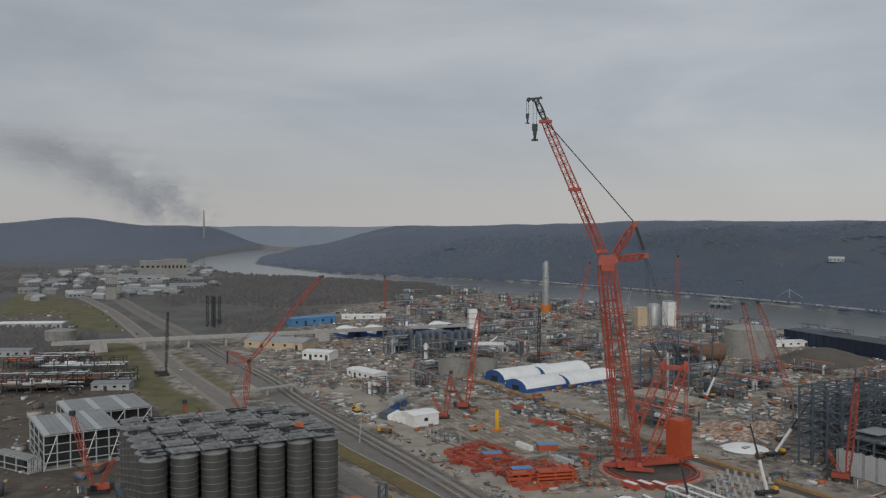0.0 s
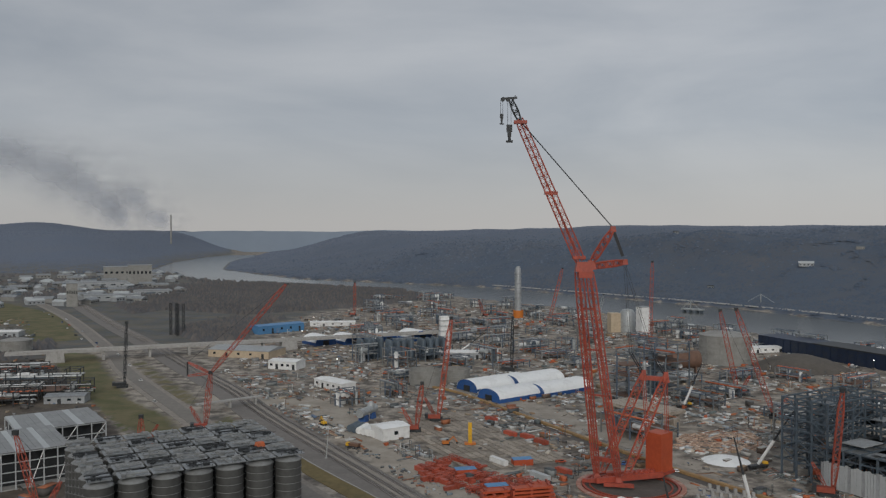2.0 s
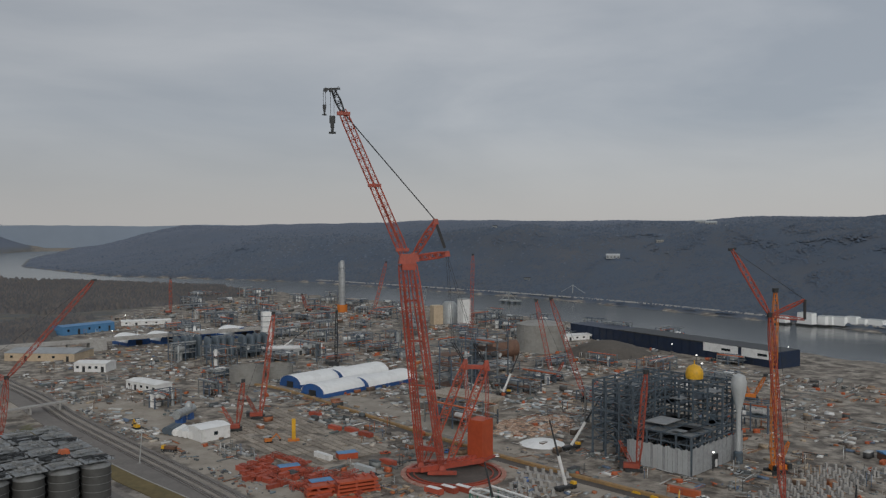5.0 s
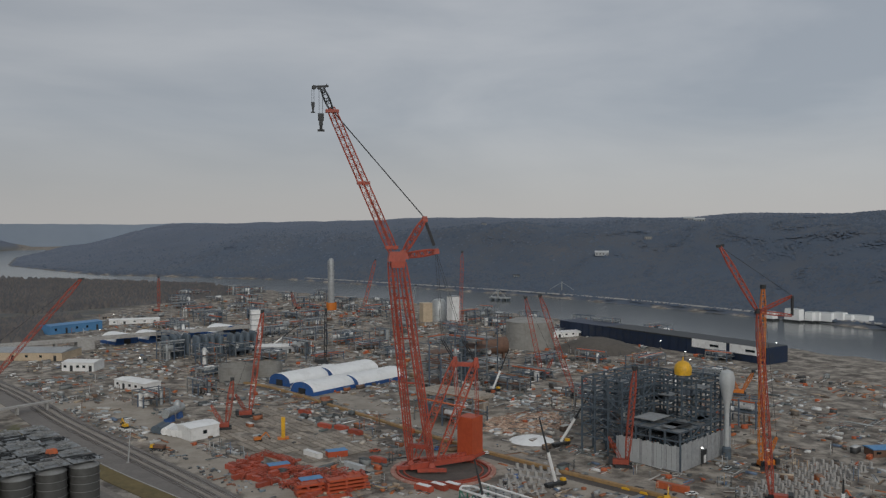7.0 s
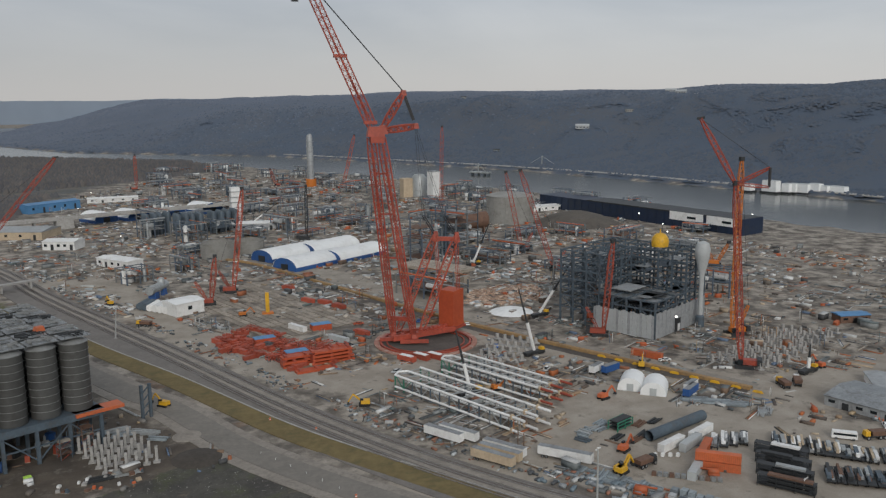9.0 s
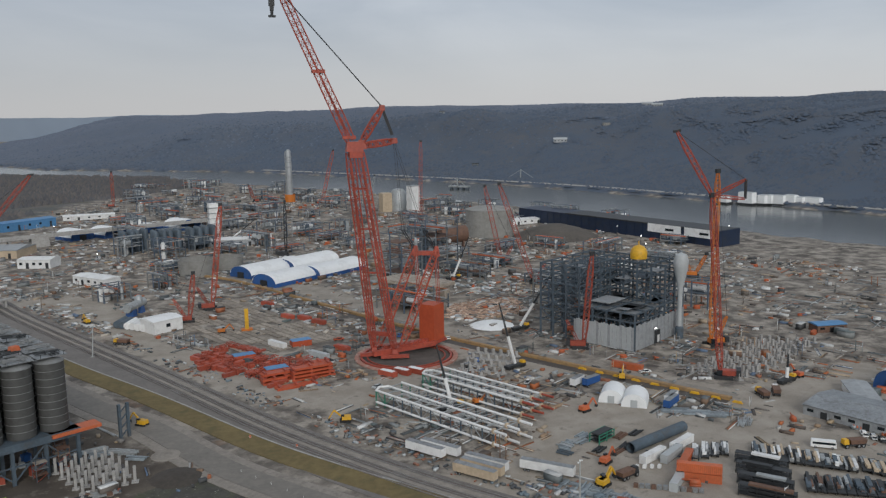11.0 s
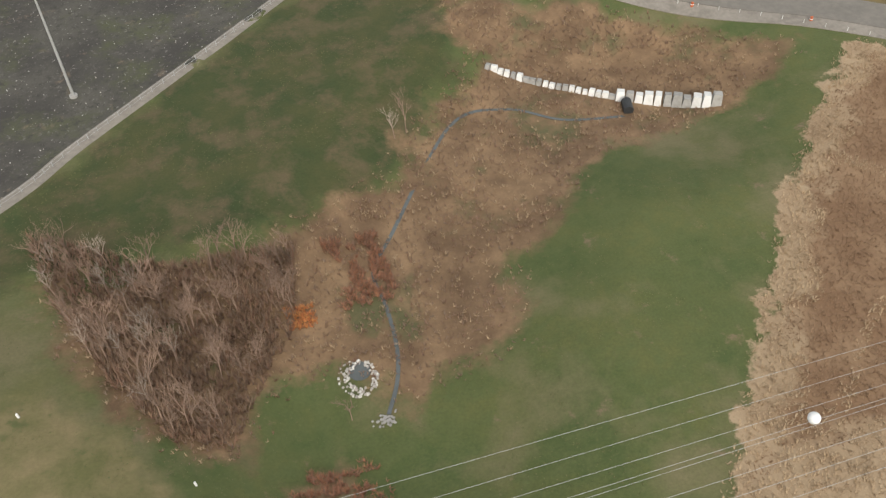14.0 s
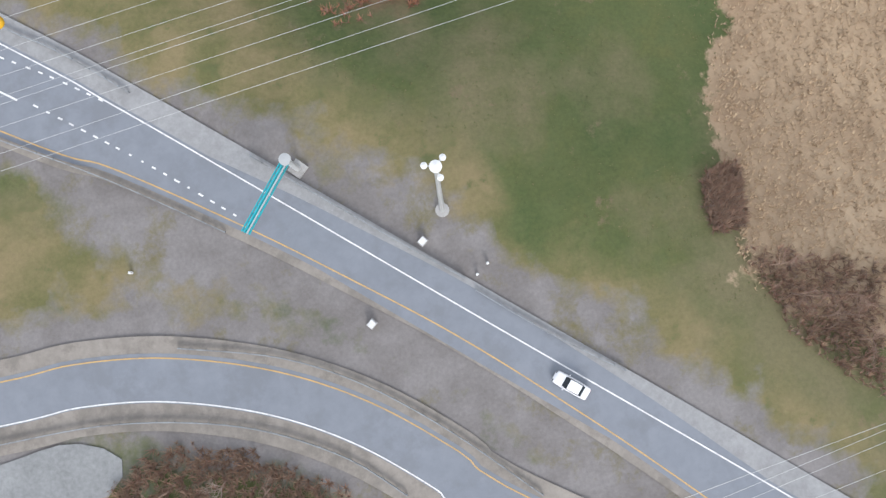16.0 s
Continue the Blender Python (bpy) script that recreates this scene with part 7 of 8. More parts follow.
# fence and stony strip at the foot of the spoil ground
ribbon("pavement", FENCE, 1.6, -1.8, 0.08, SHOULDER, "pale stony strip along a fence", 2.0, category="gravel")
pts, t = along(FENCE, 3.0)
fz = ground_height(pts[:, 0], pts[:, 1])
o = thing("mesh_fence", (pts[0][0], pts[0][1], fz[0]), 0, "low pale wire fence on thin posts", "fence")
me_ = Shape().tube((0, 0, 0), (0, 0, 1.3), 0.07, 5).mesh("post", WIRE)
for k in range(len(pts)):
    piece("post", me_, o, pose(pts[k][0] - pts[0][0], pts[k][1] - pts[0][1], fz[k] - fz[0]))
for z in (0.5, 1.25):
    g = Shape()
    for k in range(len(pts) - 1):
        g.tube((pts[k][0] - pts[0][0], pts[k][1] - pts[0][1], fz[k] - fz[0] + z), (pts[k + 1][0] - pts[0][0], pts[k + 1][1] - pts[0][1], fz[k + 1] - fz[0] + z), 0.03, 3)
    part("wire", g, WIRE, o)

# culvert with its stone facing
rnd = random.Random(8)
cl = thing("culvert_wall", (84.3, 127.5), 0, "pale stone-faced culvert headwall in the gully", "culvert")
c0 = Vector((*(84.3, 127.5), heights((84.3, 127.5))))
a_, m_, b_ = Vector((*(58.8, 150.3), 0)), Vector((*(83.4, 131.7), 0)), Vector((*(103.4, 120.4), 0))
for (s0, s1, n, h) in ((a_, m_, 20, 1.2), (m_, b_, 11, 2.3)):
    for k in range(n):
        q = s0.lerp(s1, (k + 0.5) / n)
        L = (s1 - s0).length / n
        zz = heights(q)
        st = Shape().box(0, 0, -0.4, L * rnd.uniform(0.75, 1.15), rnd.uniform(0.5, 0.9) * h + 0.5, h * rnd.uniform(0.7, 1.2) + 0.4, 0, 0.8)
        s = part("stone", st, WHITE if rnd.random() < 0.6 else CONCRETE, cl)
        s.matrix_basis = pose(q.x - c0.x, q.y - c0.y, zz - c0.z, rnd.uniform(-14, -4), 0, math.degrees(math.atan2((s1 - s0).y, (s1 - s0).x)) + rnd.uniform(-4, 4))
# capped solid tube; the opening's shade is put into its dark colour
part("pipe_mouth", Shape().tube((-0.6, -1.6, 0.9), (0.3, 1.5, 1.0), 1.15, 14), DARK_STEEL, cl, "solid pipe end coloured dark for the shaded culvert mouth")
ribbon("water", [(82.9, 125.4), (69.4, 129.1), (58.9, 136.7), (44.7, 135.0), (23.3, 108.5), (17.8, 101.3), (17.8, 92.7), (17.1, 83.7), (15.2, 76.8), (11.9, 70.9)], 0.36, -0.36, 0.06, POND, "narrow shallow creek", 1.0, category="creek", thick=0.05)

# round stone-lined basin and outlet
px_, py_ = (9.5, 80.4)
single("basin_water", Shape().lathe([(0.01, 0.1), (1.9, 0.1), (1.95, 0.0)], 22), POND, (9.6, 80.7), 0, "small round pool of grey water", "pool")
g = Shape()
for k in range(150):
    a, r = rnd.uniform(0, 6.28), rnd.uniform(1.9, 3.5)
    s = rnd.uniform(0.25, 0.6)
    g.box(px_ + r * math.cos(a) - (0.5 if r > 3 else 0), py_ + r * math.sin(a) * 1.1 - 0.9, heights((px_, py_)) - 0.1, s, s * 0.8, s * 0.7, rnd.uniform(0, 90), 0.7)
tagged(new("basin_stones", g.mesh("basin_stones", STONE)), "ring of loose pale stones round a pool", "stones", "", "stuff")
ox, oy = (11.6, 69.8)
g = Shape()
for k in range(60):
    s = rnd.uniform(0.25, 0.55)
    x, yv = ox + rnd.gauss(0, 0.9), oy + rnd.gauss(0, 0.7)
    g.box(x, yv, heights((x, yv)) - 0.1, s, s * 0.8, s * 0.7, rnd.uniform(0, 90), 0.7)
tagged(new("outlet_stones", g.mesh("outlet_stones", CONCRETE)), "pile of grey stones at a drain outlet", "stones", "", "stuff")

# ---- plants in front ----
def blades(n, h, w, lean, seed):
    r, g = random.Random(seed), Shape()
    for k in range(n):
        a, l = r.uniform(0, 6.28), lean * r.uniform(0.3, 1)
        c, s, hh = math.cos(a), math.sin(a), h * r.uniform(0.6, 1)
        g.add([(-s * w, c * w, 0), (s * w, -c * w, 0), (c * l, s * l, hh)], [(0, 1, 2)])
    return g


def area_points(poly, n, seed, edge=0.0):
    r = np.random.RandomState(seed)
    p = np.array(poly)
    lo, hi = p.min(0), p.max(0)
    x, y = r.uniform(lo[0], hi[0], n), r.uniform(lo[1], hi[1], n)
    k = inside(x, y, poly) + r.uniform(-edge, edge, n) > 0
    return x[k], y[k]


BROWN_REED = material("brown_reed", (0.3, 0.19, 0.11), 0.9, 0, 0.2, 3.0, island=[(0.235, 0.14, 0.08), (0.275, 0.17, 0.10), (0.21, 0.13, 0.078), (0.30, 0.195, 0.118)])
x, y = area_points(REEDS, 90000, 1, 1.5)
deep = np.minimum(inside(x, y, REEDS) - 6, y - 42) + 4 * waves(x, y, 14, 31)
pale = (deep < 0) | (np.abs(waves(x, y, 60, 33)) < 0.07)
scatter("reed_bed", blades(4, 1.0, 0.08, 0.7, 1), REED, x[pale], y[pale], np.random.uniform(0.4, 0.9, pale.sum()), "dense bed of dry tan reeds", "reeds")
scatter("reed_bed", blades(4, 0.8, 0.08, 0.6, 1), BROWN_REED, x[~pale], y[~pale], np.random.uniform(0.35, 0.8, (~pale).sum()), "low reddish brown reeds behind the tan edge", "reeds")
x, y = area_points(BRUSHY, 20000, 2, 3)
k = waves(x, y, 22, 41) > -0.55
x, y = x[k], y[k]
scatter("dry_brush", blades(7, 0.9, 0.06, 0.8, 2), BRUSH, x, y, np.random.uniform(0.4, 1.1, len(x)), "low tangle of dry brown brush", "brush")
x, y = area_points(BRUSHY, 5000, 12, 3)
scatter("dry_brush", blades(8, 1.1, 0.07, 0.9, 5), REED, x, y, np.random.uniform(0.35, 0.95, len(x)), "clumps of dry tan grass in the gully", "grass")
x, y = area_points(THICKET, 3000, 3, 7)
k = waves(x, y, 4, 43) + 0.7 * waves(x, y, 11, 44) > 0.0
x, y = x[k], y[k]
scatter("red_thicket", blades(8, 1.1, 0.06, 0.9, 3), RUST_LEAF, x, y, np.random.uniform(0.6, 1.2, len(x)), "low rusty red thicket", "brush")
SCARLET = [(9.8, 109.3), (19.8, 110.2), (20.9, 95.7), (14.9, 93.8), (12.1, 102.5)]
x, y = area_points(SCARLET, 2400, 4, 8)
k = waves(x, y, 4, 45) + 0.7 * waves(x, y, 11, 46) > 0.0
x, y = x[k], y[k]
scatter("red_thicket", blades(8, 1.2, 0.06, 0.9, 3), RUST_LEAF, x, y, np.random.uniform(0.6, 1.3, len(x)), "low rusty red thicket", "brush")
x, y = area_points([(0.6, 95.9), (5.2, 96.3), (3.9, 91.7), (0.0, 91.9)], 260, 6, 3)
scatter("orange_shrub", blades(8, 1.3, 0.07, 0.9, 3), material("orange_leaves", (0.5, 0.19, 0.06), 0.85, 0, 0.3, 1.0, island=[(0.5, 0.19, 0.06), (0.42, 0.14, 0.06), (0.55, 0.26, 0.09)]), x, y, np.random.uniform(0.5, 1.0, len(x)), "small shrub with bright orange leaves", "shrub")
x, y = area_points([(-110, -60), (150, -60), (150, 210), (-110, 150)], 80000, 7)
k = (inside(x, y, GREEN) > 0.5) & (inside(x, y, REEDS) < 0) & (inside(x, y, BRUSHY) < 0) & (path_distance(x, y, HWY) > 17) & (x + y > 0) & (path_distance(x, y, INNER) > 4) & (path_distance(x, y, RAMP) > 8) & (path_distance(x, y, ROAD18) > 12) & (waves(x, y, 30, 41) > -0.2)
scatter("grass_tufts", blades(6, 0.22, 0.06, 0.35, 8), GRASS, x[k], y[k], np.random.uniform(0.3, 0.9, k.sum()), "patchy winter grass", "grass")
x, y = area_points(SPOIL, 3200, 9)
scatter("loose_stones", Shape().box(0, 0, -0.1, 0.5, 0.4, 0.4, 20, 0.6), STONE, x, y, np.random.uniform(0.12, 0.5, len(x)), "scattered pale stones on dark ground", "stones")


def bare_tree(h, seed):
    """A leafless tree: a tapered trunk, limbs and fine twigs."""
    r = random.Random(seed)
    trunk, crown = Shape(), Shape()

    def grow(p, d, length, rad, depth):
        q = p + d * length
        (trunk if depth == 0 else crown).tube(p, q, rad, 5 if depth < 2 else 3, rad * 0.62, caps=False)
        if depth >= 4:
            return
        for k in range(3 if depth else 5):
            e = (d + Vector((r.uniform(-1, 1), r.uniform(-1, 1), r.uniform(-0.15, 0.7))) * (0.85 if depth else 0.7)).normalized()
            grow(p.lerp(q, r.uniform(0.55, 1.0)), e, length * r.uniform(0.5, 0.72), rad * 0.55, depth + 1)

    grow(Vector((0, 0, -0.3)), Vector((r.uniform(-0.08, 0.08), r.uniform(-0.08, 0.08), 1)).normalized(), h * 0.42, h * 0.009 + 0.015, 0)
    return trunk, crown


PALE_TWIG = material("pale_twigs", (0.34, 0.28, 0.23), 0.95, 0, 0.3, 1.5, spread=0.25)
DARK_TWIG = material("dark_twigs", (0.29, 0.2, 0.15), 0.95, 0, 0.3, 1.5, spread=0.3)
kinds = []
for k in range(6):
    a, b = bare_tree(9 + k * 0.7, 50 + k)
    o = thing("bare_tree", (0, 0, -60), 0, "leafless grey brown tree in the gully thicket", "tree", "bare trees")
    part("trunk", a, DARK_TWIG, o), part("crown", b, PALE_TWIG if k == 2 else DARK_TWIG, o)
    kinds.append(o)
COPSE = [(-42.1, 126.7), (-16.8, 109.2), (5.0, 109.7), (1.1, 92.3), (-6.2, 81.9), (-12.8, 70.1), (-20.5, 72.1), (-29.0, 85.9), (-38.4, 109.0)]
x, y = area_points(COPSE, 150, 14)
for k in range(len(x)):
    m = pose(x[k], y[k], heights((x[k], y[k])), 0, 0, k * 77)
    if k < 6:
        kinds[k].matrix_basis = m
    else:
        copy_thing(kinds[k % 6], m)
for c in ((32.1, 134.1), (35.0, 135.3), (6.0, 71.9), (-6.2, 85.9), (39.1, -14.3), (41.4, -18.2), (45.0, -22.6), (37.8, -10.0), (46.2, -16.9), (-43.7, -11.1), (-31.3, -14.9), (-36.4, -12.2)):
    copy_thing(kinds[int(abs(c[0] * 7)) % 6], pose(*c, heights(c), 0, 0, c[0] * 40))
x, y = area_points(COPSE, 6000, 15)
scatter("underbrush", blades(9, 1.8, 0.06, 1.4, 9), BRUSH, x, y, np.random.uniform(0.6, 1.5, len(x)), "grey brown leafless undergrowth", "brush")
for poly, sd in (([(35.2, -6.8), (52.4, -15.2), (44.8, -29.9), (38.1, -20.0)], 16), ([(-50.3, -8.1), (-41.7, -5.4), (-33.2, -9.6), (-22.0, -18.8), (-31.7, -20.6), (-50.7, -13.9)], 17), ([(35.3, 4.3), (39.3, 3.8), (36.4, -4.1), (32.8, -2.8)], 18)):
    x, y = area_points(poly, 1400, sd, 1.0)
    scatter("underbrush", blades(9, 1.4, 0.07, 1.2, sd), BRUSH, x, y, np.random.uniform(0.5, 1.3, len(x)), "dark tangle of winter scrub beside the road", "brush")
g = Shape()
gx0, gy0 = (-60.7, -7.4)
ring_ = [(gx0 + (7.5 + 1.1 * math.sin(k * 0.7854) + 0.6 * math.sin(k * 1.309 + 1)) * math.cos(k * 0.2618) * 1.5, gy0 + (7.5 + 0.9 * math.sin(k * 0.7854)) * math.sin(k * 0.2618)) for k in range(24)]
g.add([(gx0, gy0, heights((gx0, gy0)) + 0.16)] + [(a, b, heights((a, b)) + 0.16) for a, b in ring_] + [(a, b, heights((a, b)) - 0.2) for a, b in ring_], [(0, k + 1, (k + 1) % 24 + 1) for k in range(24)] + [(k + 1, k + 25, (k + 1) % 24 + 25, (k + 1) % 24 + 1) for k in range(24)])
tagged(new("pavement", g.mesh("pavement", material("pale_gravel", (0.25, 0.255, 0.25), 0.95, 0, 0.25, 0.5, 0.02))), "patch of pale crushed stone inside the bend", "gravel", "", "structure")


# ---- process units, stores and clutter across the plant ----
def process_unit(place, turn, w, d, h, seed, mat=None):
    """An open steel frame with decks, vessels and pipes in it."""
    r = random.Random(seed)
    o = thing("process_unit", place, turn, "open steel process unit with pipes and vessels", "process unit", "process units")
    g = Shape()
    nx, ny, nz = max(2, int(w / 9)), max(2, int(d / 9)), max(2, int(h / 6))
    for i in range(nx + 1):
        for j in range(ny + 1):
            g.box(-w / 2 + w * i / nx, -d / 2 + d * j / ny, 0, 0.7, 0.7, h * r.choice((1, 1, 0.75)))
    for k in range(1, nz + 1):
        z = h * k / nz - 0.5
        for i in range(nx + 1):
            g.bar((-w / 2 + w * i / nx, -d / 2, z), (-w / 2 + w * i / nx, d / 2, z), 0.5)
        for j in range(ny + 1):
            g.bar((-w / 2, -d / 2 + d * j / ny, z), (w / 2, -d / 2 + d * j / ny, z), 0.5)
    part("frame", g, mat or PIPEWORK, o)
    for k in range(1, nz):
        part("deck", Shape().box(r.uniform(-0.1, 0.1) * w, 0, h * k / nz, w * r.uniform(0.5, 0.9), d * 0.85, 0.3), r.choice((GREY_STEEL, GALVANISED, BROWN)), o)
    for k in range(r.randint(2, 5)):
        x, y, q = r.uniform(-0.4, 0.4) * w, r.uniform(-0.4, 0.4) * d, r.uniform(1.0, 2.4)
        if r.random() < 0.5:
            part("vessel", Shape().lathe([(0.01, 0), (q, 0), (q, h * 0.8), (q * 0.6, h * 0.86), (0.01, h * 0.88)], 10, x, y, 0.2), r.choice((PALE_STEEL, WHITE, GREY_STEEL)), o, soft=True)
        else:
            part("drum", Shape().tube((x - 4, y, h * 0.5 + q), (x + 4, y, h * 0.5 + q), q, 10), r.choice((PALE_STEEL, WHITE, GREY_PAINT)), o, soft=True)
    for k in range(4):
        y, z = r.uniform(-0.45, 0.45) * d, h * r.choice((0.35, 0.6, 0.85, 1.0))
        part("pipe", Shape().tube((-w / 2 - 2, y, z), (w / 2 + 2, y, z), r.uniform(0.3, 0.6), 6), r.choice((PALE_STEEL, GALVANISED, PALE_STEEL, ORANGE)), o)
    return o


rnd = random.Random(77)
GRID = -58.6
spots = []
for k in range(900):
    a = rnd.uniform(-8, 34)
    r_ = 560 + 900 * rnd.random() ** 0.9
    x, y = r_ * math.sin(radians(a)), r_ * math.cos(radians(a))
    if river_side(np.array(x), np.array(y)) > -150 or (x < -60 + (900 - y) * 0.02) or any(math.hypot(x - p, y - q) < 36 for p, q in spots):
        continue
    if math.hypot(x - 90, y - 620) < 85 or math.hypot(x - 260, y - 730) < 62 or math.hypot(x - 330, y - 720) < 75:
        continue
    if rnd.random() < (0.75 if y > 760 else 0.35):
        spots.append((x, y))
        process_unit((x, y), GRID + rnd.choice((0, 90)), rnd.uniform(14, 34), rnd.uniform(10, 20), rnd.uniform(6, 16 if y > 700 else 11), k)
    if len(spots) > 95:
        break
for c, w, d, h in (((174.1, 591.9), 30, 24, 38), ((141.4, 557.8), 22, 20, 34), ((126.4, 472.4), 34, 26, 12), ((285.5, 419.2), 20, 14, 16), ((207.4, 445.3), 22, 16, 22)):
    process_unit(c, GRID, w, d, h, int(h * 10 + w), None)
for c, w, d, h in (((-289.8, 574.8), 60, 30, 10), ((-266.8, 596.4), 70, 24, 11), ((-287.5, 644.5), 60, 20, 12), ((-341.1, 671.3), 40, 20, 9), ((-326.2, 700.6), 40, 14, 8)):
    process_unit(c, 8, w, d, h, int(w * 7 + d), DARK_STEEL)
single("concrete_deck", Shape().box(0, 0, 9, 46, 22, 2).box(-18, -6, 0, 5, 5, 9).box(0, -6, 0, 5, 5, 9).box(18, -6, 0, 5, 5, 9).box(-18, 6, 0, 5, 5, 9).box(18, 6, 0, 5, 5, 9), TIMBER, (137.0, 501.7), GRID, "raised concrete table foundation with timber formwork", "foundation")

# white-framed halls under construction left of the silos
def framed_hall(a, b, c, h, levels):
    a, b, c = Vector(a), Vector(b), Vector(c)
    w, d = (b - a).length, (c - a).length
    o = thing("framed_hall", (a.x, a.y), math.degrees(math.atan2((b - a).y, (b - a).x)), "white steel-framed hall with a pale sheet roof under construction", "building", "halls under construction")
    n, m = 6, 3
    for i in range(n + 1):
        for j in range(m + 1):
            part("column", Shape().box(w * i / n, d * j / m, 0, 0.5, 0.5, h), GREY_PAINT, o)
    for z in [h * (k + 1) / levels for k in range(levels)]:
        for j in (0, m):
            part("rail_beam", Shape().bar((0, d * j / m, z - 0.4), (w, d * j / m, z - 0.4), 0.4), GREY_PAINT, o)
        for i in (0, n):
            part("rail_beam", Shape().bar((w * i / n, 0, z - 0.4), (w * i / n, d, z - 0.4), 0.4), GREY_PAINT, o)
    for i in (0, 3, 5):
        part("brace", Shape().bar((w * i / n, 0, 0.4), (w * (i + 1) / n, 0, h - 0.6), 0.35), WHITE, o)
    for i in range(n * 2):
        part("roof_sheet", Shape().box(w * (i + 0.5) / n / 2, d / 2, h + 0.1 + 0.05 * (i % 2), w / n / 2 - 0.1, d + 1, 0.2), SILO_TOP if i % 4 else GREY_PAINT, o)
    # solid dark block fills the hall, its colour standing for the shade inside
    part("inner_wall", Shape().box(w / 2, d * 0.55, 0.3, w - 1.5, d * 0.8, h - 1.2), DARK_STEEL, o, "solid dark block for the shaded hall interior")
    part("floor_slab", Shape().box(w / 2, d / 2, 0, w, d, 0.3), CONCRETE, o)
    return o


framed_hall((-190.7, 374.4), (-161.4, 393.8), (-214.8, 414.9), 17, 4)
framed_hall((-210.4, 444.7), (-172.9, 469.0), (-231.2, 483.3), 11, 2)
framed_hall((-195.9, 369.8), (-192.7, 375.3), (-210.0, 393.6), 7, 2)

# clutter: boxes, bundles, posts and scrap over the whole site
SITE = [(175.2, 155.8), (129.2, 185.2), (92.4, 223.2), (56.7, 274.2), (-19.6, 416.0), (-96.1, 558.0), (-166.8, 686.2), (-157.8, 847.7), (-168.3, 1068.4), (-80.9, 1324.7), (33.6, 1405.7), (263.2, 1178.7), (353.7, 957.1), (410.3, 575.2), (460.1, 480.9), (428.7, 317.5), (330, 150)]


x, y = area_points([(136, 442), (150, 474), (196, 478), (186, 440), (160, 432)], 900, 77)
scatter("plank_stacks", Shape().box(0, 0, 0, 4.2, 1.2, 0.5), material("fresh_planks", (0.5, 0.36, 0.26), 0.8, 0, 0.2, 1.0, island=[(0.52, 0.36, 0.26), (0.44, 0.29, 0.2), (0.6, 0.47, 0.37), (0.34, 0.22, 0.16)]), x, y, np.random.uniform(0.4, 0.9, len(x)), "pinkish stacks of fresh timber planks", "timber", turns=radians(GRID) + np.random.choice([0.0, 1.571], len(x)))


def site_points(n, seed, clear=3.0):
    r = np.random.RandomState(seed)
    rad, a = 180 + 1150 * r.uniform(0, 1, n) ** 1.25, np.radians(r.uniform(-22, 52, n))
    x, y = rad * np.sin(a), rad * np.cos(a)
    k = inside(x, y, SITE) > 3
    k &= np.min([path_distance(x, y, h) for h in HAUL], axis=0) > clear + 2.5
    k &= (np.hypot(x - 97, y - 376) > 29) & (path_distance(x, y, TRACKS) > 11)
    k &= (waves(x, y, 34, seed) + 0.8 * waves(x, y, 90, seed + 1) + 0.5 * waves(x, y, 140, 9) > 0.0)
    k &= ~((inside(x, y, YARD) > -2) & (waves(x, y, 16, 5) < 0.55))
    k &= ~((np.abs((x - p0.x) * e1.x + (y - p0.y) * e1.y - 60) < 64) & (np.abs((x - p0.x) * e2.x + (y - p0.y) * e2.y - 22) < 30) & (r.uniform(0, 1, n) < 0.85))
    return x[k], y[k], r


def grid_turns(n, r):
    """Most goods lie square to the plant's grid, the rest anyhow."""
    a = radians(GRID) + r.choice([0.0, math.pi / 2], n) + r.normal(0, 0.06, n)
    return np.where(r.uniform(0, 1, n) < 0.2, r.uniform(0, 6.283, n), a)


def laid_out(name, shape, n, seed, lo, hi, label, category, stretch=(0.7, 2.5), grow=0.0):
    """Goods over the site, sorted by what each part of it stores."""
    x, y, r = site_points(n, seed)
    kind = waves(x, y, 95, 61) + 0.5 * waves(x, y, 31, 62) + r.normal(0, 0.25, len(x))
    size = r.uniform(lo, hi, len(x)) * (1 + grow * np.hypot(x, y) / 800)
    st, tu = r.uniform(*stretch, len(x)), grid_turns(len(x), r)
    for k, m in ((kind < -0.2, STEEL_GOODS), ((kind >= -0.2) & (kind < 0.25), CLUTTER), (kind >= 0.25, RUSTY_GOODS)):
        scatter(name, shape, m, x[k], y[k], size[k], label, category, stretch=st[k], turns=tu[k])


laid_out("stacked_goods", Shape().box(0, 0, -0.1, 1.7, 1.1, 0.75), 15000, 1, 0.3, 1.1, "crates, pallets and stacked goods strewn over the mud", "site clutter", (0.6, 2.4), 0.8)
laid_out("plates", Shape().box(0, 0, -0.1, 3.0, 1.3, 0.35), 12000, 7, 0.25, 0.8, "steel plates, timber and formwork lying flat on the mud", "site clutter", (0.6, 2.6), 0.5)
# extra pale goods past y 430: far clutter, and whitening in place of haze
x, y, r = site_points(17000, 11)
k = (y > 430) & (r.uniform(0, 1, len(x)) < 0.8)
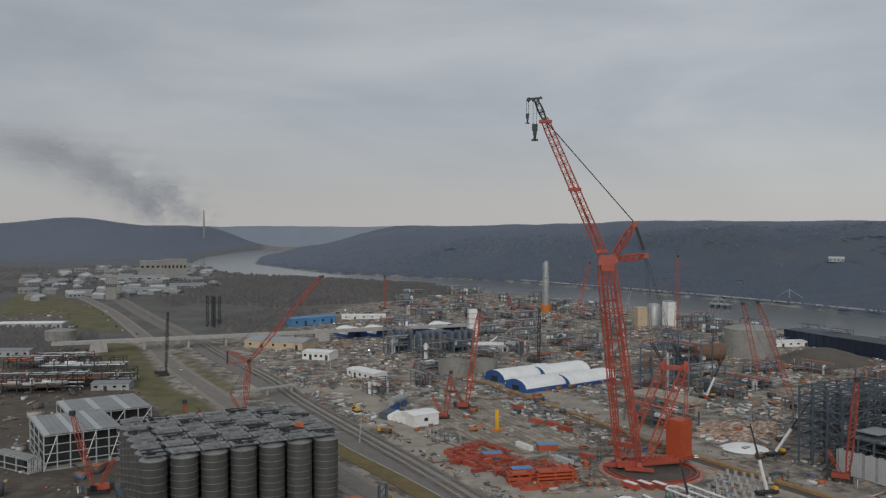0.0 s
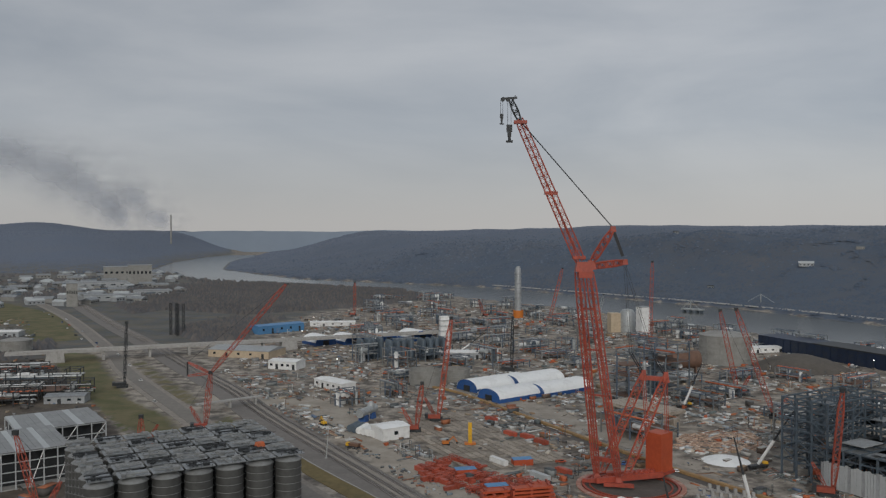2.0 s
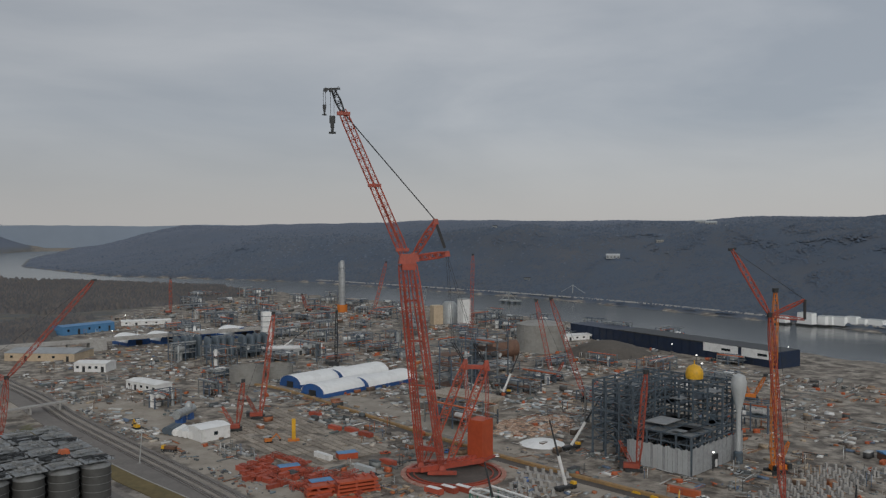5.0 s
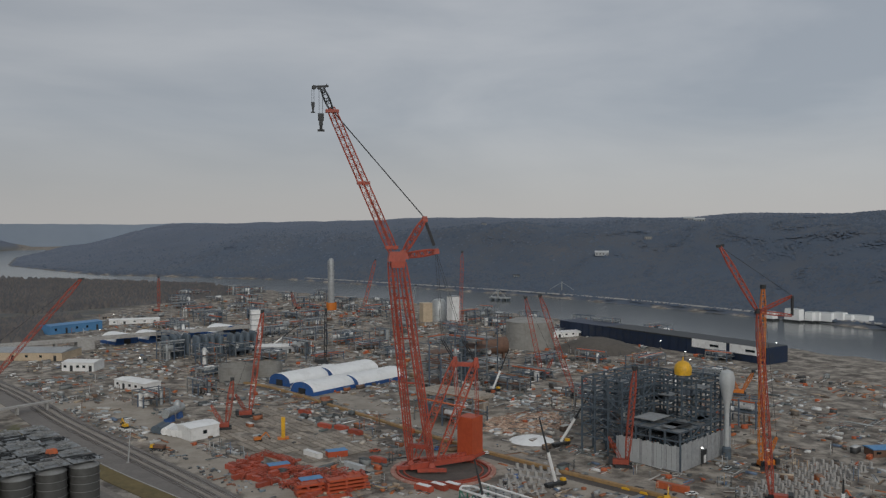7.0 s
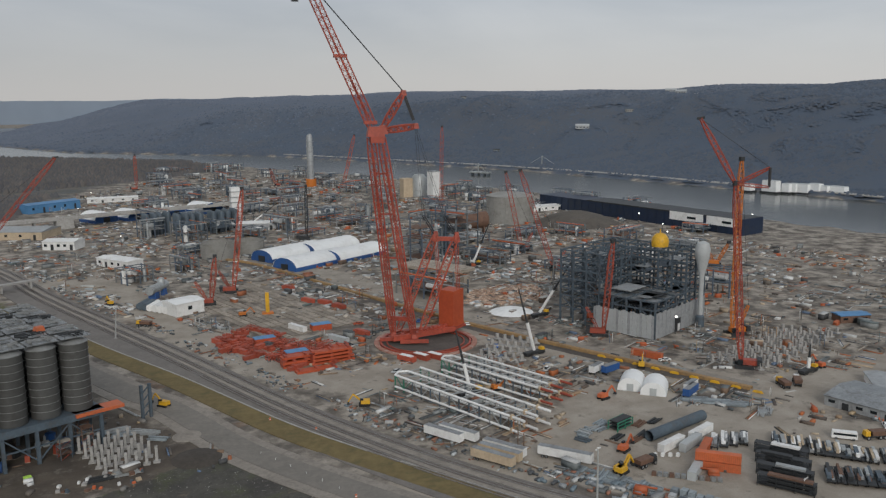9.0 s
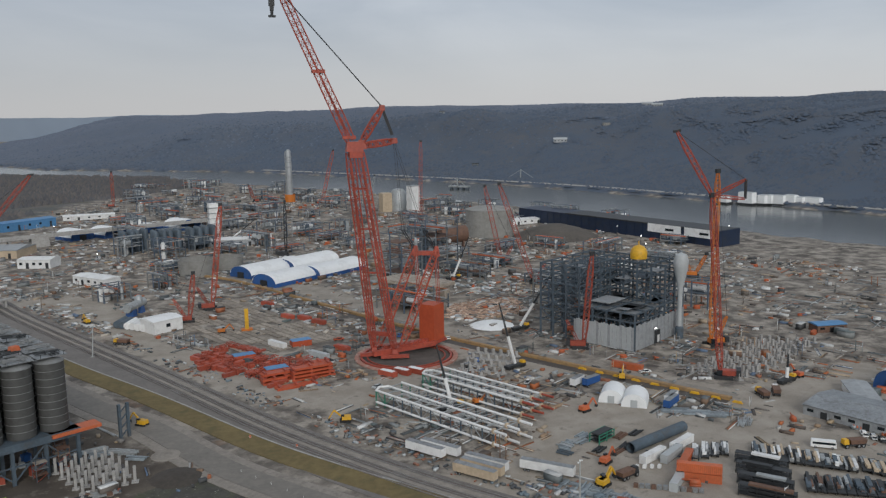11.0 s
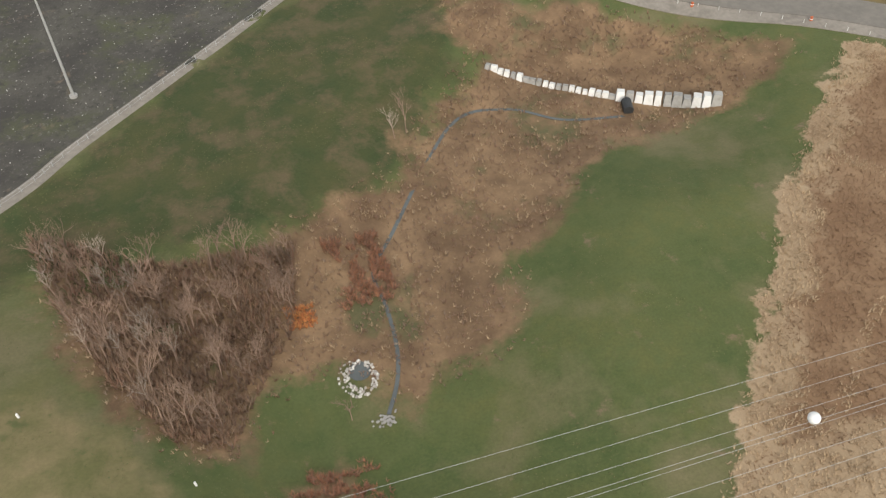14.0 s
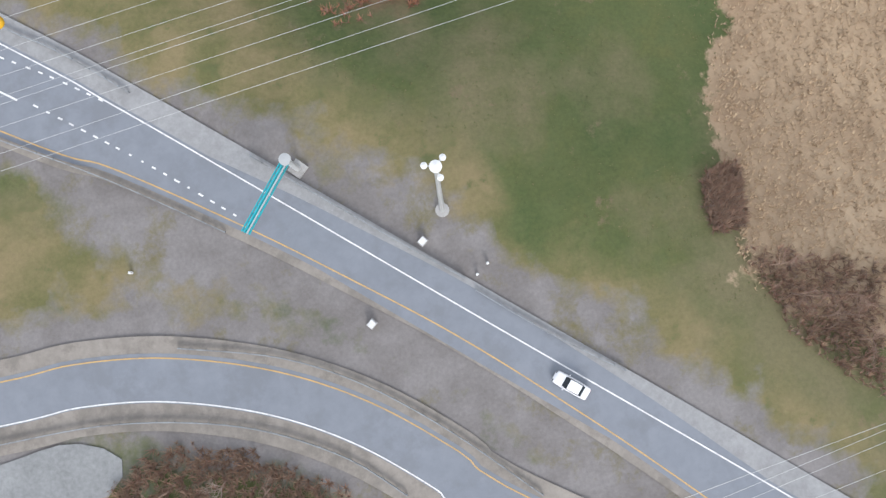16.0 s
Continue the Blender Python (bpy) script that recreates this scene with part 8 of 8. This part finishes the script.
scatter("pale_goods", Shape().box(0, 0, -0.1, 1.9, 1.2, 0.8), material("pale_goods", (0.6, 0.6, 0.6), 0.6, 0, 0.15, 1.0, island=[(0.62, 0.62, 0.6), (0.5, 0.5, 0.48), (0.7, 0.7, 0.69), (0.42, 0.43, 0.43), (0.56, 0.5, 0.42), (0.36, 0.4, 0.42)]), x[k], y[k], r.uniform(0.4, 1.5, k.sum()), "white and pale grey crates, wraps and units, also lightening the hazy far plant", "site clutter", stretch=r.uniform(0.6, 2.6, k.sum()), turns=grid_turns(k.sum(), r))
laid_out("pipe_bundles", Shape().tube((-3, 0, 0.16), (3, 0, 0.16), 0.15, 5).tube((-3, 0.5, 0.16), (3, 0.5, 0.16), 0.15, 5).tube((-3, 1.0, 0.16), (3, 1.0, 0.16), 0.15, 5), 11000, 2, 0.5, 1.5, "bundles of pipe and steel laid out on the ground", "pipe bundles", (0.8, 2.0))
laid_out("scaffold_posts", Shape().box(0, 0, 0, 0.22, 0.22, 5).box(2, 0, 0, 0.22, 0.22, 5).box(1, 0, 4.4, 2.4, 0.2, 0.2).box(1, 0, 2.2, 2.4, 0.18, 0.18), 1800, 3, 0.4, 1.3, "scaffold frames and posts standing about the site", "scaffold", (0.8, 1.6))
laid_out("site_huts", Shape().box(0, 0, 0, 6, 2.5, 2.6).box(0, 0, 2.6, 6.3, 2.8, 0.2), 1100, 4, 0.6, 1.2, "small huts, containers and machines among the clutter", "site huts", (0.6, 1.2))
x, y, r = site_points(420, 6)
scatter("orange_machines", Shape().box(0, 0, 0.5, 3.4, 1.8, 1.4, 0, 0.8).box(1.6, 0, 1.6, 4.5, 0.4, 0.4).box(0, 0, 0, 3.2, 2.0, 0.6), ORANGE, x, y, r.uniform(0.6, 1.3, len(x)), "small orange lifts and machines about the site", "lifts")
# goods lined up along the railway
pts, t = along(TRACKS, 2.2)
nrm = np.stack([-t[:, 1], t[:, 0]], -1)
r = np.random.RandomState(6)
px = np.repeat(pts, 3, 0) + np.repeat(nrm, 3, 0) * r.uniform(9, 19, (len(pts) * 3, 1)) + r.uniform(-1, 1, (len(pts) * 3, 2))
heads = np.repeat(np.arctan2(t[:, 1], t[:, 0]), 3) + r.choice([0.0, math.pi / 2], len(px)) + r.normal(0, 0.08, len(px))
k = (px[:, 1] > 110) & (px[:, 1] < 640) & (waves(px[:, 0], px[:, 1], 40, 2) > -0.3)
px, heads = px[k], heads[k]
scatter("lineside_goods", Shape().box(0, 0, 0, 2.2, 1.3, 1.1), material("lineside_goods", (0.3, 0.3, 0.3), 0.7, 0, 0.25, 1.0, island=[(0.12, 0.13, 0.13), (0.3, 0.32, 0.33), (0.5, 0.52, 0.52), (0.2, 0.17, 0.14), (0.08, 0.085, 0.09), (0.17, 0.22, 0.25), (0.3, 0.14, 0.09)]), px[:, 0], px[:, 1], np.where(px[:, 1] > 222, r.uniform(0.2, 0.7, len(px)), r.uniform(0.4, 1.0, len(px))), "stacks of grey steel and crates beside the railway", "stacked goods", stretch=r.uniform(0.7, 2.0, len(px)), turns=heads)
LAMP = bpy.data.materials.new("flood_lamp")
LAMP.use_nodes = True
LAMP.node_tree.nodes["Principled BSDF"].inputs["Emission Color"].default_value = (1, 0.97, 0.9, 1)
LAMP.node_tree.nodes["Principled BSDF"].inputs["Emission Strength"].default_value = 3.0
for c in ((-130.1, 1063.3), (-124.2, 909.5), (379.6, 684.7), (318.6, 599.1), (216.5, 351.1), (-43.3, 920.0), (470.4, 644.3), (366.7, 620.8), (-67.2, 707.1), (348.6, 582.8)):
    o = thing("flood_light", c, 0, "small flood light lit on a thin pole", "lamp", "flood lights")
    part("pole", Shape().tube((0, 0, 0), (0, 0, 9), 0.2, 5), DARK_STEEL, o), part("lamp", Shape().box(0, -0.3, 8.7, 0.9, 0.4, 0.6), LAMP, o)

# ---- overpass, river and far bank ----
ov = thing("overpass", (-220.6, 797.7), 21.5, "long pale concrete road bridge over the railway", "bridge")
part("deck", Shape().box(60, 0, 8.0, 420, 11, 1.6), CONCRETE, ov)
for y in (-5.3, 5.3):
    part("parapet", Shape().box(60, y, 9.6, 420, 0.35, 1.0), CONCRETE, ov)
for x in (-70, -30, 5, 40, 75):
    part("pier", Shape().box(x, 0, 0, 2.2, 8, 8.1), CONCRETE, ov)
part("abutment", Shape().box(-110, 0, 0, 16, 13, 8.1, 0, 0.9), CONCRETE, ov), part("abutment", Shape().box(100, 0, 0, 16, 13, 8.1, 0, 0.9), CONCRETE, ov)
pb = thing("pipe_bridge", (-123.6, 555.2), 35.8, "narrow concrete bridge across the tracks", "bridge")
part("deck", Shape().box(0, 0, 4.5, 46, 4, 1.0), CONCRETE, pb)
for x in (-18, 0, 18):
    part("pier", Shape().box(x, 0, 0, 1.2, 3, 4.5), CONCRETE, pb)

wa, wb = Vector((340.0, 824.9)), Vector((422.8, 591.5))
wl_ = (wb - wa).length
wh = thing("covered_wharf", (*((wa + wb) / 2), 0), math.degrees(math.atan2((wb - wa).y, (wb - wa).x)), "very long dark navy covered wharf along the river", "wharf")
hh = 15.5
part("hull", Shape().box(0, 14, 0, wl_, 28, hh - 3), NAVY, wh)
part("roof", Shape().box(wl_ * 0.14, 14, hh - 3, wl_ * 0.72, 29, 1.2), DARK_STEEL, wh, "dark flat roof deck")
part("roof", Shape().box(-wl_ * 0.36, 14, hh - 3, wl_ * 0.28, 29, 0.8), NAVY, wh)
for k in range(26):
    part("wall_rib", Shape().box(-wl_ / 2 + wl_ * (k + 0.5) / 26, -0.3, 0, 0.8, 0.5, hh - 3), NAVY, wh)
for x0, x1 in ((0.20, 0.345), (0.36, 0.475)):
    part("white_panel", Shape().box(wl_ * (x0 + x1) / 2, -0.6, hh * 0.4, wl_ * (x1 - x0), 0.5, hh * 0.47), WHITE, wh)
    part("panel_opening", Shape().box(wl_ * (x0 + x1) / 2 + 6, -0.9, hh * 0.55, 9, 0.3, 2.0), GLASS, wh)
part("end_wall", Shape().box(wl_ / 2 + 0.3, 14, 0, 0.8, 28, hh - 2), NAVY, wh)
for a, w, h in (((663.2, 874.3, -4.0), 20, 13), ((677.3, 862.3, -4.0), 10, 10), ((684.7, 859.4, -4.0), 10, 10), ((691.2, 850.4, -4.0), 16, 10), ((700.1, 840.6, -4.0), 14, 11), ((706.4, 831.8, -4.0), 10, 9), ((715.6, 822.0, -4.0), 22, 9), ((645.7, 894.5, -4.0), 12, 8)):
    o = thing("river_barge", (a[0], a[1], -4.2), -72.2, "white covered barge moored on the far bank", "barge", "moored barges")
    part("hull", Shape().box(0, 0, 0, w + 3, 12, 2.4, 0, 1.03), DARK_STEEL, o), part("cover", Shape().box(0, 0, 2.4, w, 10, h, 0, 0.96), FABRIC, o), part("roof", Shape().box(0, 0, 2.4 + h, w * 0.94, 9, 0.5, 0, 0.9), GREY_PAINT, o)
for a, L, h in (((557.2, 1328.7, -4.0), 62, 15), ((411.9, 1241.1, -4.0), 34, 13)):
    o = thing("loading_dock", (a[0], a[1], -4), -45.0, "pale steel loading dock with masts on the river", "dock", "river docks")
    part("deck", Shape().box(0, 0, 3, L, 10, 2.0), PALE_STEEL, o)
    for x in (-L * 0.4, -L * 0.1, L * 0.2, L * 0.42):
        part("pile", Shape().box(x, 0, -6, 3, 6, 9), GREY_STEEL, o)
    part("mast", Shape().box(-L * 0.1, 0, 5, 1.6, 1.6, h), PALE_STEEL, o)
    for e in (-L * 0.48, L * 0.3):
        part("stay", Shape().bar((-L * 0.1, 0, h + 4.5), (e, 0, 5), 0.7), PALE_STEEL, o)
pts, t = along([q for q in RIVER if q[1] < 2000], 40)
nrm = np.stack([-t[:, 1], t[:, 0]], -1)
ribbon("road", [tuple(q) for q in (pts + nrm * 128)[::3]], 5, -5, 0.8, CONCRETE, "pale road and railway along the far bank", 25.0, thick=1.0)

# ---- woods, hills and town ----
def crown(seed, tall=0.42):
    """A low ragged treetop, as a wood shows from far above."""
    q, g = random.Random(seed), Shape()
    rim = [(math.cos(k * 1.257) * q.uniform(0.7, 1.1), math.sin(k * 1.257) * q.uniform(0.7, 1.1), -0.25) for k in range(5)]
    return g.add(rim + [(q.uniform(-0.2, 0.2), q.uniform(-0.2, 0.2), tall)], [(k, (k + 1) % 5, 5) for k in range(5)])


r = np.random.RandomState(40)
n = 190000
rad, a = 850 + 5200 * r.uniform(0, 1, n) ** 1.7, np.radians(r.uniform(-36, 56, n))
x, y = rad * np.sin(a), rad * np.cos(a)
rs = river_side(x, y)
west_side = inside(x, y, WEST_BANK)
town = np.hypot((x + 720) / 520, (y - 2150) / 620) < 1
hills = ((rs > 122) & (waves(x, y, 260, 70) + 0.6 * waves(x, y, 700, 71) > -1.0)) | ((west_side > 5) & (rs < -112) & (y > 2400))
low_woods = (west_side > 5) & (rs < -112) & (y <= 2400) & (~town | (r.uniform(0, 1, n) < 0.35)) & (waves(x, y, 330, 90) > 0.05) & (path_distance(x, y, ROAD18) > 45) & (path_distance(x, y, TRACKS) > 45) & (np.max([inside(x, y, q) for q in SLOPES], axis=0) < -15)
# crowns farther off get the material with more haze in its colour
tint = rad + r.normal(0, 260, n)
for k, m in ((tint < 2300, HAZY_HILL_TREE), (tint >= 2300, HAZY_FAR_TREE)):
    scatter("hillside_woods", crown(71), m, x[hills & k], y[hills & k], r.uniform(2.5, 6.0, (hills & k).sum()), "leafless winter woods covering the far hills, coloured with blue haze", "woods")
scatter("valley_woods", crown(72, 0.9), BARE_TREE, x[low_woods], y[low_woods], r.uniform(4, 9, low_woods.sum()), "leafless woods along the near river bank", "woods")
n = 16000
yy = r.uniform(1000, 1950, n)
xx = r.uniform(-620, -20, n)
m = (inside(xx, yy, [(-430, 1290), (-240, 1180), (-80, 1300), (60, 1480), (-40, 1680), (-330, 1950), (-560, 1700)]) > 0) & (river_side(xx, yy) < -104)
scatter("valley_woods", crown(73, 1.3), BARE_TREE, xx[m], yy[m], r.uniform(3, 6, m.sum()), "bare grey trees massed along the river bank", "woods")


def house(k, r_):
    o = thing("town_house", (0, 0, -80), 0, ("stone grey", "pale", "grey", "broad grey")[k] + " gabled building in the far town", "house", "far town buildings")
    w, d, h = (15, 26, 11, 32)[k], (9, 13, 8, 15)[k], (5.5, 6.5, 5, 7)[k]
    part("wall", Shape().box(0, 0, 0, w, d, h), (TANK_GREY, SHEET, GALVANISED, TANK_GREY)[k], o)
    x, y = w / 2 + 0.6, d / 2 + 0.6
    part("roof", Shape().add([(-x, -y, h), (x, -y, h), (x, 0, h + d * 0.25), (-x, 0, h + d * 0.25), (-x, y, h), (x, y, h)], [(0, 1, 2, 3), (3, 2, 5, 4), (0, 3, 4), (1, 5, 2), (0, 4, 5, 1)]), (GREY_STEEL, GREY_PAINT, DARK_STEEL, GALVANISED)[k], o)
    for i in range(4):
        part("window", Shape().box(-w / 2 + w * (i + 0.5) / 4, -d / 2 - 0.05, h * 0.35, w * 0.1, 0.2, h * 0.3), GLASS, o)
    return o


kinds_ = [house(k, None) for k in range(4)]
rnd = random.Random(60)
done = 0
for k in range(700):
    u, v_ = rnd.uniform(0, 1), rnd.gauss(0, 1)
    a, d_ = rnd.uniform(-27, -15.5), rnd.uniform(1450, 2500)
    hx, hy = d_ * math.sin(radians(a)), d_ * math.cos(radians(a))
    if abs(hx + 640) > 330 or rnd.random() < 0.45 or float(river_side(np.array(hx), np.array(hy))) > -125:
        continue
    m = pose(hx, hy, heights((hx, hy)), 0, 0, rnd.uniform(0, 180))
    if done < 4:
        kinds_[done].matrix_basis = m
    else:
        copy_thing(kinds_[rnd.randrange(4)], m)
    done += 1
    if done > 150:
        break
for a, w, d_, h in (((-701.6, 2005.7), 70, 40, 34), ((-617.5, 1893.0), 50, 30, 42), ((-649.9, 1736.3), 110, 40, 14), ((-536.6, 1323.6), 16, 14, 36), ((-515.2, 1437.9), 90, 30, 10), ((-484.1, 1544.4), 60, 26, 10)):
    o = thing("mill_building", a, 20, "tall grey mill building in the far town", "building", "far town buildings")
    part("wall", Shape().box(0, 0, 0, w, d_, h), TANK_GREY if h > 20 else SHEET, o), part("roof", Shape().box(0, 0, h, w + 1, d_ + 1, 0.8), GALVANISED, o)
    for i in range(6):
        part("window", Shape().box(-w / 2 + w * (i + 0.5) / 6, -d_ / 2 - 0.1, h * 0.55, w * 0.08, 0.4, h * 0.14), GLASS, o)
for k in range(9):
    u = rnd.uniform(0, 1)
    d_ = rnd.uniform(1560, 2300)
    a = rnd.uniform(17, 40)
    hx, hy = d_ * math.sin(radians(a)), d_ * math.cos(radians(a))
    if float(river_side(np.array(hx), np.array(hy))) < 260:
        continue
    copy_thing(kinds_[rnd.choice((0, 1, 2))], pose(hx, hy, heights((hx, hy)) - 1.5, 0, 0, rnd.uniform(-20, 20) - a))
for c in ((-275.0, 956.3), (-264.1, 945.3)):
    o = thing("lattice_pylon", c, 10, "dark twin-legged steel pylon beside the railway", "pylon", "pylons")
    for x in (-3, 3):
        part("leg", Shape().lattice((x, 0, 0), (x, 0, 36), 2.2, 10, 0.25, 1.0), DARK_STEEL, o)
sx, sy = -0.2764 * 4350, 0.9556 * 4350
st = thing("chimney_stack", (sx, sy), 0, "tall slim chimney stack of a far power station", "chimney")
part("shaft", Shape().lathe([(4.5, 0), (3, 199 - heights((sx, sy))), (2.6, 199 - heights((sx, sy))), (2.6, 185 - heights((sx, sy)))], 14), TANK_GREY, st)

# west side of the railway: muddy works round the silos
for n_, sd_, sh_, m_, lab in ((5200, 51, Shape().box(0, 0, -0.1, 1.8, 1.0, 0.9), CLUTTER, "crates and scrap on the mud round the silos"), (1200, 52, Shape().tube((-3, 0, 0.3), (3, 0, 0.3), 0.3, 5).tube((-3, 0.7, 0.3), (3, 0.7, 0.3), 0.3, 5), CLUTTER, "pipes laid out on the mud round the silos"), (260, 53, Shape().box(0, 0, 0, 6, 2.5, 2.6).box(0, 0, 2.6, 6.3, 2.8, 0.2), CLUTTER, "small huts on the mud round the silos")):
    x, y = area_points(WEST, n_, sd_)
    k = (waves(x, y, 40, sd_) > -0.2)
    scatter("stacked_goods", sh_, m_, x[k], y[k], np.random.uniform(0.4, 1.5, k.sum()), lab, "site clutter")

# farthest ridges and the smoke of the power station
def ridge(name, rad, base_h, amp, seed, colour, a0, a1, label):
    g = Shape()
    angs = np.radians(np.arange(a0, a1, 0.4))
    h = base_h + amp * waves(np.degrees(angs) * 10, 0 * angs, 90, seed) + 0.3 * amp * waves(np.degrees(angs) * 10, 0 * angs, 14, seed + 1)
    v = []
    for a, z in zip(angs, h):
        v += [(rad * math.sin(a), rad * math.cos(a), -30), ((rad + 60) * math.sin(a), (rad + 60) * math.cos(a), z)]
    g.add(v, [(2 * k, 2 * k + 2, 2 * k + 3, 2 * k + 1) for k in range(len(angs) - 1)])
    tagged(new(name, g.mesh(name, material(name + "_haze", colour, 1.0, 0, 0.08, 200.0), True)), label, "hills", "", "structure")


# the ridge's pale blue is haze painted as base colour
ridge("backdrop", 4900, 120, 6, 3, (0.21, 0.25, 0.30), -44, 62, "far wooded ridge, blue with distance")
SMOKE = bpy.data.materials.new("smoke")
SMOKE.use_nodes = True
n_, l_ = SMOKE.node_tree.nodes, SMOKE.node_tree.links
bs = n_["Principled BSDF"]
bs.inputs["Base Color"].default_value, bs.inputs["Roughness"].default_value = (0.43, 0.455, 0.50, 1), 1.0
tc, nz, sp = n_.new("ShaderNodeTexCoord"), n_.new("ShaderNodeTexNoise"), n_.new("ShaderNodeTexGradient")
nz.inputs["Scale"].default_value, nz.inputs["Detail"].default_value, nz.inputs["Distortion"].default_value = 2.2, 6, 0.3
sp.gradient_type = "QUADRATIC_SPHERE"
mp = n_.new("ShaderNodeMapping")
mp.inputs["Location"].default_value, mp.inputs["Scale"].default_value = (-1.0, 0, -1.0), (2.0, 0, 2.0)
l_.new(tc.outputs["Generated"], mp.inputs["Vector"]), l_.new(mp.outputs[0], sp.inputs["Vector"]), l_.new(tc.outputs["Generated"], nz.inputs["Vector"])
mr = n_.new("ShaderNodeMapRange")
mr.inputs["From Min"].default_value, mr.inputs["From Max"].default_value, mr.inputs["To Max"].default_value = 0.36, 0.72, 1.6
l_.new(nz.outputs["Fac"], mr.inputs["Value"])
mu = n_.new("ShaderNodeMath")
mu.operation = "MULTIPLY"
l_.new(sp.outputs["Fac"], mu.inputs[0]), l_.new(mr.outputs[0], mu.inputs[1])
m2 = n_.new("ShaderNodeMath")
m2.operation, m2.use_clamp = "MULTIPLY", True
m2.inputs[1].default_value = 1.1
l_.new(mu.outputs[0], m2.inputs[0]), l_.new(m2.outputs[0], bs.inputs["Alpha"])
for a, z, w, h in ((-19.0, 165, 330, 260), (-19.6, 225, 500, 330), (-20.9, 310, 760, 380), (-16.6, 150, 380, 210), (-22.5, 400, 1100, 400), (-25.5, 470, 1300, 360), (-18.0, 250, 520, 300)):
    ob = new("smoke_plume", Shape().add([(-w / 2, 0, -h / 2), (w / 2, 0, -h / 2), (w / 2, 0, h / 2), (-w / 2, 0, h / 2)], [(0, 1, 2, 3)]).mesh("smoke_plume", SMOKE))
    ob.matrix_basis = pose(4450 * math.sin(radians(a)), 4450 * math.cos(radians(a)), z + 30, 0, 0, -a)
    tagged(ob, "soft grey smoke drifting from a far power station", "smoke", "smoke plumes", "structure")
